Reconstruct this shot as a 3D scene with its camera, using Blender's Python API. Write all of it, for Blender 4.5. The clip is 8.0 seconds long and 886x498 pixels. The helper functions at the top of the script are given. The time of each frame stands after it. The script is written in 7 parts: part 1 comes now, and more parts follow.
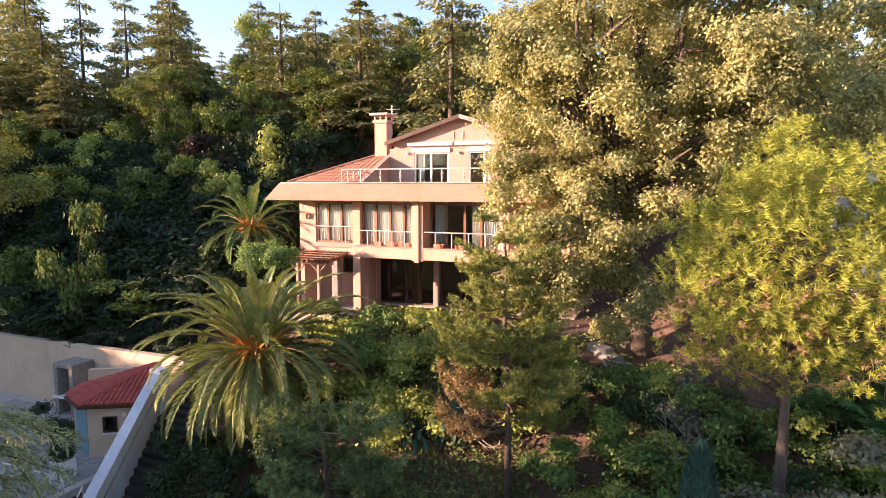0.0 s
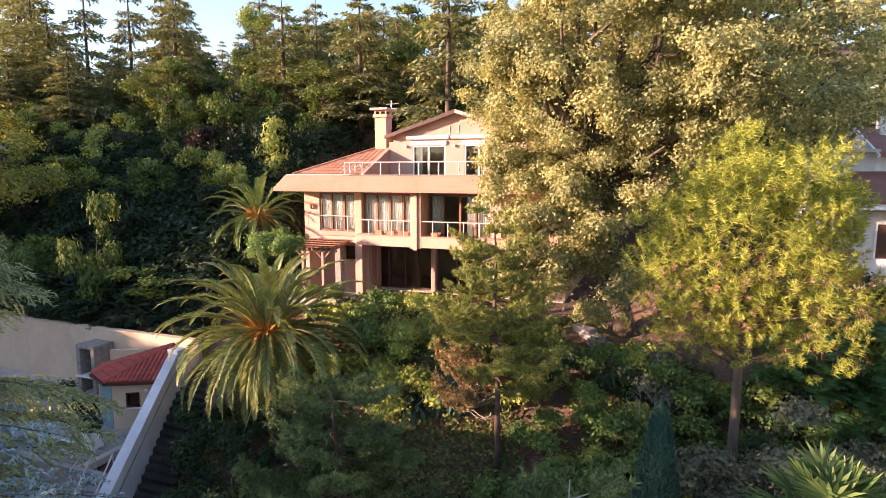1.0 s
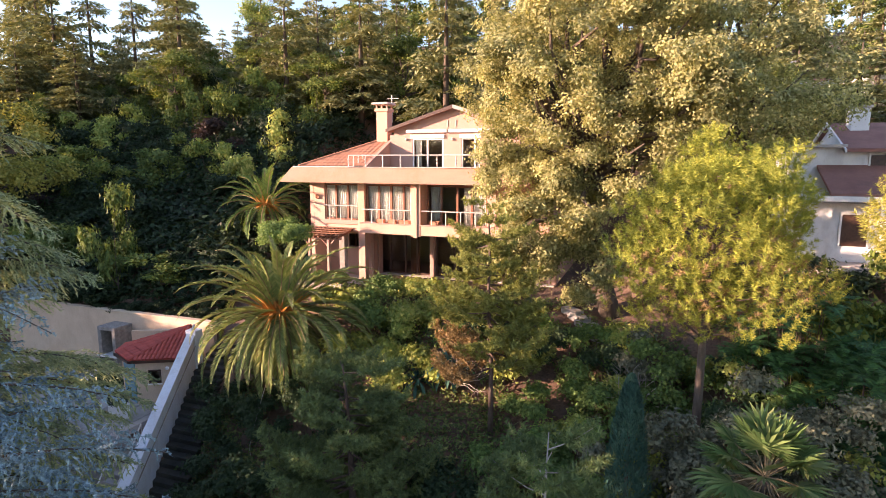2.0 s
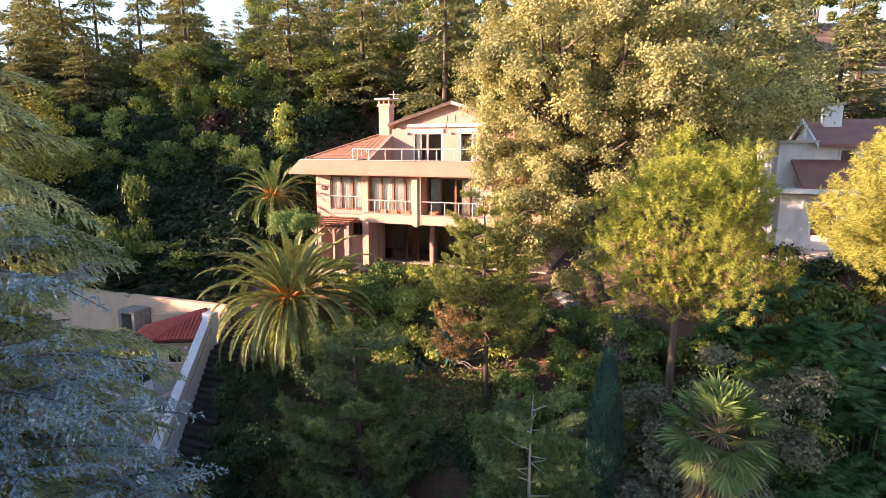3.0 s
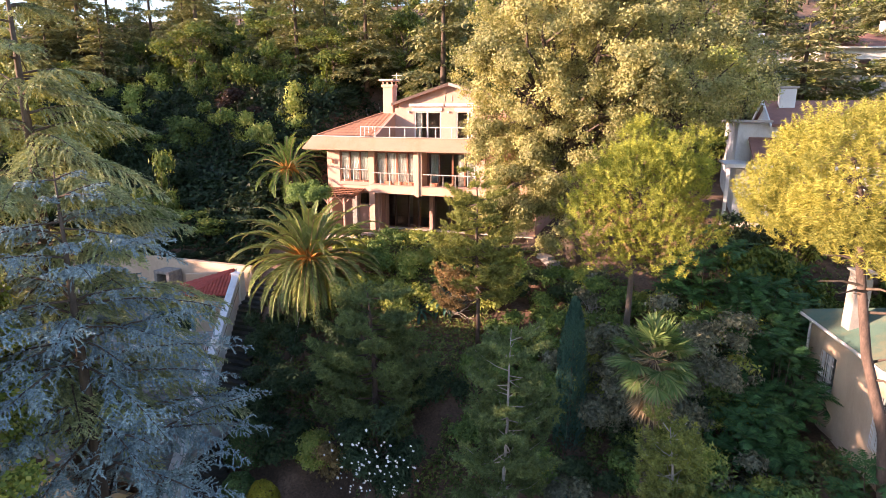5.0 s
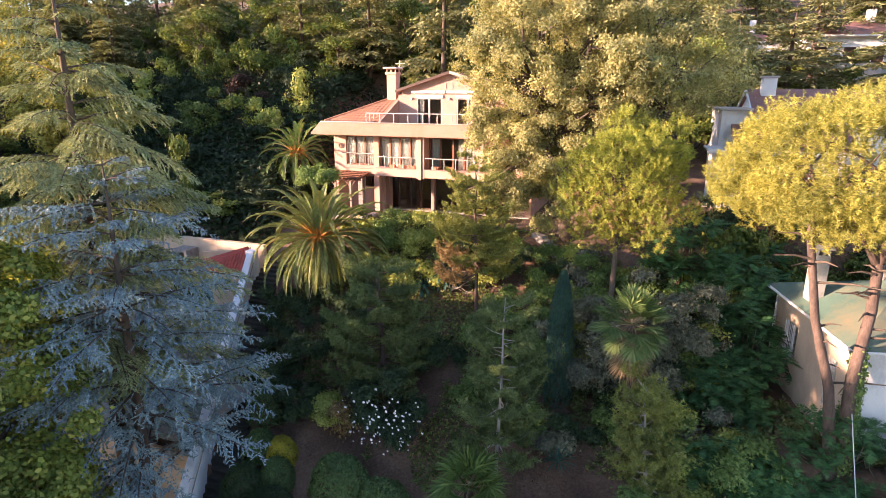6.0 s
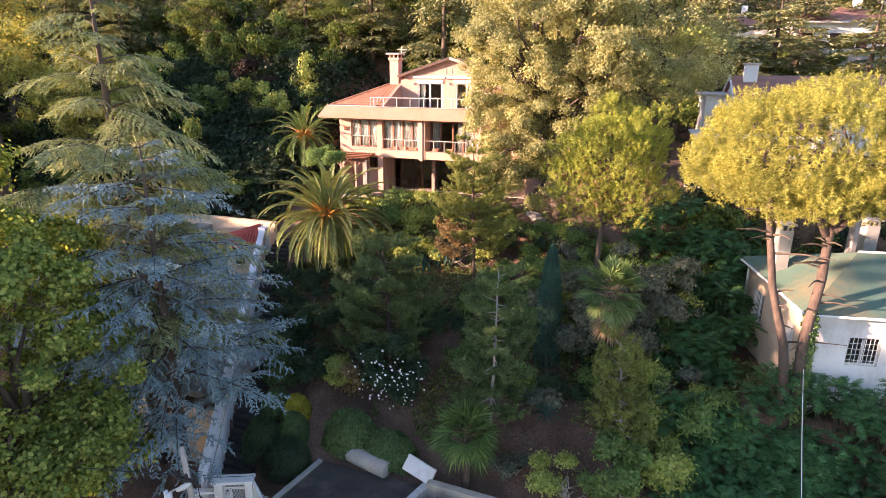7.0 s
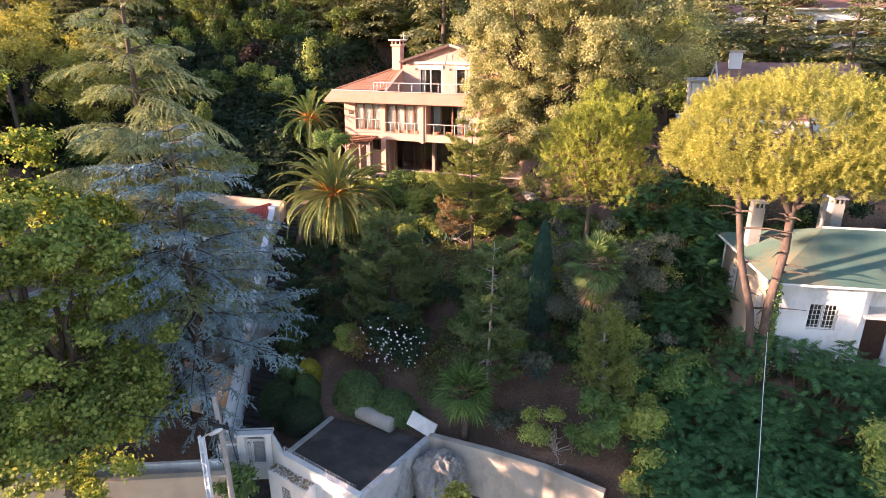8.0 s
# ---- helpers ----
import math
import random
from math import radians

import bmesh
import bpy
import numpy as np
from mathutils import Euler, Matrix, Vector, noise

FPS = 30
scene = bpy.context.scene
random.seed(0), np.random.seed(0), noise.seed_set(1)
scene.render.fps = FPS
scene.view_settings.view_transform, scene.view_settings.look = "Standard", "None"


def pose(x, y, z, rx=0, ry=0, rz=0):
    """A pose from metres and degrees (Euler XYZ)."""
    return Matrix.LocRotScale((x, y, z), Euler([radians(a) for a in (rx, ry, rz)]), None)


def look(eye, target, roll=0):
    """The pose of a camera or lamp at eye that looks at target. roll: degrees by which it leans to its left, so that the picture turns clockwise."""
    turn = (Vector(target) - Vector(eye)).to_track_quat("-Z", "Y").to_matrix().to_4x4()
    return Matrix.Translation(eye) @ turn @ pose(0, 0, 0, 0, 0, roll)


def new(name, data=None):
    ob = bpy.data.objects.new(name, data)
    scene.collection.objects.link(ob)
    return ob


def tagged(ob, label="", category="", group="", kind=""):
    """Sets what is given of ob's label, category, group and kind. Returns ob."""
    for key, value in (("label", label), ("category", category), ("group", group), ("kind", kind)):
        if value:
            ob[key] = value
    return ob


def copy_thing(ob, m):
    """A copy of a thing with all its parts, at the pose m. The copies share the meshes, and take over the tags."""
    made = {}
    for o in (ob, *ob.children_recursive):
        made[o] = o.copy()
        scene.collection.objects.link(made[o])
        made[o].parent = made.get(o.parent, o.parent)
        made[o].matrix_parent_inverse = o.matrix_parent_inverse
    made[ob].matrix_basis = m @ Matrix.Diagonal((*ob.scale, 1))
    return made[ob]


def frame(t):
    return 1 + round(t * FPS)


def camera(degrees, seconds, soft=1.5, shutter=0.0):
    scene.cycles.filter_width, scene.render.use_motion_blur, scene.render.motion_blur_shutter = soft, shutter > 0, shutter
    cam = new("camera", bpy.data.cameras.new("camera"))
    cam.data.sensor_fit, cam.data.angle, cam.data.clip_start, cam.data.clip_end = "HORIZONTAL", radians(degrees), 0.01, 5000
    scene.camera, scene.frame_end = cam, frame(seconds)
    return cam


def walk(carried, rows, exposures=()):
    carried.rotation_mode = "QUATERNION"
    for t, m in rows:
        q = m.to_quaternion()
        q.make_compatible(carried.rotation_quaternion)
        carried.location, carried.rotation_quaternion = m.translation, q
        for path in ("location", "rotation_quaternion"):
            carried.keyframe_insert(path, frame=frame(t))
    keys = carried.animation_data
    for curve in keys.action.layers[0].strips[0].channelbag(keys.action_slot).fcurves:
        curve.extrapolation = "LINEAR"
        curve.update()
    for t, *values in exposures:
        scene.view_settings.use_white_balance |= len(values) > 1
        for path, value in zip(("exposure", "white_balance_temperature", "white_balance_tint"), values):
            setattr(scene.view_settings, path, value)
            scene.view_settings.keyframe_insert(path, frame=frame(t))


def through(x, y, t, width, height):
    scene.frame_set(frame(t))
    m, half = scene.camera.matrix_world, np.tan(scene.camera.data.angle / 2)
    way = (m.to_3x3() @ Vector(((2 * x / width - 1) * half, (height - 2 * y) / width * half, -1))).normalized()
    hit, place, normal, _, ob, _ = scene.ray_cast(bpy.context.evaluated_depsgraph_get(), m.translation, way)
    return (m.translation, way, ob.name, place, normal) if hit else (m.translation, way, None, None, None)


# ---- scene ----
cam = camera(75.5, 8.0, soft=0.4)
PATH = [
    (0, (10.817, -27.771, 6.008), (10.119, -25.907, 5.805), 0.2),
    (0.5, (11.196, -28.543, 6.172), (10.501, -26.682, 5.943), 0.1),
    (1, (11.541, -29.359, 6.305), (10.848, -27.5, 6.053), 0.1),
    (1.5, (11.852, -30.234, 6.479), (11.165, -28.377, 6.201), 0.1),
    (3, (12.79, -32.962, 6.965), (12.115, -31.11, 6.623), 0.2),
    (3.5, (13.165, -33.837, 7.147), (12.49, -31.991, 6.78), 0.2),
    (4, (13.522, -34.77, 7.283), (12.85, -32.927, 6.891), 0.2),
    (4.5, (13.844, -35.755, 7.456), (13.178, -33.916, 7.035), 0.2),
    (6, (14.865, -39.005, 8.022), (14.211, -37.185, 7.51), 0.3),
    (6.5, (15.263, -40.151, 8.183), (14.613, -38.339, 7.642), 0.4),
    (7, (15.666, -41.319, 8.394), (15.02, -39.516, 7.819), 0.4),
    (7.5, (16.029, -42.438, 8.565), (15.389, -40.643, 7.958), 0.5),
    (8, (16.368, -43.565, 8.732), (15.733, -41.777, 8.1), 0.5),
]
walk(cam, [(t, look(eye, target, roll)) for t, eye, target, roll in PATH], [(0.0, 1.96, 6380.0, 28.0), (4.0, 2.13, 6380.0, 28.0), (8.0, 2.2, 6380.0, 28.0)])

# ---- world, sun, exposure ----
SUN_AZ, SUN_EL = radians(210.0), radians(10.5)   # azimuth from +x towards +y
sun_dir = Vector((math.cos(SUN_AZ) * math.cos(SUN_EL), math.sin(SUN_AZ) * math.cos(SUN_EL), math.sin(SUN_EL)))
world = bpy.data.worlds.new("world")
scene.world = world
world.use_nodes = True
wn = world.node_tree
sky = wn.nodes.new("ShaderNodeTexSky")
sky.sky_type, sky.sun_disc, sky.sun_elevation = "NISHITA", False, SUN_EL
sky.sun_rotation = math.atan2(sun_dir.x, sun_dir.y)
sky.altitude, sky.air_density, sky.dust_density, sky.ozone_density = 100, 1.0, 0.4, 1.1
wn.links.new(sky.outputs[0], wn.nodes["Background"].inputs[0])
wn.nodes["Background"].inputs[1].default_value = 0.12
lamp = bpy.data.lights.new("sun", "SUN")
lamp.energy, lamp.angle, lamp.color = 5.0, radians(0.7), (1.0, 0.695, 0.46)
sun = new("sun", lamp)
sun.matrix_world = look(sun_dir * 100, (0, 0, 0))

# ---- materials ----
def nodes_of(name):
    m = bpy.data.materials.new(name)
    m.use_nodes = True
    t = m.node_tree
    return m, t, t.nodes["Principled BSDF"]


def ramp(t, stops):
    r = t.nodes.new("ShaderNodeValToRGB")
    e = r.color_ramp.elements
    while len(e) < len(stops):
        e.new(0.5)
    for el, (p, c) in zip(e, stops):
        el.position, el.color = p, (*c, 1)
    return r


def tex(t, scale, detail=5.0, rough=0.6, kind="ShaderNodeTexNoise", stretch=None):
    co = t.nodes.new("ShaderNodeTexCoord")
    n = t.nodes.new(kind)
    n.inputs["Scale"].default_value = scale
    if kind == "ShaderNodeTexNoise":
        n.inputs["Detail"].default_value, n.inputs["Roughness"].default_value = detail, rough
    if stretch:
        mp = t.nodes.new("ShaderNodeMapping")
        mp.inputs["Scale"].default_value = stretch
        t.links.new(co.outputs["Object"], mp.inputs[0])
        t.links.new(mp.outputs[0], n.inputs["Vector"])
    else:
        t.links.new(co.outputs["Object"], n.inputs["Vector"])
    return n


def mixc(t, a, b, fac, mode="MIX"):
    m = t.nodes.new("ShaderNodeMix")
    m.data_type, m.blend_type = "RGBA", mode
    for sock, v in ((m.inputs[0], fac), (m.inputs[6], a), (m.inputs[7], b)):
        if isinstance(v, (int, float)):
            sock.default_value = v
        elif isinstance(v, tuple):
            sock.default_value = (*v, 1)
        else:
            t.links.new(v, sock)
    return m.outputs[2]


def bump(t, p, height, strength, dist=0.02):
    b = t.nodes.new("ShaderNodeBump")
    b.inputs["Strength"].default_value, b.inputs["Distance"].default_value = strength, dist
    t.links.new(height, b.inputs["Height"])
    t.links.new(b.outputs[0], p.inputs["Normal"])


def surface(name, a, b, stain=None, scale=3.0, grain=60.0, rough=0.85, bumpy=0.3, metal=0.0, stretch=None, spread=(0.35, 0.7), per_piece=0.0):
    """Two tones by coarse noise, an optional stain, fine grain as relief."""
    m, t, p = nodes_of(name)
    n1 = tex(t, scale, 6, 0.65, stretch=stretch)
    r1 = ramp(t, [(spread[0], a), (spread[1], b)])
    t.links.new(n1.outputs["Fac"], r1.inputs[0])
    col = r1.outputs[0]
    if stain:
        n2 = tex(t, scale * 0.35, 8, 0.7, stretch=(1, 1, 0.45))
        r2 = ramp(t, [(0.5, (0, 0, 0)), (0.72, (1, 1, 1))])
        t.links.new(n2.outputs["Fac"], r2.inputs[0])
        col = mixc(t, col, stain, r2.outputs[0])
    n3 = tex(t, grain, 4, 0.7, stretch=stretch)
    r3 = ramp(t, [(0.3, (0.82, 0.82, 0.82)), (0.7, (1.12, 1.12, 1.12))])
    t.links.new(n3.outputs["Fac"], r3.inputs[0])
    col = mixc(t, col, r3.outputs[0], 1.0, "MULTIPLY")
    if per_piece:
        oi = t.nodes.new("ShaderNodeObjectInfo")
        r4 = ramp(t, [(0, (1 - per_piece,) * 3), (1, (1 + per_piece,) * 3)])
        t.links.new(oi.outputs["Random"], r4.inputs[0])
        col = mixc(t, col, r4.outputs[0], 1.0, "MULTIPLY")
    t.links.new(col, p.inputs["Base Color"])
    p.inputs["Roughness"].default_value, p.inputs["Metallic"].default_value = rough, metal
    if bumpy:
        bump(t, p, n3.outputs["Fac"], bumpy)
    return m


def leaf(name, tones, through=0.3, rough=0.55, patch=0.5, vary=0.65):
    """Foliage: each leaf takes a tone, with larger patches of lighter and darker growth."""
    m, t, p = nodes_of(name)
    g = t.nodes.new("ShaderNodeNewGeometry")
    k = len(tones)
    tones = [tuple(v * (0.68 + 0.64 * i / max(k - 1, 1)) for v in c) for i, c in enumerate(tones)]
    r = ramp(t, [(i / max(k - 1, 1), c) for i, c in enumerate(tones)])
    mid = t.nodes.new("ShaderNodeMapRange")
    mid.inputs["To Min"].default_value, mid.inputs["To Max"].default_value = 0.5 - vary / 2, 0.5 + vary / 2
    t.links.new(g.outputs["Random Per Island"], mid.inputs["Value"])
    t.links.new(mid.outputs[0], r.inputs[0])
    n = tex(t, patch, 3, 0.6)
    r2 = ramp(t, [(0.3, (0.62, 0.66, 0.68)), (0.7, (1.32, 1.26, 1.14))])
    t.links.new(n.outputs["Fac"], r2.inputs[0])
    col = mixc(t, r.outputs[0], r2.outputs[0], 1.0, "MULTIPLY")
    t.links.new(col, p.inputs["Base Color"])
    p.inputs["Roughness"].default_value, p.inputs["Specular IOR Level"].default_value = rough, 0.18
    tr = t.nodes.new("ShaderNodeBsdfTranslucent")
    t.links.new(mixc(t, col, (1.15, 1.1, 0.6), 1.0, "MULTIPLY"), tr.inputs[0])
    mx = t.nodes.new("ShaderNodeMixShader")
    mx.inputs[0].default_value = through
    t.links.new(p.outputs[0], mx.inputs[1])
    t.links.new(tr.outputs[0], mx.inputs[2])
    t.links.new(mx.outputs[0], t.nodes["Material Output"].inputs[0])
    return m


def glass(name, tint=(0.75, 0.8, 0.8), rough=0.02):
    m, t, p = nodes_of(name)
    p.inputs["Base Color"].default_value = (*tint, 1)
    p.inputs["Transmission Weight"].default_value, p.inputs["Roughness"].default_value = 1.0, rough
    p.inputs["IOR"].default_value = 1.45
    return m


M = dict(
    stucco=surface("peach_stucco", (0.545, 0.330, 0.250), (0.600, 0.368, 0.284), (0.50, 0.315, 0.205), 1.2, 70, 0.9, 0.25),
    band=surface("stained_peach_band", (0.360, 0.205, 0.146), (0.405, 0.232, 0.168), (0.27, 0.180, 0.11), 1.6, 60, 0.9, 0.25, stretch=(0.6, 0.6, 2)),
    stucco_pink=surface("pale_pink_stucco", (0.430, 0.268, 0.215), (0.475, 0.300, 0.245), None, 1.0, 70, 0.9, 0.25),
    white=surface("white_paint", (0.72, 0.71, 0.69), (0.80, 0.79, 0.77), (0.55, 0.52, 0.47), 1.5, 50, 0.6, 0.1),
    slab=surface("pale_concrete_slab", (0.45, 0.40, 0.36), (0.55, 0.49, 0.44), (0.3, 0.27, 0.24), 1.5, 50, 0.9, 0.3),
    brown=surface("brown_timber", (0.16, 0.065, 0.035), (0.24, 0.10, 0.05), None, 6, 40, 0.5, 0.2, stretch=(1, 1, 0.1)),
    dark_frame=surface("dark_brown_frame", (0.05, 0.025, 0.018), (0.09, 0.045, 0.03), None, 6, 40, 0.45, 0.1),
    curtain=surface("white_curtain", (0.72, 0.70, 0.66), (0.80, 0.78, 0.74), None, 4, 90, 0.95, 0.1),
    inside=surface("inside_wall", (0.30, 0.25, 0.21), (0.36, 0.30, 0.26), None, 1, 30, 0.9, 0.1),
    inside_floor=surface("inside_floor", (0.14, 0.08, 0.05), (0.2, 0.12, 0.07), None, 4, 30, 0.5, 0.1),
    rooftile=surface("orange_clay_tile", (0.33, 0.15, 0.085), (0.41, 0.195, 0.115), (0.25, 0.12, 0.075), 1.3, 40, 0.85, 0.4, per_piece=0.12),
    duskytile=surface("dull_red_tile", (0.24, 0.11, 0.085), (0.32, 0.15, 0.115), (0.13, 0.07, 0.055), 1.3, 30, 0.9, 0.4),
    redtile=surface("red_clay_tile", (0.40, 0.07, 0.05), (0.52, 0.10, 0.07), (0.30, 0.07, 0.06), 1.3, 40, 0.75, 0.3, per_piece=0.15),
    steel=surface("pale_rail_metal", (0.55, 0.53, 0.50), (0.66, 0.64, 0.60), None, 5, 60, 0.45, 0.0, 0.3),
    glass=glass("window_glass"),
    pot=surface("terracotta_pot", (0.42, 0.17, 0.10), (0.52, 0.23, 0.13), None, 8, 60, 0.9, 0.2),
    wall_blue=surface("weathered_white_wall", (0.70, 0.75, 0.82), (0.78, 0.82, 0.88), (0.52, 0.53, 0.55), 1.0, 50, 0.9, 0.3),
    cream=surface("cream_stucco", (0.60, 0.46, 0.33), (0.68, 0.54, 0.40), (0.5, 0.37, 0.26), 1.2, 60, 0.9, 0.2),
    paving=surface("pale_paving_stone", (0.27, 0.26, 0.25), (0.36, 0.35, 0.33), (0.19, 0.18, 0.17), 3, 50, 0.85, 0.3, per_piece=0.12),
    bluedoor=surface("faded_blue_door", (0.12, 0.26, 0.33), (0.16, 0.32, 0.39), None, 4, 50, 0.6, 0.1),
    soil=None,
    bark=surface("grey_brown_bark", (0.07, 0.053, 0.04), (0.14, 0.105, 0.08), None, 5, 25, 0.95, 0.9, stretch=(1, 1, 0.25)),
    pinebark=surface("reddish_pine_bark", (0.075, 0.052, 0.042), (0.165, 0.115, 0.09), (0.05, 0.038, 0.032), 7, 16, 0.95, 1.0, stretch=(1, 1, 0.3)),
    palebark=surface("pale_dead_wood", (0.34, 0.29, 0.25), (0.46, 0.41, 0.36), None, 5, 30, 0.95, 0.5),
    asphalt=surface("dark_bitumen", (0.044, 0.038, 0.033), (0.082, 0.070, 0.060), (0.15, 0.125, 0.10), 1.2, 80, 0.85, 0.4),
    streaked=surface("black_streaked_wall", (0.50, 0.48, 0.45), (0.62, 0.60, 0.57), (0.075, 0.075, 0.08), 2.2, 40, 0.9, 0.4),
    pale_wall=surface("pale_stained_wall", (0.46, 0.40, 0.33), (0.58, 0.51, 0.43), (0.22, 0.19, 0.16), 1.3, 40, 0.9, 0.4),
    concrete=surface("weathered_concrete", (0.30, 0.28, 0.26), (0.42, 0.40, 0.37), (0.16, 0.15, 0.14), 1.0, 40, 0.9, 0.4),
    white_old=surface("flaking_white_wall", (0.72, 0.72, 0.71), (0.80, 0.80, 0.79), (0.46, 0.44, 0.42), 1.6, 50, 0.9, 0.3),
    greenroof=surface("green_bitumen_roof", (0.075, 0.15, 0.12), (0.11, 0.19, 0.15), (0.24, 0.20, 0.12), 0.7, 60, 0.85, 0.3),
    tarp=surface("dusty_grey_tarp", (0.24, 0.225, 0.205), (0.40, 0.375, 0.345), (0.085, 0.08, 0.075), 2.0, 30, 0.6, 0.5),
    iron=surface("dark_iron", (0.03, 0.03, 0.032), (0.06, 0.058, 0.055), None, 8, 50, 0.6, 0.1, 0.5),
    stonewall=surface("grey_rubble_stone", (0.22, 0.20, 0.18), (0.36, 0.33, 0.30), None, 5, 30, 0.9, 0.6),
    # near-black concrete for the stair treads
    dark_toned=surface("dark_stair_concrete", (0.035, 0.034, 0.03), (0.075, 0.07, 0.06), (0.03, 0.035, 0.02), 1.5, 40, 0.95, 0.5),
    petal=surface("white_petal", (0.75, 0.74, 0.72), (0.82, 0.81, 0.8), None, 5, 20, 0.7, 0.0),
)
L = dict(
    oak=leaf("olive_gold_leaf", [(0.215, 0.238, 0.100), (0.325, 0.334, 0.146), (0.400, 0.386, 0.200), (0.285, 0.312, 0.130)], 0.35, vary=0.8),
    plane=leaf("plane_leaf", [(0.150, 0.225, 0.060), (0.220, 0.300, 0.072), (0.290, 0.345, 0.086), (0.400, 0.380, 0.105)], 0.42, vary=0.85),
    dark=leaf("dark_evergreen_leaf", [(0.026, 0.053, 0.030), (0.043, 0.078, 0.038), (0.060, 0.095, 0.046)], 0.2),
    mid=leaf("mid_green_leaf", [(0.098, 0.182, 0.055), (0.151, 0.245, 0.078), (0.216, 0.297, 0.089)], 0.3),
    bright=leaf("yellow_green_leaf", [(0.221, 0.330, 0.086), (0.330, 0.397, 0.103), (0.440, 0.419, 0.140)], 0.3),
    hill=leaf("hillside_leaf", [(0.054, 0.101, 0.029), (0.104, 0.156, 0.035), (0.166, 0.210, 0.051), (0.241, 0.228, 0.064)], 0.25, patch=0.25),
    pine=leaf("pine_needle", [(0.155, 0.200, 0.066), (0.230, 0.265, 0.080), (0.310, 0.300, 0.098)], 0.3, patch=0.9, vary=0.5),
    pine_y=leaf("sunny_pine_needle", [(0.200, 0.240, 0.060), (0.350, 0.360, 0.085), (0.490, 0.440, 0.125)], 0.35, patch=0.8, vary=0.7),
    pine_d=leaf("dark_pine_needle", [(0.125, 0.180, 0.086), (0.165, 0.225, 0.096), (0.215, 0.260, 0.104)], 0.3, patch=0.9, vary=0.5),
    deodar=leaf("lit_deodar_needle", [(0.170, 0.240, 0.135), (0.300, 0.350, 0.180), (0.450, 0.455, 0.230)], 0.15),
    pine_g=leaf("fresh_pine_needle", [(0.180, 0.250, 0.052), (0.315, 0.360, 0.072), (0.450, 0.450, 0.098)], 0.35, patch=0.8, vary=0.75),
    hedge=leaf("laurel_leaf", [(0.055, 0.105, 0.044), (0.085, 0.150, 0.058), (0.125, 0.190, 0.075)], 0.2),
    cedar=leaf("ridge_cedar_needle", [(0.120, 0.160, 0.085), (0.220, 0.240, 0.118), (0.310, 0.300, 0.150)], 0.2, patch=0.2),
    blue=leaf("blue_cedar_needle", [(0.162, 0.246, 0.286), (0.249, 0.350, 0.394), (0.343, 0.451, 0.504)], 0.1),
    palm=leaf("palm_leaflet", [(0.158, 0.248, 0.081), (0.237, 0.310, 0.111), (0.369, 0.360, 0.166)], 0.25, 0.4),
    fan=leaf("fan_palm_blade", [(0.092, 0.181, 0.054), (0.138, 0.217, 0.073), (0.231, 0.252, 0.109)], 0.2, 0.4),
    straw=leaf("dry_palm_skirt", [(0.220, 0.160, 0.088), (0.300, 0.230, 0.143), (0.360, 0.290, 0.198)], 0.15),
    ochre=leaf("dry_ochre_needle", [(0.200, 0.132, 0.062), (0.280, 0.195, 0.092), (0.330, 0.245, 0.120)], 0.15),
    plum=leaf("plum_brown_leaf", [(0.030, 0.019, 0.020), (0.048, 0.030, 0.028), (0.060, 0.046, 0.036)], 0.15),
    amber=leaf("amber_leaf", [(0.250, 0.130, 0.033), (0.320, 0.190, 0.044), (0.220, 0.180, 0.044)], 0.3),
    fruit=leaf("orange_fruit_stalk", [(0.46, 0.20, 0.05), (0.60, 0.29, 0.07), (0.52, 0.32, 0.12)], 0.2),
    yellow=leaf("golden_leaf", [(0.392, 0.350, 0.046), (0.504, 0.434, 0.062), (0.280, 0.308, 0.046)], 0.3),
    cyp=leaf("cypress_scale", [(0.041, 0.106, 0.090), (0.057, 0.139, 0.111), (0.081, 0.163, 0.125)], 0.1),
    sumac=leaf("feathered_leaf", [(0.040, 0.115, 0.052), (0.062, 0.162, 0.064), (0.098, 0.214, 0.077)], 0.25, 0.5, 0.35),
    sunny=leaf("light_green_leaf", [(0.070, 0.120, 0.038), (0.120, 0.180, 0.052), (0.190, 0.220, 0.070)], 0.25, patch=0.4),
    golden=leaf("golden_green_leaf", [(0.230, 0.255, 0.070), (0.330, 0.330, 0.085), (0.430, 0.370, 0.100)], 0.35),
    # leaf colour lowered to near black: the bank's deep shade is in the tone
    bank=leaf("shade_toned_bank_leaf", [(0.016, 0.032, 0.018), (0.028, 0.050, 0.024), (0.045, 0.072, 0.032)], 0.2),
    silver=leaf("grey_green_leaf", [(0.112, 0.133, 0.092), (0.168, 0.182, 0.131), (0.224, 0.231, 0.169)], 0.2),
    ground=leaf("undergrowth_leaf", [(0.055, 0.099, 0.042), (0.099, 0.153, 0.050), (0.164, 0.196, 0.071), (0.240, 0.186, 0.098)], 0.25, patch=0.4),
    litter=leaf("leaf_litter", [(0.120, 0.072, 0.059), (0.192, 0.120, 0.092), (0.084, 0.054, 0.050)], 0.1),
)

# ---- mesh helpers ----
def link(name, me, mat, parent=None, label="", smooth=False):
    ob = new(name, me)
    me.materials.append(mat)
    if smooth:
        me.shade_smooth()
    if parent is not None:
        ob.parent = parent
        up = Matrix.Translation(parent.location) if parent.parent is None else Matrix()
        ob.matrix_parent_inverse = up.inverted() if parent.type == "EMPTY" else Matrix()
    if label:
        ob["label"] = label
    return ob


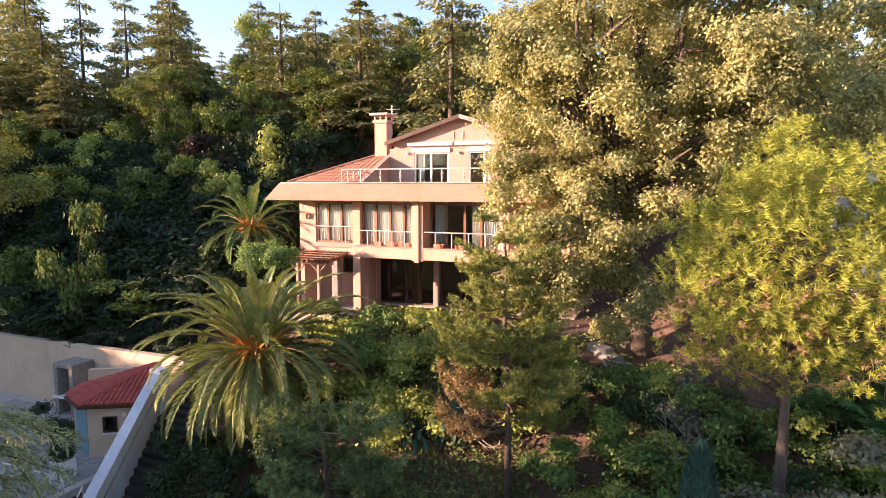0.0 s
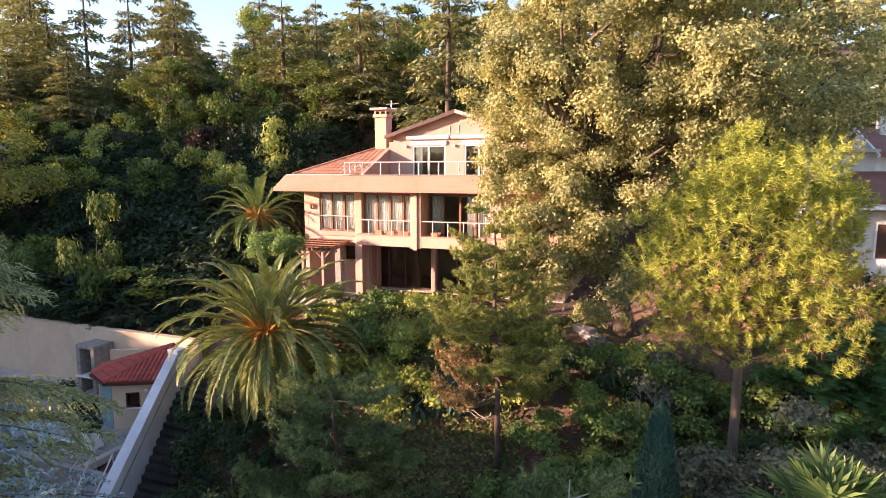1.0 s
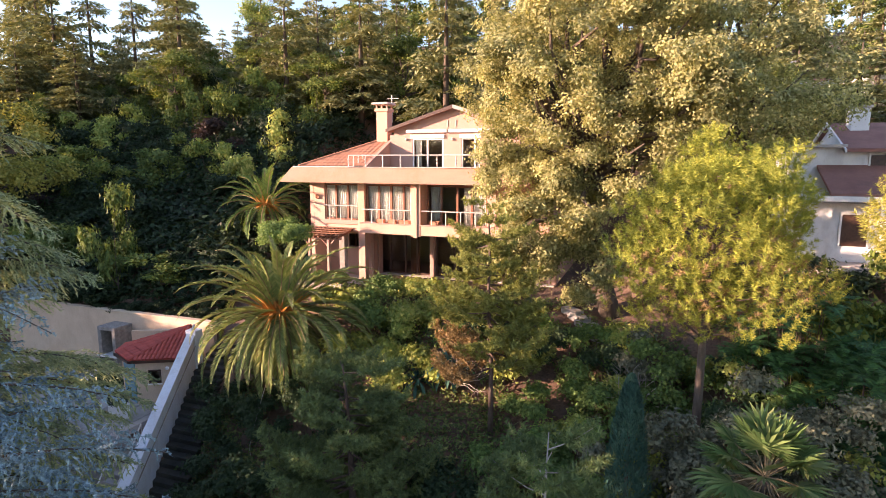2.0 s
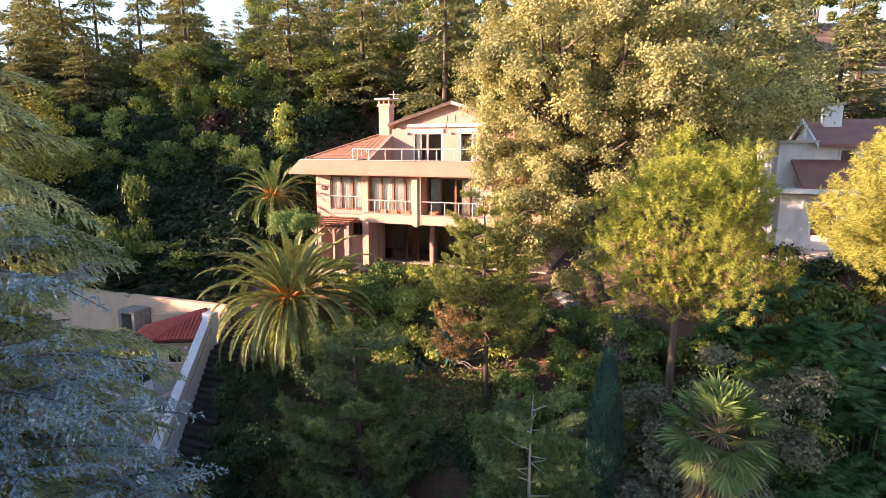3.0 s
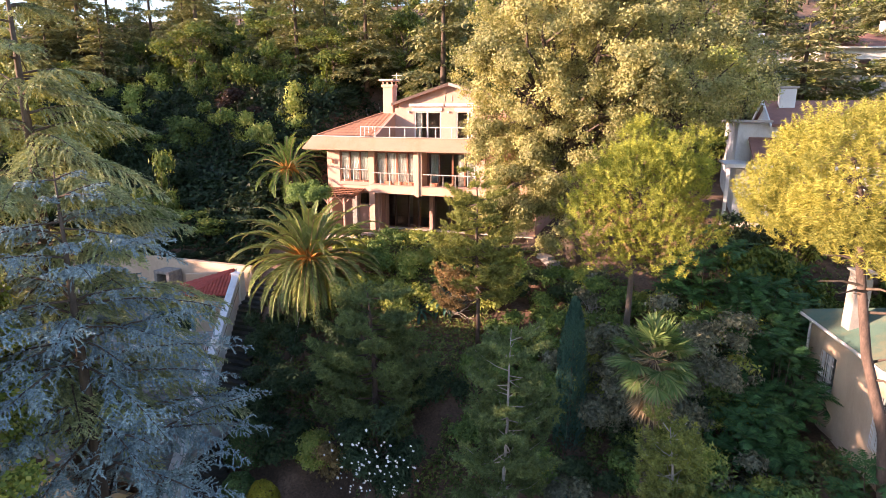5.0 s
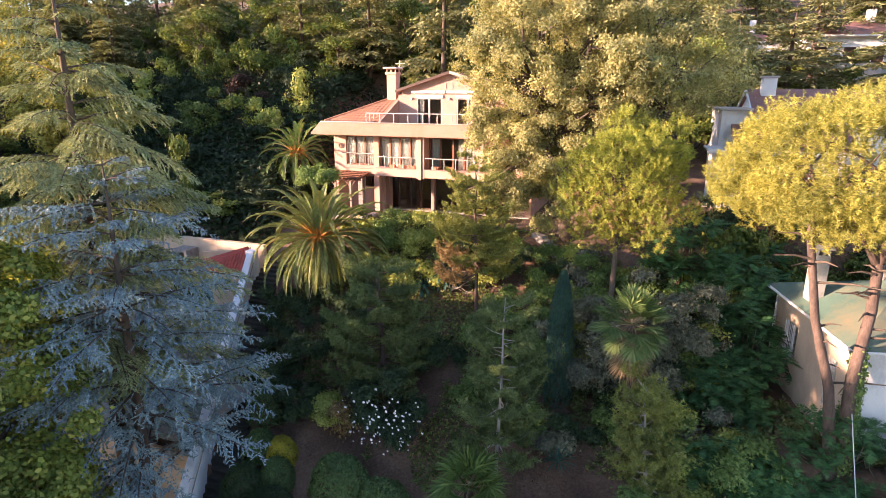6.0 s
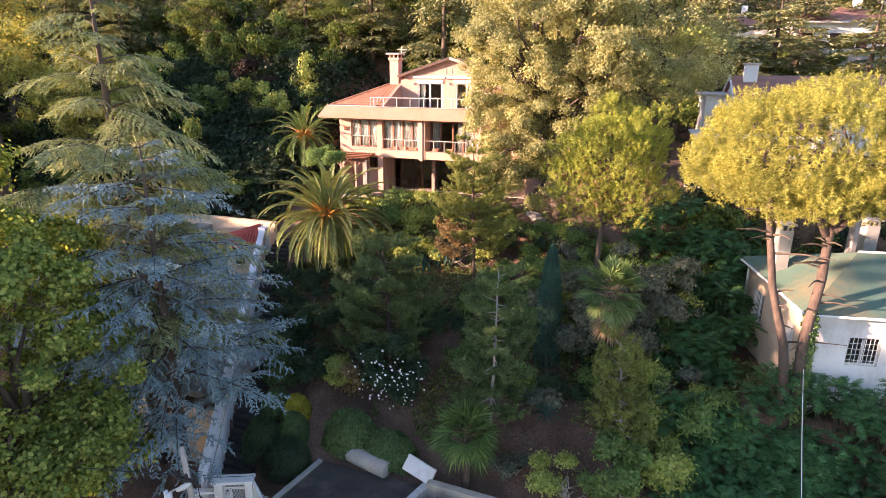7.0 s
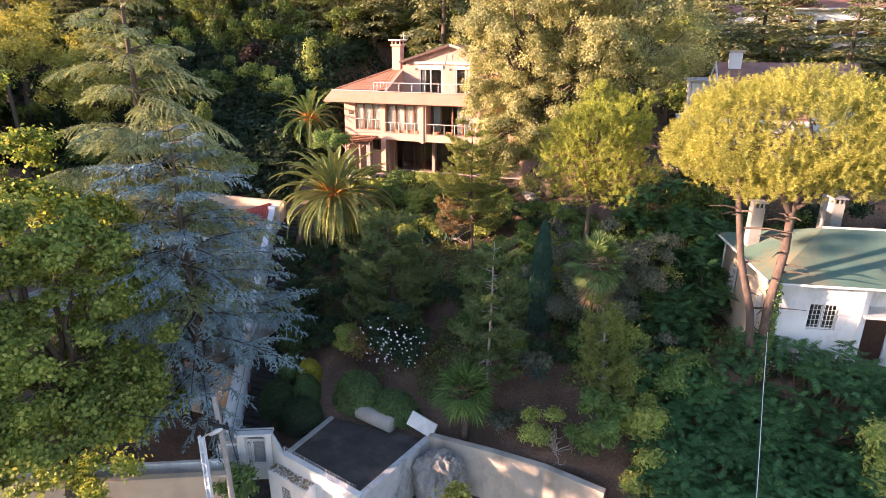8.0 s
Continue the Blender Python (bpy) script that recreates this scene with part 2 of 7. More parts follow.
def from_arrays(name, verts, faces, sides):
    me = bpy.data.meshes.new(name)
    verts, faces = np.asarray(verts, np.float32), np.asarray(faces, np.int32)
    me.vertices.add(len(verts))
    me.vertices.foreach_set("co", verts.ravel())
    me.loops.add(faces.size)
    me.loops.foreach_set("vertex_index", faces.ravel())
    me.polygons.add(len(faces))
    me.polygons.foreach_set("loop_start", np.arange(0, faces.size, sides, dtype=np.int32))
    me.update(calc_edges=True)
    return me


class Shape:
    """Gathers boxes, tubes and sheets into one mesh."""

    def __init__(self):
        self.v, self.f = [], []

    def add(self, verts, faces):
        k = len(self.v)
        self.v += [tuple(p) for p in verts]
        self.f += [tuple(i + k for i in q) for q in faces]
        return self

    def box(self, x0, x1, y0, y1, z0, z1, b=0.0, m=None):
        bm = bmesh.new()
        bmesh.ops.create_cube(bm, size=1)
        bmesh.ops.transform(bm, matrix=Matrix.LocRotScale(((x0 + x1) / 2, (y0 + y1) / 2, (z0 + z1) / 2), None, (abs(x1 - x0), abs(y1 - y0), abs(z1 - z0))), verts=bm.verts)
        if b:
            bmesh.ops.bevel(bm, geom=bm.edges[:], offset=b, segments=1, affect="EDGES")
        if m is not None:
            bmesh.ops.transform(bm, matrix=m, verts=bm.verts)
        bm.verts.index_update()
        self.add([v.co for v in bm.verts], [[v.index for v in q.verts] for q in bm.faces])
        bm.free()
        return self

    def tube(self, pts, radii, n=8, cap=True):
        pts = [Vector(p) for p in pts]
        rings = []
        side = Vector((1, 0, 0))
        for i, p in enumerate(pts):
            d = (pts[min(i + 1, len(pts) - 1)] - pts[max(i - 1, 0)]).normalized()
            side = (side - d * side.dot(d))
            side = side.normalized() if side.length > 1e-4 else d.orthogonal().normalized()
            o = d.cross(side)
            r = radii[i] if hasattr(radii, "__len__") else radii
            rings.append([p + (side * math.cos(a) + o * math.sin(a)) * r for a in (2 * math.pi * j / n for j in range(n))])
        faces = [[i * n + j, i * n + (j + 1) % n, (i + 1) * n + (j + 1) % n, (i + 1) * n + j] for i in range(len(pts) - 1) for j in range(n)]
        if cap:
            faces += [list(range(n))[::-1], [(len(pts) - 1) * n + j for j in range(n)]]
        return self.add([q for r in rings for q in r], faces)

    def prism(self, outline, axis, a, b):
        """An outline of (u, v) drawn out along an axis from a to b."""
        put = {"x": lambda u, v, w: (w, u, v), "y": lambda u, v, w: (u, w, v), "z": lambda u, v, w: (u, v, w)}[axis]
        n = len(outline)
        vs = [put(u, v, a) for u, v in outline] + [put(u, v, b) for u, v in outline]
        return self.add(vs, [list(range(n))[::-1], list(range(n, 2 * n))] + [[i, (i + 1) % n, n + (i + 1) % n, n + i] for i in range(n)])

    def mesh(self, name):
        me = bpy.data.meshes.new(name)
        me.from_pydata(self.v, [], self.f)
        bm = bmesh.new()
        bm.from_mesh(me)
        bmesh.ops.recalc_face_normals(bm, faces=bm.faces[:])
        bm.to_mesh(me)
        bm.free()
        return me

    def done(self, name, mat, parent=None, label="", smooth=False):
        return link(name, self.mesh(name), mat, parent, label, smooth)


def thing(name, label, category, at=(0, 0, 0), group="", kind=""):
    ob = new(name)
    ob.location = at
    ob.empty_display_size = 0.2
    return tagged(ob, label, category, group, kind)


def part(name, shape, mat, parent, label="", smooth=False):
    return shape.done(name, mat, parent, label, smooth)


def structure(name, shape, mat, label, category="structure"):
    return tagged(shape.done(name, mat), label, category, kind="structure")


def box(*a, **k):
    return Shape().box(*a, **k)


def holed(x0, x1, y0, y1, z0, z1, a0, a1, c0, c1):
    """An upright slab with one rectangular opening through it."""
    vs = [(x, y, z) for y in (y0, y1) for x, z in ((x0, z0), (x1, z0), (x1, z1), (x0, z1), (a0, c0), (a1, c0), (a1, c1), (a0, c1))]
    fs = []
    for i in range(4):
        j = (i + 1) % 4
        fs += [[i, j, 4 + j, 4 + i], [8 + i, 12 + i, 12 + j, 8 + j], [i, 8 + i, 8 + j, j], [4 + i, 4 + j, 12 + j, 12 + i]]
    return Shape().add(vs, fs)


# ---- the lie of the land ----
def lerp(x, xs, ys):
    return np.interp(x, xs, ys)


def smooth01(a, b, x):
    u = np.clip((x - a) / (b - a), 0, 1)
    return u * u * (3 - 2 * u)


def wall_x(y):
    """Line in plan of the sloping white boundary wall."""
    return lerp(y, [-25.0, -10.5], [-1.3, -8.4])


def ground_z(x, y):
    x, y = np.asarray(x, float), np.asarray(y, float)
    right = smooth01(9, 15, x)
    slope = lerp(y, [-25.0, -21.5, -5.2, -4.0], [-10.4, -8.75, -0.45, -0.12])
    slope = slope + right * lerp(y, [-26, -21.5, -14, -5], [1.6, 0.9, 0.0, 0.0])
    # the hill: a steep bank on the neighbour's side, a cut behind the house, a gentler rise beyond the bungalow
    left = smooth01(-8.3, -12, x)
    beyond = smooth01(9, 15, x)
    hill = lerp(y, [9.5, 10.8, 14, 20, 30, 60, 110, 400], [0, 3.0, 8.0, 10.8, 14.5, 24, 36, 60]) * (1 - left) * (1 - beyond)
    hill = hill + left * lerp(y, [-9, -5, 0, 4, 8, 14, 20, 30, 60, 110, 400], [0, 0.8, 3.0, 6.0, 8.5, 10.3, 12, 15, 24, 36, 60])
    hill = hill + beyond * lerp(y, [-4.5, -2.5, 6, 10, 20, 40, 60, 110, 400], [0, 2.3, 3.2, 4.5, 7.5, 13, 19, 33, 60])
    z = slope + hill
    # yard and street below the garden
    low = smooth01(-21.95, -22.15, y) * (1 - smooth01(15.5, 19, x)) * smooth01(2.2, 2.6, x) + smooth01(-24.7, -25.0, y) * (1 - smooth01(2.2, 2.6, x)) + smooth01(-24, -32, y) * smooth01(15.5, 19, x)
    z = z * (1 - low) + low * -11.2
    # stair lane beside the wall
    lane = (1 - smooth01(0.9, 1.5, np.abs(x - wall_x(y) - 1.05))) * smooth01(-25.5, -24.6, y) * (1 - smooth01(-9.5, -8.5, y))
    z = z * (1 - lane) + lane * (lerp(y, [-24.6, -8.5], [-10.6, -2.2]) - 0.15)
    # neighbour's terraces
    nb = smooth01(0.2, -0.2, x - wall_x(y)) * smooth01(-8.2, -8.6, y)
    terr = lerp(y, [-40, -26.6, -26.4, -21.9, -21.7, -15.4, -15.2], [-11.3, -11.3, -10.4, -10.4, -6.9, -6.9, -4.8])
    z = z * (1 - nb) + nb * terr
    # flat ground round the green-roofed house
    pad = smooth01(18.5, 21, x) * smooth01(-19.5, -17.5, y) * (1 - smooth01(-5.5, -4.0, y))
    z = z * (1 - pad) + pad * -4.6
    return z


def gz(x, y):
    return float(ground_z(x, y))


def soil_material():
    m, t, p = nodes_of("soil")
    n1, n2 = tex(t, 0.35, 6, 0.65), tex(t, 9, 6, 0.7)
    r1 = ramp(t, [(0.3, (0.075, 0.05, 0.036)), (0.52, (0.16, 0.10, 0.07)), (0.72, (0.23, 0.15, 0.105))])
    t.links.new(n1.outputs["Fac"], r1.inputs[0])
    r2 = ramp(t, [(0.3, (0.55, 0.55, 0.55)), (0.7, (1.3, 1.25, 1.2))])
    t.links.new(n2.outputs["Fac"], r2.inputs[0])
    t.links.new(mixc(t, r1.outputs[0], r2.outputs[0], 1.0, "MULTIPLY"), p.inputs["Base Color"])
    p.inputs["Roughness"].default_value = 0.95
    bump(t, p, n2.outputs["Fac"], 0.8, 0.06)
    return m


M["soil"] = soil_material()


def build_ground():
    xs = np.concatenate([[-2500, -900, -350, -160], np.arange(-80, -16, 2.0), np.arange(-16, 32, 0.4), np.arange(32, 90, 2.0), [160, 350, 900, 2500]])
    ys = np.concatenate([[-2500, -900, -350, -160, -90], np.arange(-60, -34, 2.0), np.arange(-34, -27, 0.5), np.arange(-27, -3, 0.25), np.arange(-3, 14, 0.6), np.arange(14, 120, 2.5), [160, 350, 900, 2500]])
    X, Y = np.meshgrid(xs, ys)
    Z = ground_z(X, Y)
    rough = np.array([noise.noise((a * 0.5, b * 0.5, 0)) * 0.16 + noise.noise((a * 1.7, b * 1.7, 3)) * 0.06 for a, b in zip(X.ravel(), Y.ravel())]).reshape(X.shape)
    Z = Z + rough * smooth01(-3.0, -6, Y) * smooth01(-22.3, -21, Y)
    n, k = X.shape
    idx = np.arange(n * k).reshape(n, k)
    f = np.stack([idx[:-1, :-1], idx[:-1, 1:], idx[1:, 1:], idx[1:, :-1]], -1).reshape(-1, 4)
    me = from_arrays("ground", np.stack([X, Y, Z], -1).reshape(-1, 3), f, 4)
    tagged(link("ground", me, M["soil"], smooth=True), "reddish brown bare soil of a steep garden slope", "ground", kind="structure")


build_ground()

# ---- foliage helpers ----
def rnd(seed):
    return np.random.default_rng(seed)


def unit(v):
    return v / np.maximum(np.linalg.norm(v, axis=-1, keepdims=True), 1e-6)


def blades(name, P, U, N, length, width, mat, parent=None, belly=0.45, sag=0.0, label="", whole=False):
    """One pointed leaf for each point: base P, long axis U, facing N."""
    n = len(P)
    U = unit(np.asarray(U, float))
    S = unit(np.cross(U, N))
    N2 = np.cross(S, U)
    Lg, W = np.broadcast_to(length, n)[:, None], np.broadcast_to(width, n)[:, None]
    if not whole:
        V = np.stack([P - S * W * 0.85, P + S * W * 0.85, P + U * Lg - np.array([0, 0, 1.0]) * Lg * sag], 1)
        return link(name, from_arrays(name, V.reshape(-1, 3), np.arange(3 * n).reshape(n, 3), 3), mat, parent, label)
    mid = P + U * Lg * belly
    V = np.stack([P, mid + S * W - N2 * W * 0.25, P + U * Lg - np.array([0, 0, 1.0]) * Lg * sag, mid - S * W - N2 * W * 0.25], 1)
    me = from_arrays(name, V.reshape(-1, 3), np.arange(4 * n).reshape(n, 4), 4)
    return link(name, me, mat, parent, label)


def ball(r, n):
    return unit(r.normal(size=(n, 3)))


def clump_points(r, centre, radii, clumps, hollow=0.55, flat_under=0.6, lump=0.18, even=False):
    """Clump centres in an uneven ellipsoid, most of them towards its skin."""
    d = ball(r, clumps)
    if even:
        i = np.arange(clumps) + 0.5
        zz, aa = 1 - 2 * i / clumps, i * 2.39996
        d = unit(np.stack([np.sqrt(1 - zz * zz) * np.cos(aa), np.sqrt(1 - zz * zz) * np.sin(aa), zz], 1) + r.normal(size=(clumps, 3)) * 0.07)
    d[:, 2] = np.where(d[:, 2] < 0, d[:, 2] * flat_under, d[:, 2])
    k = hollow + (1 - hollow) * r.random(clumps) ** 0.6
    bumpy = np.array([1 + lump * 2.2 * noise.noise((q[0] * 2.1 + centre[0], q[1] * 2.1, q[2] * 2.1 + 5)) for q in d])
    return np.asarray(centre) + d * np.asarray(radii) * (k * bumpy)[:, None], d


def bough_points(r, centre, radii, clumps, hollow=0.5, flat_under=0.6, lump=0.18, bsize=0.27, each=9, even=False):
    """Clumps on the upper skins of separate boughs, with gaps between the boughs."""
    nb = max(5, clumps // each)
    radii = np.asarray(radii, float)
    b, d = clump_points(r, centre, radii * 0.84, nb, hollow=hollow, flat_under=flat_under, lump=lump, even=even)
    k = np.arange(clumps) % nb
    q = unit(ball(r, clumps) * 0.9 + d[k] * 0.5 + np.array([0, 0, 0.4]))
    size = (radii.mean() * bsize * (0.65 + 0.7 * r.random(nb)))[k]
    return b[k] + q * size[:, None] * np.array([1, 1, 0.7]), q, b


def leaf_cloud(name, r, centres, dirs, per, size, mat, parent, csize=0.6, flat=0.7, slim=0.42, whole=False):
    n = len(centres) * per
    c = np.repeat(centres, per, 0)
    d = np.repeat(dirs, per, 0)
    off = r.normal(size=(n, 3)) * csize * 0.5
    off[:, 2] *= flat
    P = c + off
    N = unit(d * 0.55 + unit(off + 1e-6) * 0.5 + r.normal(size=(n, 3)) * 0.55 + np.array([0, 0, 0.35]))
    U = np.cross(N, r.normal(size=(n, 3)))
    Lg = size * (0.7 + 0.6 * r.random(n))
    return blades(name, P, U, N, Lg, Lg * slim, mat, parent, whole=whole)


def limbs(shape, r, base, targets, r0, wiggle=0.25, n=6):
    base = Vector(base)
    for tgt in targets:
        tgt = Vector(tgt)
        pts = []
        for i in range(6):
            u = i / 5
            p = base.lerp(tgt, u)
            p.z += math.sin(u * math.pi) * (tgt - base).length * 0.07
            if 0 < i < 5:
                p += Vector(r.normal(size=3)) * wiggle * 0.5
            pts.append(p)
        shape.tube(pts, [r0 * (1 - 0.85 * i / 5) for i in range(6)], n)


def broadleaf(name, label, at, centre, radii, seed, mat, clumps=160, per=90, size=0.2, csize=1.0, trunk_r=0.25, category="tree", bark=None, hollow=0.5, limb_n=14, group="", slim=0.42, trunk=True, lump=0.18, extra=(), whole=False, each=9, even=False):
    r = rnd(seed)
    ob = thing(name, label, category, at, group)
    c, d, ends = bough_points(r, centre, radii, clumps, hollow=hollow, lump=lump, each=each, even=even)
    for c2, r2, k2 in extra:
        ce, de, be = bough_points(r, c2, r2, k2, hollow=hollow, lump=lump, each=each)
        c, d, ends = np.concatenate([c, ce]), np.concatenate([d, de]), np.concatenate([ends, be])
    csize *= 0.75
    if trunk:
        s = Shape()
        top = Vector(centre) - Vector((0, 0, radii[2] * 0.35))
        b = Vector(at) - Vector((0, 0, 0.3))
        mid = b.lerp(top, 0.5) + Vector(r.normal(size=3)) * trunk_r * 0.8
        s.tube([b, b.lerp(mid, 0.4), mid, top], [trunk_r * 1.25, trunk_r, trunk_r * 0.85, trunk_r * 0.6], 10)
        limbs(s, r, top - Vector((0, 0, radii[2] * 0.1)), ends[r.permutation(len(ends))[:limb_n]], trunk_r * 0.5, wiggle=max(radii) * 0.08)
        part("trunk", s, bark or M["bark"], ob, smooth=True)
    leaf_cloud("crown", r, c, d, per, size, mat, ob, csize, slim=slim, whole=whole)
    return ob


def tufts(name, r, c, d, needles, length, width, mat, parent, up=0.35, shoot=0.3, spread=0.15):
    """Needle brushes: needles all round each shoot, flaring at its base and closing towards its tip."""
    n = len(c) * needles
    D = np.repeat(unit(unit(d) + np.array([0, 0, up]) + r.normal(size=d.shape) * 0.22), needles, 0)
    at = r.random(n)
    P = np.repeat(c, needles, 0) + D * (at * np.repeat(shoot * (0.7 + 0.6 * r.random(len(c))), needles))[:, None]
    R = r.normal(size=(n, 3))
    R = unit(R - D * (R * D).sum(1, keepdims=True))
    U = unit(D * (spread + 0.75 * at ** 2)[:, None] + R * 0.9)
    N = unit(np.cross(U, r.normal(size=(n, 3))))
    Lg = length * (0.7 + 0.5 * r.random(n))
    return blades(name, P, U, N, Lg, width, mat, parent)


def pine(name, label, at, centre, radii, seed, mat, n_tufts=1500, needles=16, length=0.3, width=0.03, trunk_r=0.18, hollow=0.45, bark=None, limb_n=22, lean=(0, 0), category="pine tree", lump=0.2, under=0.7, up=1.0):
    r = rnd(seed)
    ob = thing(name, label, category, at)
    c, bd, boughs = bough_points(r, centre, radii, n_tufts, hollow, under, lump, 0.22, 22, True)
    s = Shape()
    b, top = Vector(at) - Vector((0, 0, 0.3)), Vector(centre) + Vector((lean[0], lean[1], radii[2] * 0.6))
    pts = [b.lerp(top, u) + Vector(r.normal(size=3)) * trunk_r * 0.35 for u in (0, 0.2, 0.4, 0.6, 0.8, 1)]
    s.tube(pts, [trunk_r * q for q in (1.2, 1, 0.85, 0.65, 0.4, 0.15)], 10)
    for q in boughs[r.permutation(len(boughs))[:limb_n]]:
        q = Vector(q)
        u = min(0.92, max(0.25, (q.z - 0.35 * (q - Vector(centre)).xy.length - b.z) / (top.z - b.z)))
        limbs(s, r, b.lerp(top, u), [q], trunk_r * 0.32 * (1.3 - u), 0.12, 5)
    part("trunk", s, bark or M["pinebark"], ob, smooth=True)
    low = (c[:, 2] - centre[2]) / radii[2] + r.normal(size=n_tufts) * 0.35
    dry = (r.random(n_tufts) < 0.34) & (low < 0.1)
    tufts("dry_foliage", r, c[dry], bd[dry], needles // 2, length * 0.9, width, L["ochre"], ob, up * 0.5, 0.2)
    tufts("crown", r, c[~dry], bd[~dry] + r.normal(size=(int((~dry).sum()), 3)) * 0.2, needles, length, width, mat, ob, up, 0.34)
    return ob


def whorl_pine(name, label, at, height, reach, seed, mat, levels=9, per_level=5, start=0.2, lift=0.25, needles=30, length=0.17, width=0.014, trunk_r=0.12, bark=None, skew=(0, 0), taper=0.75, dry=None, step=0.24):
    """A young pine: whorls of bare-based branches that end in upturned brushes of needles."""
    r = rnd(seed)
    ob = thing(name, label, "pine tree", at)
    at = Vector(at)
    top = at + Vector((skew[0], skew[1], height))
    s = Shape()
    s.tube([at.lerp(top, u) + Vector(r.normal(size=3)) * 0.04 - Vector((0, 0, 0.3 if u == 0 else 0)) for u in (0, 0.3, 0.6, 0.85, 1)], [trunk_r * q for q in (1.2, 0.9, 0.65, 0.4, 0.12)], 8)
    C, D, B = [], [], []
    for lv in range(levels):
        h = start + (0.99 - start) * (lv + 0.4 * r.random()) / levels
        k = (h - start) / (1 - start)
        a0 = r.random() * 6.28
        for j in range(per_level):
            if r.random() < 0.16:
                continue
            ln = reach * (1 - taper * k ** 1.1) * (0.55 + 0.55 * r.random()) * (0.75 + 0.25 * min(1, 4 * k))
            a = a0 + 6.283 * j / per_level + r.normal() * 0.3
            out = np.array([math.cos(a), math.sin(a), 0])
            side = np.array([-out[1], out[0], 0])
            base = np.array(at.lerp(top, min(0.99, h + 0.028 * r.normal())))
            rise = lift * (0.5 + 0.9 * k) + 0.12 * r.normal()
            curve = lambda u: base + out * ln * u + np.array([0, 0, ln * (rise * u + 0.18 * u * u - 0.2 * (1 - k) * math.sin(u * 3.1))])
            s.tube([curve(u) for u in (0, 0.35, 0.7, 1)], [trunk_r * 0.28 * (1.1 - k) + 0.012, trunk_r * 0.2 * (1.1 - k) + 0.01, 0.012, 0.006], 4, cap=False)
            m = max(2, int(ln / step))
            for q in range(m):
                u = 0.3 + 0.7 * (q + r.random()) / m
                b0 = curve(u)
                for sg in (-1, 0, 1):
                    tl = (0.12 + 0.3 * ln * (1 - u) + 0.12 * r.random()) * abs(sg)
                    d = out * 0.6 + side * sg * 0.8 + np.array([0, 0, 0.15])
                    e = b0 + d * tl
                    for z in range(1 + int(tl / 0.3)):
                        C.append(b0 + (e - b0) * (1 - z * 0.45) + r.normal(size=3) * 0.04)
                        D.append(d + np.array([0, 0, 0.35]) + r.normal(size=3) * 0.25)
                        B.append(k)
    part("trunk", s, bark or M["pinebark"], ob, smooth=True)
    C, D, B = np.array(C), np.array(D), np.array(B)
    C[:, 2] = np.maximum(C[:, 2], at.z + 0.3)
    if dry:
        sel = np.linalg.norm((C - np.array(dry[0])) / np.array(dry[1]), axis=1) < 1
        tufts("dry_foliage", r, C[sel], D[sel], needles, length, width, L["ochre"], ob, 0.2)
        C, D = C[~sel], D[~sel]
    tufts("crown", r, C, D, needles, length, width, mat, ob, 0.5, 0.2)
    return ob


def pinnate_shrub(name, label, x, y, radii, seed, mat, heads=26, fronds=9, pairs=9, ln=0.62, z=None):
    """A shrub of upright stems, each ending in a ring of long feathered leaves."""
    r = rnd(seed)
    b = gz(x, y) if z is None else z
    ob = thing(name, label, "shrub", (x, y, b))
    s = Shape()
    P, U, N, LL = [], [], [], []
    d0 = ball(r, heads)
    d0[:, 2] = np.abs(d0[:, 2]) + 0.15
    top = np.array([x, y, b]) + unit(d0) * np.asarray(radii) * (0.72 + 0.35 * r.random((heads, 1)))
    for c in top:
        s.tube([(x + 0.4 * (c[0] - x), y + 0.4 * (c[1] - y), b - 0.1), tuple((np.array([x + 0.75 * (c[0] - x), y + 0.75 * (c[1] - y), b]) + c) / 2), tuple(c)], [0.03, 0.02, 0.012], 4, cap=False)
        for i in range(fronds):
            a, el = i * 2.39996 + r.random(), radians(62 - 60 * i / fronds + r.normal() * 8)
            out = np.array([math.cos(a), math.sin(a), 0])
            side = np.array([-out[1], out[0], 0])
            u = np.linspace(0.18, 1, pairs)
            fl = ln * (0.8 + 0.4 * r.random())
            ang = el - 1.0 * u
            q = c + out * (fl * u * np.cos(el - 0.5 * u))[:, None] + np.array([0, 0, 1.0]) * (fl * u * np.sin(el - 0.5 * u))[:, None]
            tang = out * np.cos(ang)[:, None] + np.array([0, 0, 1.0]) * np.sin(ang)[:, None]
            nrm = np.cross(np.broadcast_to(side, tang.shape), tang)
            nrm = nrm * np.where(nrm[:, 2:] < 0, -1, 1)
            for sg in (-1, 1):
                P.append(q), U.append(tang * 0.5 + side * sg + r.normal(size=q.shape) * 0.08 - np.array([0, 0, 0.15])), N.append(nrm + r.normal(size=q.shape) * 0.15)
                LL.append(fl * 0.34 * np.sin(u * 2.5 + 0.35) * (0.85 + 0.3 * r.random(pairs)))
    part("stem", s, M["bark"], ob)
    LL = np.concatenate(LL)
    blades("foliage", np.concatenate(P), np.concatenate(U), np.concatenate(N), LL, LL * 0.2 + 0.006, mat, ob)
    return ob


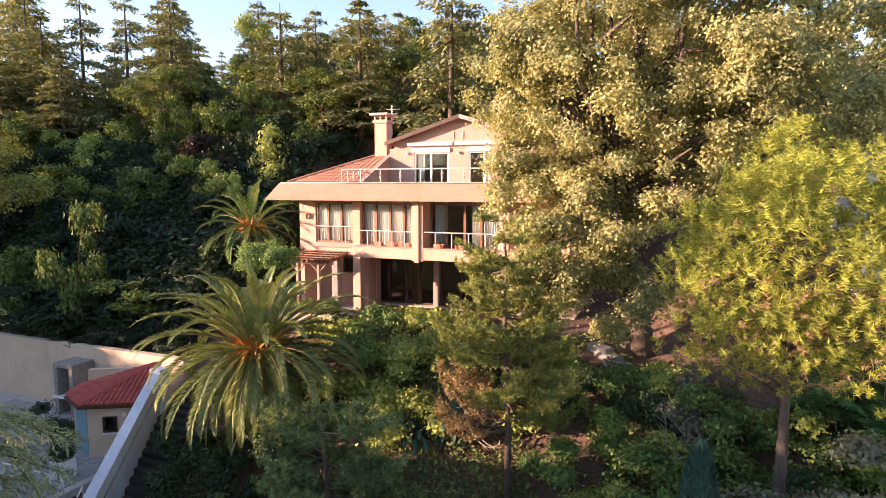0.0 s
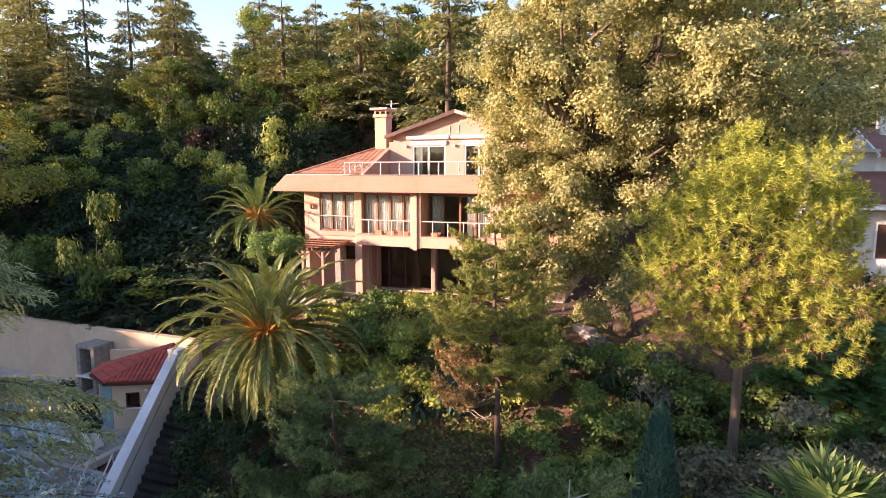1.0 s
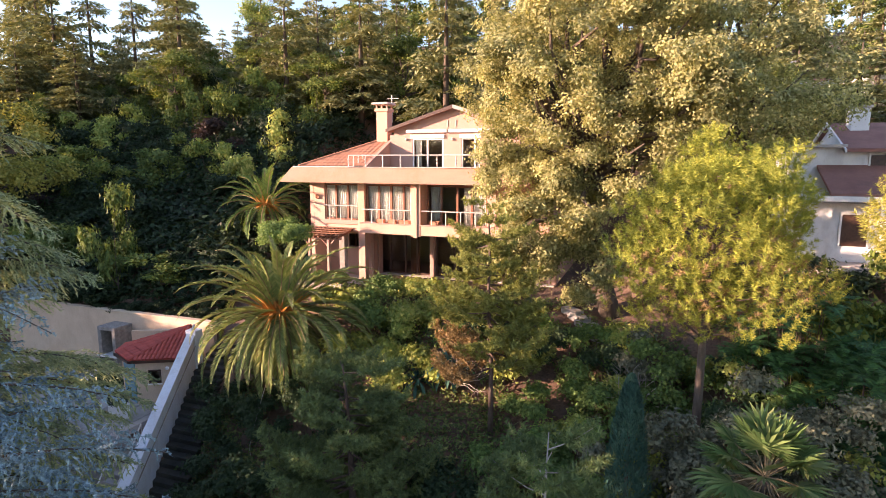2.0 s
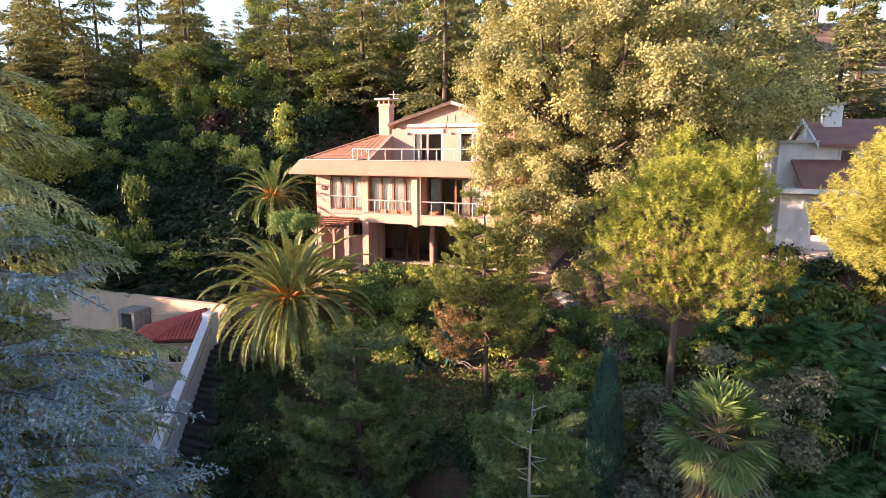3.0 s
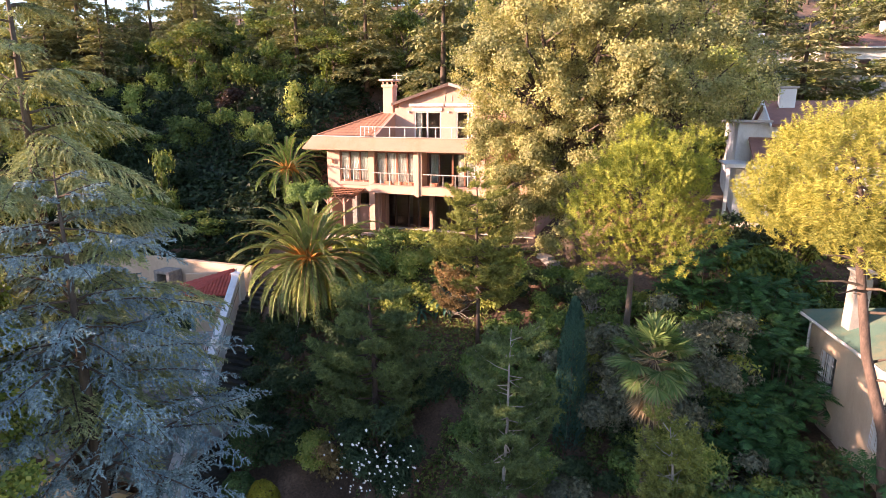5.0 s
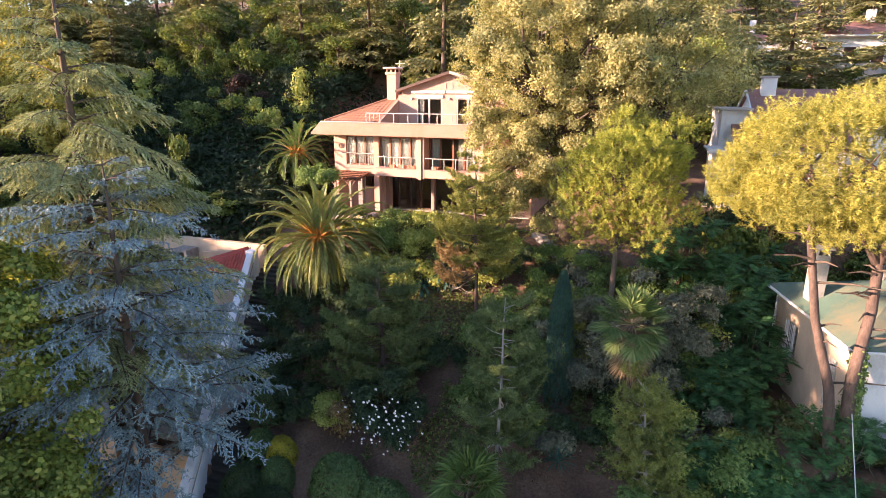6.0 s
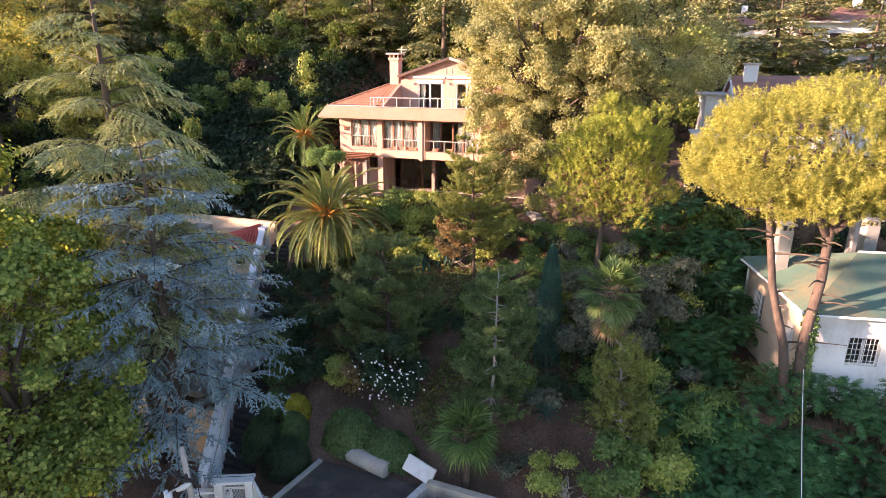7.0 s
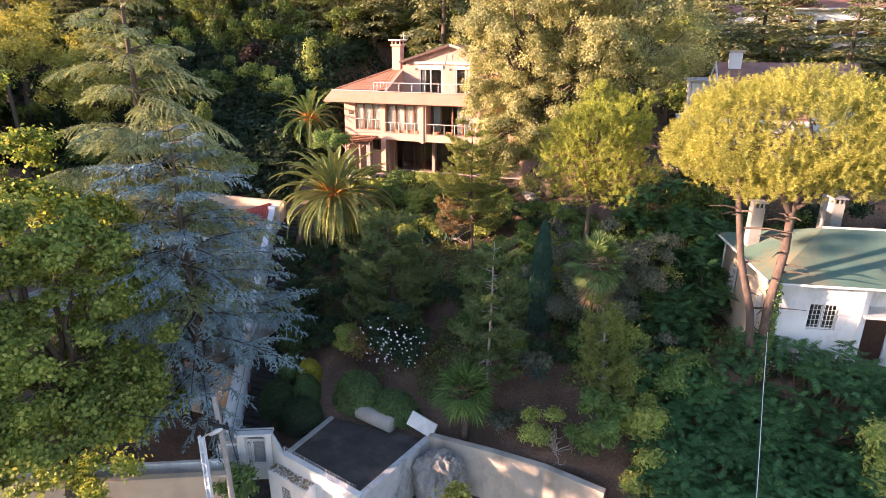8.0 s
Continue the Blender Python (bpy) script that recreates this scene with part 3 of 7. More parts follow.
def cedar(name, label, at, height, reach, seed, mat, levels=13, per_level=6, start=0.3, lift=0.1, tip_droop=0.6, taper=0.7, twig_gap=0.17, leaf_gap=0.06, length=0.12, width=0.03, trunk_r=0.3, hang=0.25, gap=0.3, group="", category="cedar tree", bark=None, loose=0.0, twig=0.36, spine=1.1, forks=0):
    """A cedar: whorls of flat boughs on a straight stem, each with rows of side twigs that carry the needles."""
    r = rnd(seed)
    ob = thing(name, label, category, at, group)
    s = Shape()
    at = Vector(at)
    s.tube([at - Vector((0, 0, 0.3)), at + Vector((0, 0, height * 0.4)), at + Vector((0, 0, height * 0.75)), at + Vector((0, 0, height))], [trunk_r, trunk_r * 0.75, trunk_r * 0.4, 0.02], 9)
    P, U, SP, SU = [], [], [], []

    def dress(base, out, ln, arc, twig):
        """Needled side twigs along one bough."""
        side = np.array([-out[1], out[0], 0])
        nt = max(4, int(ln / twig_gap)) * 2
        u0 = 0.14 + 0.86 * (np.arange(nt) // 2 + 0.6 * r.random(nt)) / (nt / 2)
        u0 = np.minimum(u0, 1.0)
        sg = np.where(np.arange(nt) % 2, 1.0, -1.0)
        tl = ln * twig * np.sin(np.clip(u0, 0, 1) ** 0.7 * 2.75 + 0.25) * (0.45 + 0.6 * r.random(nt)) + leaf_gap * 2
        for q in range(nt):
            m = max(3, int(tl[q] / leaf_gap))
            v = (np.arange(m) + r.random(m)) / m
            d = side * sg[q] * (0.55 + 0.35 * r.random()) + out * (0.5 + 0.3 * r.random())
            d = d + r.normal(size=3) * np.array([1, 1, 0.6]) * loose * 0.55
            d = d / np.linalg.norm(d)
            fall = hang * (1 + loose * r.normal() * 0.6)
            b0 = base + out * ln * u0[q] + np.array([0, 0, arc(u0[q])])
            pts = b0 + d * (tl[q] * v)[:, None]
            pts[:, 2] -= fall * tl[q] * v ** 1.7
            if not group:
                e = np.linspace(0, 1, 5)
                sp = b0 + d * (tl[q] * e)[:, None]
                sp[:, 2] -= fall * tl[q] * e ** 1.7
                SP.append(sp[:-1]), SU.append(sp[1:] - sp[:-1])
            P.append(pts + r.normal(size=(m, 3)) * leaf_gap * 0.5)
            U.append(d * 0.9 + r.normal(size=(m, 3)) * (0.33 + 0.35 * loose) + np.array([0, 0, -0.6 * hang]))

    for lv in range(levels):
        h = start + (0.985 - start) * (lv + r.random() * 0.6) / levels
        k = (h - start) / (1 - start)
        ln0 = reach * (1 - k ** 1.2 * taper) * (0.8 + 0.2 * min(1, k * 5))
        if k > 0.85:
            ln0 *= max(0.15, (1 - k) / 0.15)
        a0 = r.random() * 6.28
        for j in range(per_level):
            if r.random() < gap * 0.5:
                continue
            ln = ln0 * (0.6 + 0.5 * r.random())
            a = a0 + 6.283 * j / per_level + r.normal() * 0.22
            out = np.array([math.cos(a), math.sin(a), 0])
            side = np.array([-out[1], out[0], 0])
            rise = lift + 0.16 * r.normal() + 0.3 * max(0, k - 0.5)
            base = np.array([at.x, at.y, at.z + min(0.985, h + (0.022 * r.normal() if not group else 0.0)) * height])
            arc = lambda u: ln * (rise * u - tip_droop * 0.5 * u ** 2.2)
            us = np.linspace(0, 1, 6)
            wood = Shape()
            wood.tube([base + out * ln * u + np.array([0, 0, arc(u)]) for u in us], [trunk_r * 0.2 * (1 - 0.9 * u) * (1.1 - k * 0.7) + 0.006 for u in us], 4 if group else 6, cap=False)
            if not group:
                part("bough", wood, bark or M["bark"], ob, smooth=True)
            dress(base, out, ln, arc, twig)
            for f in range(forks):
                u1 = 0.25 + 0.6 * (f + r.random()) / forks
                turn = (1 if (f + j) % 2 else -1) * (0.45 + 0.5 * r.random())
                o2 = out * math.cos(turn) + side * math.sin(turn)
                l2 = ln * (1.05 - u1) * (0.55 + 0.4 * r.random())
                r2, d2 = 0.1 + 0.2 * r.normal(), tip_droop * (0.5 + 0.9 * r.random())
                dress(base + out * ln * u1 + np.array([0, 0, arc(u1)]), o2, l2, lambda u: l2 * (r2 * u - d2 * 0.5 * u ** 2.2), twig * 1.15)
    P, U = np.concatenate(P), np.concatenate(U)
    part("trunk", s, bark or M["bark"], ob, smooth=True)
    Lg = length * (0.7 + 0.6 * r.random(len(P)))
    N = unit(np.array([0, 0, 1.0]) + r.normal(size=P.shape) * 0.5)
    blades("crown", P, U, N, Lg, width * (0.7 + 0.6 * r.random(len(P))), mat, ob)
    if SP:
        SP, SU = np.concatenate(SP), np.concatenate(SU)
        blades("sprays", SP, SU, np.array([0, 0, 1.0]) + r.normal(size=SP.shape) * 0.3, np.linalg.norm(SU, axis=1) * 1.25, width * spine, mat, ob)
    return ob


def palm(name, label, at, crown_z, reach, seed, mat, fronds=62, leaflets=46, trunk_r=0.35, lf=0.42, category="palm tree"):
    """A feather palm: arching fronds with rows of leaflets, over a stout stem."""
    r = rnd(seed)
    ob = thing(name, label, category, at)
    s = Shape()
    x, y, z = at
    zs = np.linspace(z - 0.3, crown_z, 9)
    s.tube([(x, y, q) for q in zs], [trunk_r * (1.15 + 0.12 * (i % 2)) for i in range(9)], 12)
    part("trunk", s, M["bark"], ob)
    boss = Shape()
    boss.tube([(x, y, crown_z - 0.5), (x, y, crown_z - 0.1), (x, y, crown_z + 0.35), (x, y, crown_z + 0.6)], [trunk_r * 1.2, trunk_r * 1.7, trunk_r * 1.3, 0.1], 12)
    part("frond_bases", boss, L["amber"], ob, "orange-brown cut frond bases", True)
    nf = 260
    fa, fe = r.random(nf) * 6.283, radians(-25) + radians(85) * r.random(nf)
    FU = np.stack([np.cos(fa) * np.cos(fe), np.sin(fa) * np.cos(fe), np.sin(fe)], 1)
    blades("fruit_stalk", np.array([x, y, crown_z + 0.1]) + FU * trunk_r * 0.9, FU, r.normal(size=(nf, 3)), reach * 0.2 * (0.6 + 0.6 * r.random(nf)), 0.035, L["fruit"], ob, sag=0.25, label="orange fruit stalks at the crown's base")
    stems, bases = Shape(), Shape()
    P, U, N, LL = [], [], [], []
    for i in range(fronds):
        k = i / fronds
        a = i * 2.39996 + r.normal() * 0.12
        el = radians(86 - 146 * k ** 0.95 + r.normal() * 5)
        ln = reach * (0.8 + 0.25 * r.random()) * (0.78 + 0.3 * math.sin(k * 2.6 + 0.4))
        out = np.array([math.cos(a), math.sin(a), 0])
        side = np.array([-out[1], out[0], 0])
        pts, ang, p = [], el, np.array([x, y, crown_z + 0.15]) + out * trunk_r
        seg = 12
        bend = radians(64 + 20 * min(1.0, k * 2.2) + r.normal() * 10) / seg
        for j in range(seg + 1):
            pts.append(p.copy())
            ang -= bend * (0.15 + 2.1 * (j / seg) ** 1.4)
            ang = max(ang, radians(-86))
            p = p + (out * math.cos(ang) + np.array([0, 0, math.sin(ang)])) * ln / seg
        pts = np.array(pts)
        stems.tube([tuple(q) for q in pts], [0.035 * (1 - 0.85 * j / seg) + 0.004 for j in range(seg + 1)], 4, cap=False)
        bases.tube([tuple(q) for q in pts[:4]], [0.075, 0.06, 0.048, 0.034], 5, cap=False)
        u = np.linspace(0.12, 0.99, leaflets)
        f = u * seg
        i0 = np.minimum(f.astype(int), seg - 1)
        q = pts[i0] + (pts[i0 + 1] - pts[i0]) * (f - i0)[:, None]
        tang = unit(pts[i0 + 1] - pts[i0])
        nrm = np.cross(np.broadcast_to(side, tang.shape), tang)
        nrm = nrm * np.where(nrm[:, 2:] < 0, -1, 1)
        for sg in (-1, 1):
            d = tang * 0.85 + side * sg * 0.62 + nrm * 0.42 + r.normal(size=tang.shape) * 0.08
            P.append(q), U.append(d), N.append(nrm + r.normal(size=tang.shape) * 0.2)
            LL.append(lf * np.sin(np.clip(u * 0.93 + 0.09, 0, 1) * math.pi) ** 0.6 * (0.9 + 0.2 * r.random(leaflets)))
    part("frond_ribs", stems, L["straw"], ob)
    part("frond_base", bases, L["fruit"], ob, "orange lower frond stalks")
    LL = np.concatenate(LL)
    blades("fronds", np.concatenate(P), np.concatenate(U), np.concatenate(N), LL, 0.021 + 0.0 * LL, mat, ob, belly=0.4, sag=0.15, whole=True)
    return ob


def fan_palm(name, label, at, crown_z, seed, mat, leaves=34, blade=0.85, stalk=0.7, segs=22, trunk_r=0.16, skirt=16):
    r = rnd(seed)
    ob = thing(name, label, "palm tree", at)
    x, y, z = at
    s = Shape()
    zs = np.linspace(z - 0.3, crown_z, 7)
    s.tube([(x + 0.04 * math.sin(i), y, q) for i, q in enumerate(zs)], [trunk_r * (1 + 0.1 * (i % 2)) for i in range(7)], 10)
    part("trunk", s, M["bark"], ob)

    def crown(part_name, count, el0, el1, mt, bl, st, down=0.0):
        stalks = Shape()
        P, U, N, LL = [], [], [], []
        for i in range(count):
            k = (i + 0.5) / count
            a = i * 2.39996 + r.normal() * 0.2
            el = radians(el0 + (el1 - el0) * k + r.normal() * 7)
            out = np.array([math.cos(a) * math.cos(el), math.sin(a) * math.cos(el), math.sin(el)])
            b = np.array([x, y, crown_z - down])
            e = b + out * st * (0.8 + 0.4 * r.random())
            stalks.tube([b, (b + e) / 2 + np.array([0, 0, 0.04]), e], [0.018, 0.014, 0.01], 4, cap=False)
            side = unit(np.cross(out, [0, 0, 1.0]) + 1e-5)
            up = np.cross(side, out)
            th = np.linspace(-2.0, 2.0, segs)
            d = np.cos(th)[:, None] * out + np.sin(th)[:, None] * side + up * (0.15 * np.abs(np.sin(th)))[:, None] - np.array([0, 0, 0.12])
            P.append(np.repeat(e[None], segs, 0)), U.append(d)
            N.append(np.repeat(up[None], segs, 0) + side * (np.where(np.arange(segs) % 2, 0.5, -0.5))[:, None])
            LL.append(bl * (0.8 + 0.25 * np.cos(th)) * (0.9 + 0.2 * r.random(segs)))
        part("leaf_base", stalks, L["straw"], ob)
        LL = np.concatenate(LL)
        blades(part_name, np.concatenate(P), np.concatenate(U), np.concatenate(N), LL, 0.042, mt, ob, belly=0.55, sag=0.12, whole=True)

    crown("leaves", leaves, 84, -52, mat, blade, stalk)
    if skirt:
        crown("dry_skirt", skirt, -40, -88, L["straw"], blade * 1.3, stalk * 0.6)
        crown("lower_skirt", skirt // 2, -60, -88, L["straw"], blade * 1.4, stalk * 0.4, 0.9)
    return ob


def shrub(name, label, x, y, radii, seed, mat, clumps=40, per=80, size=0.12, csize=0.45, z=None, hollow=0.4, slim=0.42, category="shrub", lump=0.18, lift=0.75):
    b = gz(x, y) if z is None else z
    return broadleaf(name, label, (x, y, b), (x, y, b + radii[2] * lift), radii, seed, mat, clumps, per, size, csize, 0.05, category, hollow=hollow, limb_n=6, slim=slim, lump=lump)

# ---- the villa ----
def rail(name, label, pts, z0, z1, posts, knobs=True, mids=()):
    """A metal railing along points in plan, with posts and a top bar."""
    ob = thing(name, label, "railing", (pts[0][0], pts[0][1], z0))
    part("top_bar", Shape().tube([(x, y, z1) for x, y in pts], 0.03, 6), M["steel"], ob)
    for mz in mids:
        part("lower_bar", Shape().tube([(x, y, mz) for x, y in pts], 0.018, 6), M["steel"], ob)
    for x, y in posts:
        s = Shape().tube([(x, y, z0), (x, y, z1)], 0.026, 6)
        if knobs:
            for q in (0.35, 0.62):
                zq = z0 + (z1 - z0) * q
                s.tube([(x, y, zq - 0.05), (x, y, zq), (x, y, zq + 0.05)], [0.028, 0.055, 0.028], 8)
        part("post", s, M["steel"], ob)
    return ob


def curtain(x0, x1, y, z0, z1, parent, folds=7, seed=0):
    r = rnd(seed)
    n = folds * 6
    xs = np.linspace(x0, x1, n)
    ys = y + 0.05 * np.sin(np.linspace(0, folds * 6.283, n) + r.random() * 6) + r.normal(size=n) * 0.008
    s = Shape()
    vs = [(a, b, z0) for a, b in zip(xs, ys)] + [(a, b, z1) for a, b in zip(xs, ys)]
    vs += [(a, b + 0.012, z0) for a, b in zip(xs, ys)] + [(a, b + 0.012, z1) for a, b in zip(xs, ys)]
    f = [[i, i + 1, n + i + 1, n + i] for i in range(n - 1)] + [[2 * n + i, 3 * n + i, 3 * n + i + 1, 2 * n + i + 1] for i in range(n - 1)]
    f += [[i, 2 * n + i, 2 * n + i + 1, i + 1] for i in range(n - 1)]
    return part("curtain", s.add(vs, f), M["curtain"], parent, "white gathered curtain", True)


def window(name, label, x0, x1, y, z0, z1, mull, mat, deep=0.08, wide=0.06, cross=()):
    """A framed window in a wall that faces -y: jambs, head, sill, mullions and panes."""
    ob = thing(name, label, "window", ((x0 + x1) / 2, y, z0), kind="structure")
    s = Shape()
    for a, b, c, d in ((x0, x0 + wide, z0, z1), (x1 - wide, x1, z0, z1), (x0 + wide, x1 - wide, z1 - wide, z1), (x0 + wide, x1 - wide, z0, z0 + wide)):
        s.box(a, b, y - deep / 2, y + deep / 2, c, d, 0.006)
    part("window_frame", s, mat, ob)
    for mx in mull:
        part("mullion", box(mx - wide * 0.6, mx + wide * 0.6, y - deep * 0.55, y + deep * 0.55, z0 + wide, z1 - wide, 0.006), mat, ob)
    for cz in cross:
        part("rail", box(x0 + wide, x1 - wide, y - deep * 0.4, y + deep * 0.4, cz - 0.03, cz + 0.03, 0.004), mat, ob)
    edges = [x0 + wide] + [q for q in mull] + [x1 - wide]
    for a, b in zip(edges[:-1], edges[1:]):
        g = part("pane", box(a + 0.02, b - 0.02, y - 0.006, y + 0.006, z0 + wide, z1 - wide), M["glass"], ob)
        g.visible_shadow = False
    return ob


def villa():
    ob = thing("villa", "peach stuccoed three-storey villa with a terrace and orange tiled roof", "house", (0, 3, -0.2))
    W = lambda nm, s, m="stucco", lb="": part(nm, s, M[m], ob, lb)
    # outer walls
    W("side_wall", box(-6.55, -6.3, -2.6, 9, -0.4, 5.9, 0.01))
    W("side_wall", box(7.05, 7.3, 0.4, 9, -2.5, 5.9, 0.01))
    W("back_wall", box(-6.3, 7.05, 8.75, 9, -2.5, 5.9, 0.01))
    # ground floor
    W("front_wall", Shape().box(-6.3, -4.85, -1.2, -0.95, -0.4, 2.74).box(-4.85, -3.95, -1.2, -0.95, -0.4, 1.62).box(-4.85, -3.95, -1.2, -0.95, 2.42, 2.74).box(-3.95, -3.2, -1.2, -0.0, -0.4, 2.74), "stucco_pink")
    W("corner_wall", box(5.6, 7.05, 0.15, 0.4, -2.5, 2.74, 0.01), "stucco_pink")
    W("corner_pier", box(6.9, 7.33, 0.1, 0.42, -2.6, 5.2, 0.015))
    W("column", box(-0.02, 0.26, -0.25, 0.02, -0.1, 2.74, 0.015), "stucco_pink")
    W("plinth", box(-3.45, 7.3, -0.35, 0.4, -0.55, -0.06, 0.02), "slab")
    W("terrace", box(-3.3, 7.0, -1.9, -0.35, -0.6, -0.12, 0.02), "slab", "pale concrete terrace edge")
    W("terrace_step", box(-2.2, 6.5, -2.35, -1.9, -0.8, -0.3, 0.02), "slab")
    # floor slabs
    W("floor_slab", box(-6.3, 7.05, -0.95, 8.75, 2.76, 3.12))
    W("wing_slab", box(-6.55, 7.3, -2.6, -0.95, 2.74, 3.14, 0.01))
    W("ground_slab", box(-6.3, 7.05, 0.42, 8.75, -0.4, -0.05), "inside_floor")
    W("inner_wall", box(-6.3, 7.05, 4.2, 4.35, -0.05, 5.75), "inside")
    W("inner_wall", box(-6.29, 7.04, 1.6, 1.7, 3.13, 5.75), "inside")
    W("inner_wall", box(1.9, 2.0, 0.45, 4.2, -0.05, 2.75), "inside")
    # balcony with its white nosing
    W("balcony", box(-2.92, 5.4, -3.4, -2.6, 2.78, 3.3, 0.015), "stucco", "peach balcony front")
    W("balcony_nosing", box(-2.94, 5.42, -3.43, -2.62, 3.3, 3.35, 0.01), "stucco_pink")
    # piers between the upper windows
    W("pier", box(-6.3, -5.58, -2.6, -2.35, 3.14, 5.75, 0.01))
    W("pier", box(-3.36, -2.94, -2.75, -2.3, 0.0, 5.6, 0.015))
    W("pilaster", Shape().box(0.14, 0.70, -3.42, -2.35, 2.72, 5.6, 0.015).box(0.3, 0.52, -3.5, -3.42, 2.66, 5.6, 0.01))
    W("pier", box(4.12, 4.6, -2.75, -2.3, 3.14, 5.6, 0.015))
    W("pier", box(4.6, 7.3, -2.6, -2.35, 3.14, 5.75, 0.01))
    W("return_wall", box(7.05, 7.3, -2.35, 0.4, 3.14, 5.9, 0.01))
    W("sill", box(-5.62, -3.34, -2.68, -2.35, 3.14, 3.38, 0.01), "stucco_pink")
    # sloping fascia band round the front and sides
    band = Shape()
    z0, z1 = 5.52, 6.34
    lo = [(-7.5, -4.05), (8.3, -4.05), (8.3, 10.2), (-7.5, 10.2)]
    hi = [(-6.95, -3.72), (7.85, -3.72), (7.85, 9.6), (-6.95, 9.6)]
    inn = [(-6.8, -3.5), (7.65, -3.5), (7.65, 9.4), (-6.8, 9.4)]
    vs = [(*p, z0) for p in lo] + [(*p, z0 + 0.1) for p in lo] + [(*p, z1) for p in hi] + [(*p, z1) for p in inn] + [(*p, z0 + 0.34) for p in inn] + [(*p, z0) for p in inn]
    f = [[k * 4 + i, k * 4 + (i + 1) % 4, ((k + 1) % 6) * 4 + (i + 1) % 4, ((k + 1) % 6) * 4 + i] for k in range(6) for i in range(4)]
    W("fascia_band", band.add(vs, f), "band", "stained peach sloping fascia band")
    W("terrace_floor", box(-6.89, 7.64, -3.49, 9.39, 5.62, 5.86), "slab")
    W("parapet_cap", box(-3.5, 7.8, -3.8, -3.44, 6.344, 6.38, 0.008), "slab")
    # gabled attic block
    g = Shape()
    g.prism([(-2.35, 5.86), (-1.2, 5.86), (-1.2, 7.98), (0.72, 7.98), (0.72, 5.86), (1.8, 5.86), (1.8, 7.98), (2.9, 7.98), (2.9, 5.86), (5.15, 5.86), (5.15, 8.5), (1.4, 9.66), (-2.35, 8.5)], "y", 0.0, 0.25)
    W("gable_wall", g, "stucco_pink")
    W("attic_side", box(-2.35, -2.1, 0.25, 5, 5.86, 8.5), "stucco_pink")
    W("attic_side", box(4.9, 5.15, 0.25, 5, 5.86, 8.5), "stucco_pink")
    W("attic_back", box(-2.1, 4.9, 2.8, 2.9, 5.86, 9.0), "inside")
    W("cheek_wall", Shape().prism([(-3.05, 5.86), (0.0, 5.86), (0.3, 5.86), (0.3, 7.95), (-3.05, 6.42)], "x", -2.8, -2.62), "stucco_pink")
    W("cheek_wall", box(-2.62, -2.35, 0.0, 0.25, 5.86, 8.2), "stucco_pink")
    for sgn in (-1, 1):
        ex, ez = (1.4 + sgn * 4.1, 9.78 - 4.1 * 0.31)
        v = Shape()
        v.prism([(1.4, 9.78), (ex, ez), (ex, ez - 0.14), (1.4, 9.64)], "y", -0.42, 5.2)
        W("attic_roof", v, "rooftile")
        # shadow side painted in: the left board gets the dark material, the right concrete
        W("verge_board", Shape().prism([(1.4, 9.8), (ex - sgn * 0.0, ez + 0.02), (ex, ez - 0.17), (1.4, 9.6)], "y", -0.47, -0.42), "dark_frame" if sgn < 0 else "concrete", "verge board, the left one coloured darker as its shadow side")
    for a in (0.95, 1.45):
        W("vent_slot", box(a, a + 0.06, -0.035, 0.0, 8.62, 9.0, 0.008), "slab")
    # awning cassettes over the attic doors
    for a, b in ((-1.5, 0.95), (1.1, 4.2)):
        aw = part("awning_cassette", Shape().tube([(a, -0.14, 8.38), (b, -0.14, 8.38)], 0.1, 8), M["white"], ob, "rolled-up awning in its cassette")
        part("awning_bracket", box(a - 0.04, b + 0.04, -0.04, 0.0, 8.44, 8.52, 0.005), M["concrete"], aw)
    W("shutter_box", box(-1.3, 0.8, -0.1, 0.0, 7.98, 8.2, 0.01), "white", "white roller shutter box")
    W("shutter_box", box(1.72, 2.98, -0.1, 0.0, 7.98, 8.2, 0.01), "white", "white roller shutter box")
    for a in (-1.62, 1.22):
        W("wall_lamp", Shape().box(a, a + 0.1, -0.14, 0.0, 7.86, 8.0, 0.02), "white", "small white wall lamp")
    W("wall_lamp", Shape().tube([(-6.05, -2.62, 4.55), (-6.05, -2.72, 4.6), (-6.05, -2.72, 4.8)], [0.03, 0.07, 0.09], 8), "pot", "small wall lantern")
    W("drain_pipe", Shape().tube([(-3.3, -1.28, -0.2), (-3.3, -1.28, 2.72)], 0.05, 8), "stucco_pink")
    W("drain_pipe", Shape().tube([(-3.12, -0.7, -0.2), (-3.12, -0.7, 2.72)], 0.05, 8), "stucco_pink")
    # chimney
    W("chimney", Shape().box(-3.66, -2.94, 0.3, 0.98, 7.0, 9.78, 0.015).box(-3.74, -2.86, 0.22, 1.06, 9.6, 9.78, 0.015))
    for a, b in ((-3.66, 0.26), (-3.0, 0.26), (-3.66, 0.9), (-3.0, 0.9), (-3.33, 0.26)):
        W("chimney_pot_leg", box(a, a + 0.08, b, b + 0.08, 9.78, 10.0))
    W("chimney_cap", box(-3.86, -2.78, 0.06, 1.22, 10.0, 10.12, 0.02), "slab")
    W("aerial", Shape().tube([(-2.95, 1.0, 9.0), (-2.95, 1.0, 10.6)], 0.02, 5).tube([(-3.3, 1.0, 10.4), (-2.5, 1.0, 10.4)], 0.012, 4).tube([(-3.2, 1.0, 10.15), (-2.6, 1.0, 10.15)], 0.012, 4), "steel", "thin metal aerial")
    return ob


HOUSE = villa()


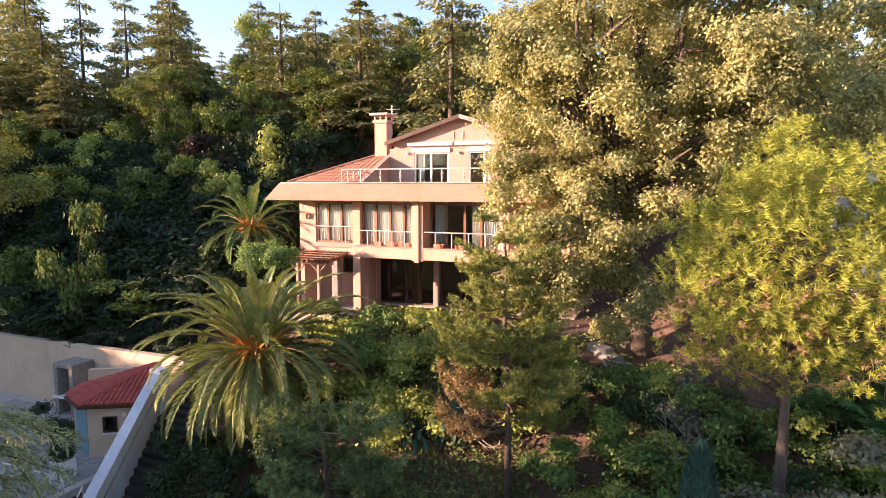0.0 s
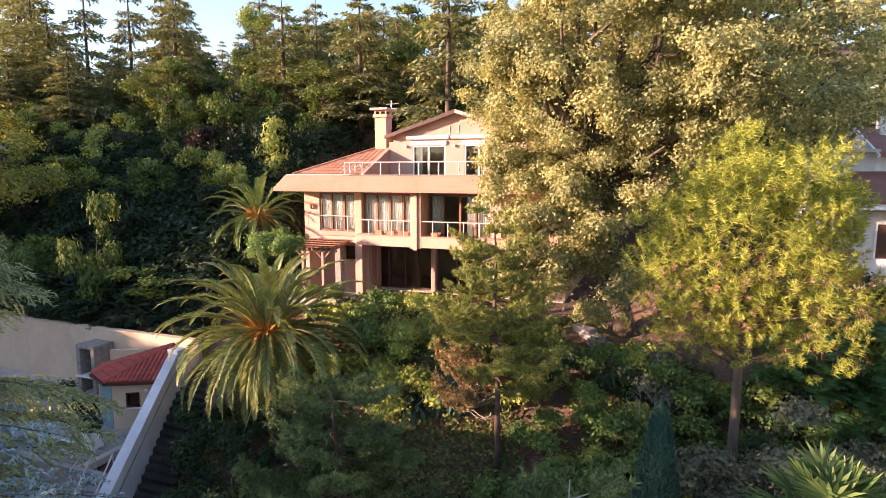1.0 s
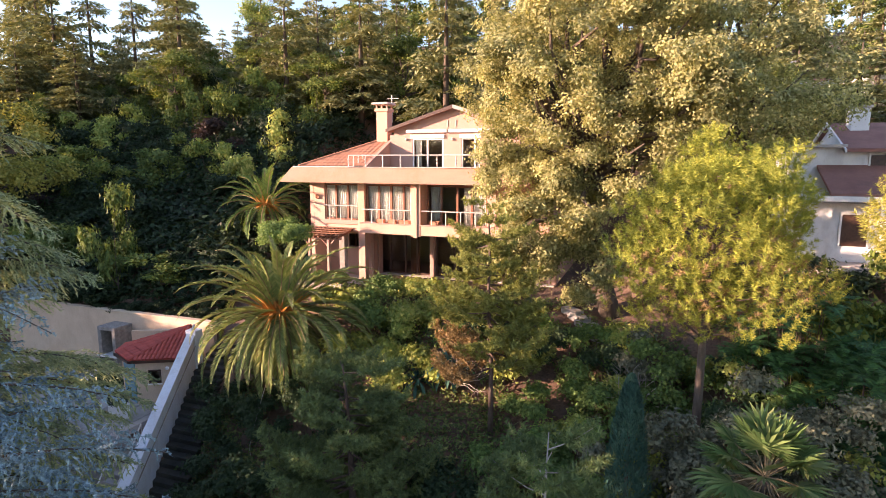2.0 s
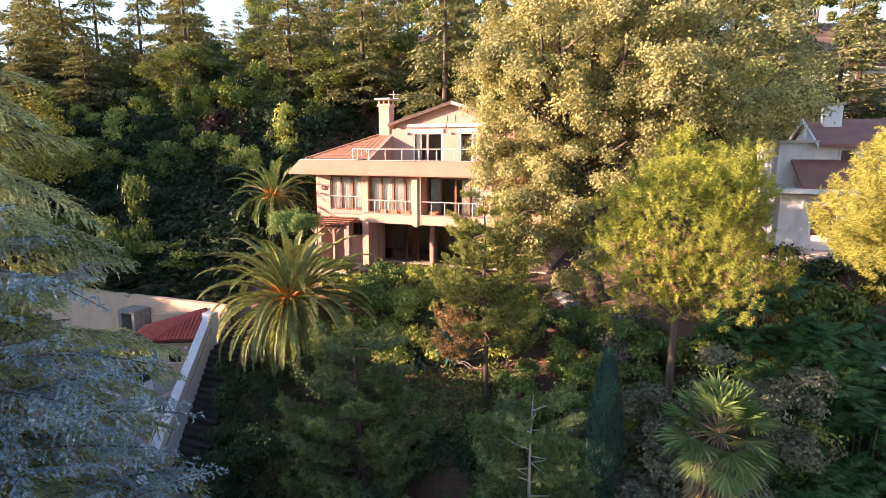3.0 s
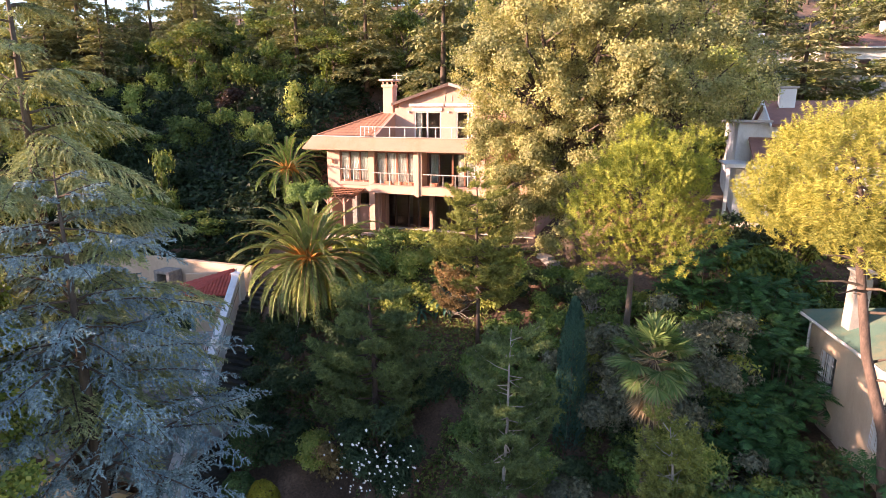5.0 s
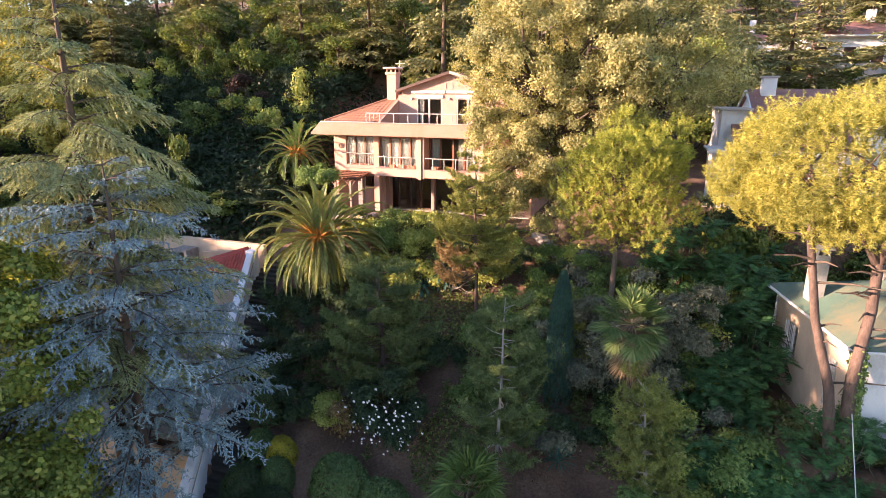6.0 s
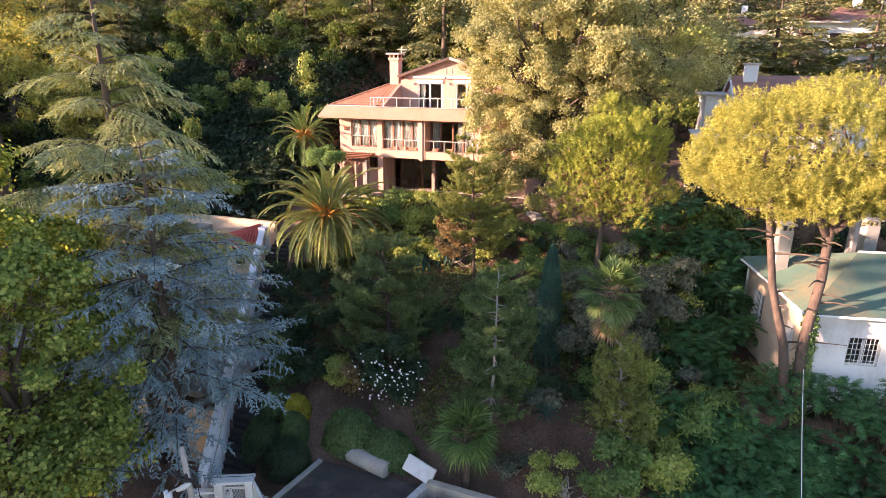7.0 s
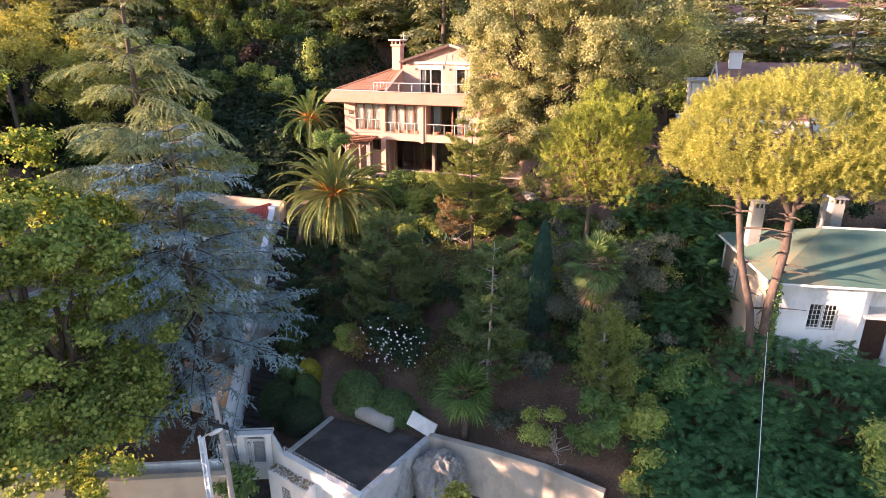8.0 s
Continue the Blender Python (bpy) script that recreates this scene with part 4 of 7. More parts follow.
def roof_face(name, a, b, c, d, mat, parent, rows, cols):
    """A tiled slope between eave a-b and ridge d-c, its tiles as half-round ribs in courses."""
    a, b, c, d = (np.array(q, float) for q in (a, b, c, d))
    n = unit(np.cross(b - a, d - a))
    n = n if n[2] > 0 else -n
    U, V = np.linspace(0, 1, cols * 4 + 1), np.linspace(0, 1, rows * 2 + 1)
    width = np.linalg.norm(b - a)
    vs, k = [], len(U)
    for j, v in enumerate(V):
        p0, p1 = a + (d - a) * v, b + (c - b) * v
        seg = np.linalg.norm(p1 - p0)
        off = np.dot(p0 - a, (b - a) / width)
        for u in U:
            s = off + u * seg
            wave = 0.035 * abs(math.sin(s * math.pi / (width / cols)))
            vs.append(p0 + (p1 - p0) * u + n * (wave + (0.0 if j % 2 else 0.03)))
    f = [[j * k + i, j * k + i + 1, (j + 1) * k + i + 1, (j + 1) * k + i] for j in range(len(V) - 1) for i in range(k - 1)]
    return part(name, Shape().add(vs, f), mat, parent)


def villa_roof():
    e, zr = 6.37, 0.44
    y0, y1, x0, x1 = -2.95, 9.3, -7.0, 7.75
    h = (y1 - y0) / 2
    zt = e + h * zr
    yr = (y0 + y1) / 2
    # left wing of the front slope stops at the cheek wall, so the terrace stays open
    m = M["rooftile"]
    xc = -2.75
    roof_face("roof_slope", (x0, y0, e), (xc, y0, e), (xc, y0 + (xc - x0), e + (xc - x0) * zr), (xc - 0.001, y0 + (xc - x0), e + (xc - x0) * zr), m, HOUSE, 12, 14)
    roof_face("roof_slope", (x0, y1, e), (x0, y0, e), (x0 + h, yr, zt), (x0 + h - 0.001, yr, zt), m, HOUSE, 12, 30)
    roof_face("roof_slope", (x1, y0, e), (x1, y1, e), (x1 - h, yr, zt), (x1 - h + 0.001, yr, zt), m, HOUSE, 12, 30)
    roof_face("roof_slope", (5.15, y0, e), (x1, y0, e), (5.15, y0 + x1 - 5.15, e + (x1 - 5.15) * zr), (5.149, y0 + x1 - 5.15, e + (x1 - 5.15) * zr), m, HOUSE, 8, 8)
    roof_face("roof_slope", (x1, y1, e), (x0, y1, e), (x0 + h, yr, zt), (x1 - h, yr, zt), m, HOUSE, 12, 40)
    part("ridge", Shape().tube([(x0, y0, e + 0.03), (x0 + h, yr, zt + 0.04)], 0.09, 6).tube([(x0 + h, yr, zt + 0.04), (x1 - h, yr, zt + 0.04)], 0.09, 6), m, HOUSE)
    part("roof_slope", Shape().add([(xc, y0 + (xc - x0), e + (xc - x0) * zr), (5.15, y0 + x1 - 5.15, e + (x1 - 5.15) * zr), (x1 - h, yr, zt), (x0 + h, yr, zt), (xc, 1.2, 8.2), (5.15, 1.2, 8.2)], [[0, 3, 2, 1]]), m, HOUSE)
    part("gutter_slab", box(-7.05, -3.2, -3.5, -2.9, 6.345, 6.40, 0.01), M["slab"], HOUSE)


villa_roof()

w = window("window_1", "brown timber window with white curtains behind", -5.56, -3.38, -2.5, 3.38, 5.42, (-4.86, -4.1), M["brown"], 0.1, 0.09)
for i, (a, b) in enumerate(((-5.62, -4.92), (-4.86, -4.2), (-4.1, -3.42))):
    curtain(a, b, -2.38, 3.4, 5.5, w, 5, i)
w = window("window_2", "tall brown timber balcony doors with white curtains", -2.92, 0.13, -2.5, 3.16, 5.42, (-2.15, -1.4, -0.65), M["brown"], 0.1, 0.1)
for i, (a, b) in enumerate(((-2.98, -2.22), (-2.16, -1.5), (-1.42, -0.72), (-0.66, 0.08))):
    curtain(a, b, -2.38, 3.18, 5.5, w, 6, 10 + i)
w = window("window_3", "tall brown timber balcony doors, one open", 0.72, 4.1, -2.5, 3.16, 5.42, (1.55, 2.45, 3.25), M["brown"], 0.1, 0.1)
for i, (a, b) in enumerate(((0.85, 1.5), (2.75, 3.2), (3.32, 4.02))):
    curtain(a, b, -2.3, 3.18, 5.5, w, 6, 20 + i)
window("window_4", "dark-framed glazed garden room doors", -3.44, -0.02, 0.1, -0.05, 2.72, (-2.72, -1.7, -0.95), M["dark_frame"], 0.1, 0.09)
window("window_5", "dark-framed glazed garden room window", 0.26, 5.6, 0.1, -0.05, 2.72, (1.4, 2.6, 3.8), M["dark_frame"], 0.1, 0.09)
window("window_6", "small dark kitchen window", -4.85, -3.95, -1.08, 1.62, 2.42, (-4.4,), M["dark_frame"], 0.1, 0.05)
w = window("window_7", "white-framed attic terrace door, sliding", -1.2, 0.72, 0.08, 5.86, 7.98, (-0.26,), M["white"], 0.12, 0.08)
curtain(-1.08, -0.72, 0.28, 5.9, 7.95, w, 5, 31)
w = window("window_8", "white-framed attic terrace door beside the gable", 1.8, 2.9, 0.08, 5.86, 7.98, (2.6,), M["white"], 0.12, 0.07)
curtain(2.66, 2.86, 0.28, 5.9, 7.95, w, 4, 32)
part("open_leaf", box(-1.55, -0.98, 0.5, 0.56, 0.0, 2.2, 0.01), M["brown"], bpy.data.objects["window_4"], "reddish timber door leaf standing open")

rail("terrace_railing", "pale metal railing on the villa's roof terrace", [(-3.376, -2.0), (-3.376, -3.66), (7.6, -3.66)], 6.38, 6.99,
     [(-3.376, -2.0), (-3.376, -2.55), (-3.376, -3.1)] + [(-3.376 + 1.02 * i, -3.66) for i in range(11)], True)
rail("balcony_railing", "pale metal railing on the villa's balcony", [(-2.75, -3.36), (0.12, -3.36)], 3.36, 4.09, [(-2.2, -3.36), (-1.55, -3.36), (-0.9, -3.36), (-0.25, -3.36)], False)
rail("balcony_railing", "pale metal railing on the villa's balcony", [(0.74, -3.36), (5.35, -3.36)], 3.36, 4.09, [(1.3 + 0.8 * i, -3.36) for i in range(6)], False)
rail("window_railing", "pale metal railing before the timber window", [(-5.85, -2.75), (-3.45, -2.75)], 3.38, 4.2, [(-5.2, -2.7), (-4.5, -2.7), (-3.8, -2.7)], False)


def flower_box(x, y, z, w, nm="flower_box", lb="terracotta flower box on the balcony"):
    ob = thing(nm, lb, "planter", (x, y, z), "balcony boxes")
    s = Shape()
    s.prism([(-0.11, 0), (0.11, 0), (0.14, 0.24), (0.11, 0.24), (0.09, 0.2), (-0.09, 0.2), (-0.11, 0.24), (-0.14, 0.24)], "x", 0, w)
    s.v = [(a + x, b + y, c + z) for a, b, c in s.v]
    part("trough", s, M["pot"], ob)
    return ob


for i, q in enumerate((-2.0, -1.3, -0.7, -0.45, 1.15, 2.2)):
    flower_box(q, -3.1, 3.3, 0.45)

# ---- pergola and little terrace at its side ----
def pergola():
    ob = thing("pergola", "brown timber pergola with a tiled slatted top beside the villa", "pergola", (-4.9, -3.4, 0))
    for x, y in ((-4.55, -4.0), (-5.75, -4.0)):
        part("post", box(x - 0.07, x + 0.07, y - 0.07, y + 0.07, -0.4, 2.45, 0.01), M["stucco_pink"], ob)
        for sg in (-1, 1):
            part("brace", Shape().tube([(x, y, 2.0), (x + 0.42 * sg, y, 2.42)], 0.045, 4), M["stucco_pink"], ob)
    part("front_beam", box(-6.25, -3.75, -4.08, -3.92, 2.42, 2.56, 0.01), M["stucco_pink"], ob, "pale painted front beam")
    for i in range(9):
        x = -6.2 + 0.29 * i
        part("rafter", Shape().prism([(-4.35, 2.5), (-1.22, 2.98), (-1.22, 3.1), (-4.35, 2.62)], "x", x, x + 0.09), M["brown"], ob)
    for i in range(8):
        y = -4.3 + 0.4 * i
        z = 2.64 + (y + 4.35) * 0.1534
        part("batten", box(-6.28, -3.72, y, y + 0.1, z, z + 0.05, 0.008), M["brown"], ob)
    part("stone_pier", box(-4.95, -4.55, -2.2, -1.8, -0.4, 2.75, 0.05), M["stonewall"], ob, "grey rubble stone pier")


pergola()
structure("pavement_1", Shape().box(-6.6, -3.0, -5.2, -1.2, -0.6, -0.06, 0.03).box(-6.6, -3.0, -5.4, -5.2, -1.2, 0.25, 0.02), M["slab"], "pale concrete side terrace with a low parapet", "terrace")
for i, (x, y) in enumerate(((-6.2, -4.9), (-5.6, -4.95), (-4.7, -4.95), (-3.4, -4.8))):
    ob = thing("flower_pot", "terracotta flower pot on the side terrace", "planter", (x, y, -0.06), "terrace pots")
    part("pot", Shape().tube([(x, y, -0.06), (x, y, 0.1), (x, y, 0.28), (x, y, 0.32)], [0.12, 0.16, 0.2, 0.22], 12), M["pot"], ob)
    r = rnd(60 + i)
    c, d = clump_points(r, (x, y, 0.46), (0.2, 0.2, 0.2), 26)
    leaf_cloud("plant", r, c, d, 40, 0.13, L["mid"], ob, 0.3)

# ---- boundary wall, stairs, gate ----
def boundary_wall():
    ob = thing("wall_boundary", "long weathered white boundary wall stepping down the slope", "wall", (-4.9, -17.7, -7), kind="structure")
    a, b = Vector((-8.4, -10.3, -1.6)), Vector((-1.25, -25.0, -8.3))
    d = (b - a).normalized()
    flat = Vector((d.x, d.y, 0)).normalized()
    side = Vector((-flat.y, flat.x, 0))
    n = 12
    for i in range(n):
        p, q = a.lerp(b, i / n), a.lerp(b, (i + 1) / n)
        s = Shape()
        t = 0.14
        vs = [p - side * t, p + side * t, q + side * t, q - side * t]
        lowz = 3.4
        s.add([(v.x, v.y, v.z - lowz) for v in vs] + [tuple(v) for v in vs], [[0, 1, 2, 3], [4, 5, 6, 7], [0, 1, 5, 4], [1, 2, 6, 5], [2, 3, 7, 6], [3, 0, 4, 7]])
        part("wall_panel", s, M["wall_blue"], ob)
    s = Shape()
    t = 0.2
    vs = [a - side * t, a + side * t, b + side * t, b - side * t]
    s.add([(v.x, v.y, v.z) for v in vs] + [(v.x, v.y, v.z + 0.09) for v in vs], [[0, 1, 2, 3], [4, 5, 6, 7], [0, 1, 5, 4], [1, 2, 6, 5], [2, 3, 7, 6], [3, 0, 4, 7]])
    part("coping", s, M["wall_blue"], ob)
    hs = Shape().tube([a + side * 0.2 + Vector((0, 0, -0.45)), b + side * 0.2 + Vector((0, 0, -0.45))], 0.025, 6)
    part("handrail", hs, M["concrete"], ob, "thin grey handrail along the wall")
    part("end_pier", box(-8.7, -8.1, -10.4, -9.9, -5, -1.4, 0.02), M["wall_blue"], ob)


boundary_wall()


def stairs():
    ob = thing("stairs_1", "dark worn concrete garden stairs beside the boundary wall", "stairs", (-0.4, -24, -10.5), kind="structure")
    n = 46
    for i in range(n):
        y0 = -24.5 + i * 0.345
        z = -10.55 + i * 0.178
        x = float(wall_x(y0)) + 0.16
        part("step", box(x, x + 1.7, y0, y0 + 0.38, z - 0.4, z + 0.17, 0.015), M["dark_toned"], ob)


stairs()


def gate():
    ob = thing("garden_gate", "white walled garden gate with diamond-lattice iron doors", "gate", (0.2, -25.2, -10.6))
    about = Matrix.Translation((0.3, -25.1, 0)) @ Matrix.Rotation(radians(24), 4, "Z") @ Matrix.Translation((-0.3, 25.1, 0))

    def P(nm, s, m="white_old", lb=""):
        s.v = [tuple(about @ Vector(v)) for v in s.v]
        return part(nm, s, M[m], ob, lb)

    zt = -8.1
    P("gate_pier", box(-0.32, 0.02, -25.35, -24.95, -11, zt, 0.02))
    P("gate_pier", box(0.95, 1.25, -25.3, -24.9, -11, zt, 0.02))
    P("lintel", box(-0.4, 1.32, -25.4, -24.85, zt, zt + 0.14, 0.02))
    P("panel", box(0.02, 0.95, -25.2, -25.1, -10.65, -9.75, 0.01), "white")
    P("side_wall", box(-1.2, -0.32, -25.25, -25.05, -11, -9.6, 0.02))
    P("side_pier", box(-1.32, -1.12, -25.3, -25.0, -11, -8.5, 0.02))
    P("side_lintel", box(-1.32, -0.32, -25.3, -25.0, -8.6, -8.48, 0.02))

    def lattice(x0, x1, z0, z1, y):
        s = Shape()
        s.box(x0, x0 + 0.04, y - 0.02, y + 0.02, z0, z1).box(x1 - 0.04, x1, y - 0.02, y + 0.02, z0, z1).box(x0, x1, y - 0.02, y + 0.02, z0, z0 + 0.04).box(x0, x1, y - 0.02, y + 0.02, z1 - 0.04, z1)
        k = 5
        for i in range(-k, k + 1):
            for sg in (1, -1):
                c = (x0 + x1) / 2 + i * (x1 - x0) / k
                pts = []
                for zz in np.linspace(z0, z1, 9):
                    xx = c + sg * (zz - (z0 + z1) / 2) * 0.6
                    if x0 <= xx <= x1:
                        pts.append((xx, y, zz))
                if len(pts) > 1:
                    s.tube([pts[0], pts[-1]], 0.012, 4)
        return s

    P("gate_wing", Shape().add([(1.25, -25.0, -11.2), (1.25, -25.2, -11.2), (1.95, -26.25, -11.2), (2.1, -26.1, -11.2), (1.25, -25.0, -8.15), (1.25, -25.2, -8.15), (1.95, -26.25, -8.5), (2.1, -26.1, -8.5)], [[0, 1, 2, 3], [4, 5, 6, 7], [0, 1, 5, 4], [1, 2, 6, 5], [2, 3, 7, 6], [3, 0, 4, 7]]))
    for z in (-8.02, -7.9):
        P("spike_rail", Shape().tube([(-0.35, -25.1, z), (1.3, -25.1, z), (2.0, -26.2, z - 0.35)], 0.012, 4), "iron")
    P("lattice", lattice(0.04, 0.3, -9.73, zt - 0.35, -25.15), "white")
    P("lattice", lattice(0.32, 0.93, -9.73, zt - 0.35, -25.15), "white")
    P("transom_grille", lattice(0.04, 0.93, zt - 0.32, zt - 0.02, -25.15), "white")
    P("lattice", lattice(-1.1, -0.34, -9.58, -8.62, -25.15), "white")


gate()


def flat_roof_building():
    ob = thing("outbuilding", "low white outbuilding with a flat dark bitumen roof and parapets", "building", (4.7, -23.9, -11))
    P = lambda nm, s, m="white_old", lb="": part(nm, s, M[m], ob, lb)
    A, B, C, D = Vector((2.75, -21.9, 0)), Vector((2.2, -25.3, 0)), Vector((6.75, -26.5, 0)), Vector((8.05, -21.8, 0))
    z = -8.75

    def wall(p, q, z0, z1, t, name, m):
        d = (q - p).normalized()
        s = Vector((-d.y, d.x, 0)) * t
        vs = [p - s, p + s, q + s, q - s]
        P(name, Shape().add([(v.x, v.y, z0) for v in vs] + [(v.x, v.y, z1) for v in vs], [[0, 1, 2, 3], [4, 5, 6, 7], [0, 1, 5, 4], [1, 2, 6, 5], [2, 3, 7, 6], [3, 0, 4, 7]]), m)

    P("flat_roof", Shape().add([(v.x, v.y, z - 0.2) for v in (A, B, C, D)] + [(v.x, v.y, z) for v in (A, B, C, D)], [[0, 1, 2, 3], [4, 5, 6, 7], [0, 1, 5, 4], [1, 2, 6, 5], [2, 3, 7, 6], [3, 0, 4, 7]]), "asphalt", "dark bitumen roof sheet")
    wall(B, C, -11.2, z + 0.28, 0.14, "front_wall", "white_old")
    wall(C, D, -11.2, z + 0.25, 0.16, "side_wall", "streaked")
    wall(A, B, -11.2, z + 0.12, 0.1, "side_wall", "concrete")
    # step-down ledge with a barred opening on the street side
    d = (C - B).normalized()
    nrm = Vector((d.y, -d.x, 0))
    p0, p1 = B - d * 0.3 + nrm * 0.15, B + d * 2.2 + nrm * 0.15
    vs = [p0, p1, p1 + nrm * 0.55, p0 + nrm * 0.55]
    P("ledge", Shape().add([(v.x, v.y, -11.2) for v in vs] + [(v.x, v.y, z - 0.35) for v in vs], [[0, 1, 2, 3], [4, 5, 6, 7], [0, 1, 5, 4], [1, 2, 6, 5], [2, 3, 7, 6], [3, 0, 4, 7]]), "white_old", "white ledge with dry leaves")
    rr = rnd(455)
    q = np.array([tuple(p0 + d * (2.4 * a) + nrm * (0.05 + 0.45 * b) + Vector((0, 0, z - 0.335))) for a, b in rr.random((420, 2))])
    Nn = unit(rr.normal(size=q.shape) * 0.3 + np.array([0, 0, 1.0]))
    blades("dry_leaves", q, np.cross(Nn, rr.normal(size=q.shape)), Nn, 0.1, 0.035, L["ochre"], ob, label="scattered dry brown leaves")
    w0 = p0 + d * 0.9 + nrm * 0.56
    g = Shape()
    for i in range(6):
        g.tube([w0 + d * 0.1 * i + Vector((0, 0, -10.2)), w0 + d * 0.1 * i + Vector((0, 0, -9.6))], 0.012, 4)
    for i in range(4):
        g.tube([w0 + Vector((0, 0, -10.15 + 0.17 * i)), w0 + d * 0.5 + Vector((0, 0, -10.15 + 0.17 * i))], 0.012, 4)
    P("window_grille", g, "iron")
    # barbed wire coil on the parapet
    s = Shape()
    pts = []
    for i in range(300):
        u = i / 299
        a = i * 0.55
        q = B.lerp(C, u * 0.95) + Vector((0, 0, z + 0.42)) + nrm * 0.13 * math.cos(a) + Vector((0, 0, 0.15 * math.sin(a)))
        pts.append(q)
    s.tube(pts, 0.009, 3)
    for u in (0.02, 0.3, 0.58, 0.86):
        q = B.lerp(C, u)
        s.tube([q + Vector((0, 0, z)), q + Vector((0, 0, z + 0.62))], 0.018, 5)
    P("barbed_wire", s, "steel", "coil of barbed wire on short posts")


flat_roof_building()


def retaining_wall():
    s = Shape()
    pts = [Vector((8.1, -21.95, 0)), Vector((11.3, -22.2, 0)), Vector((13.65, -22.4, 0)), Vector((16.3, -22.9, 0))]
    tops = [-8.3, -8.2, -8.2, -8.35]
    for (p, q), (a, b) in zip(zip(pts[:-1], pts[1:]), zip(tops[:-1], tops[1:])):
        d = (q - p).normalized()
        n = Vector((-d.y, d.x, 0)) * 0.16
        vs = [p - n, p + n, q + n, q - n]
        zs = [a, a, b, b]
        s.add([(v.x, v.y, -11.3) for v in vs] + [(v.x, v.y, h) for v, h in zip(vs, zs)], [[0, 1, 2, 3], [4, 5, 6, 7], [0, 1, 5, 4], [1, 2, 6, 5], [2, 3, 7, 6], [3, 0, 4, 7]])
    structure("wall_retaining", s, M["pale_wall"], "stained pale retaining wall at the foot of the slope", "wall")


retaining_wall()
structure("road", box(-30, 60, -60, -21.9, -11.2, -10.9), M["asphalt"], "dark asphalt yard and street below the garden", "road")


def tarp():
    ob = thing("tarpaulin", "crumpled dusty grey tarpaulin bundled against the wall", "tarpaulin", (9.0, -23.6, -10.9))
    bm = bmesh.new()
    bmesh.ops.create_icosphere(bm, subdivisions=6, radius=1)
    for v in bm.verts:
        p = v.co.copy()
        th = math.atan2(p.y, p.x)
        down = max(0.0, 0.6 - p.z)
        ridge = 1 - 2 * abs(noise.noise(Vector((th * 2.4 + 0.5 * p.z, p.z * 0.8, 3.1))))
        crease = 1 - 2 * abs(noise.noise(Vector((p.x * 3.4 + 1.3 * p.z, p.y * 3.4, p.z * 1.6 + 7))))
        fine = 1 - 2 * abs(noise.noise(Vector((p.x * 8 - 2 * p.z, p.y * 8, p.z * 4))))
        k = 0.72 + 0.2 * noise.noise(p * 1.3) + 0.2 * ridge * down + 0.13 * crease + 0.05 * fine
        v.co = Vector((9.0 + p.x * 1.5 * k + 0.25 * p.z, -23.0 + p.y * 1.05 * k, max(-10.88, -9.7 + p.z * 1.75 * k)))
    me = bpy.data.meshes.new("sheet")
    bm.to_mesh(me)
    bm.free()
    link("sheet", me, M["tarp"], ob, smooth=True)


tarp()


def tank():
    ob = thing("concrete_pipe", "mossy grey concrete pipe lying on the slope", "pipe", (5.0, -21.5, -8.8))
    a, b = Vector((4.0, -21.35, -8.3)), Vector((6.1, -21.75, -8.45))
    part("shell", Shape().tube([a, a.lerp(b, 0.03), a.lerp(b, 0.5), a.lerp(b, 0.97), b], [0.34, 0.40, 0.41, 0.40, 0.34], 20), M["concrete"], ob, smooth=True)
    ob2 = thing("stone_slab", "white painted concrete slab leaning at the slope's foot", "slab", (7.4, -21.3, -8.5))
    part("slab", box(-0.75, 0.75, -0.08, 0.08, -0.36, 0.36, 0.03, Matrix.Translation((7.55, -21.55, -8.15)) @ Euler((radians(-35), radians(9), radians(-14))).to_matrix().to_4x4()), M["white_old"], ob2)


tank()

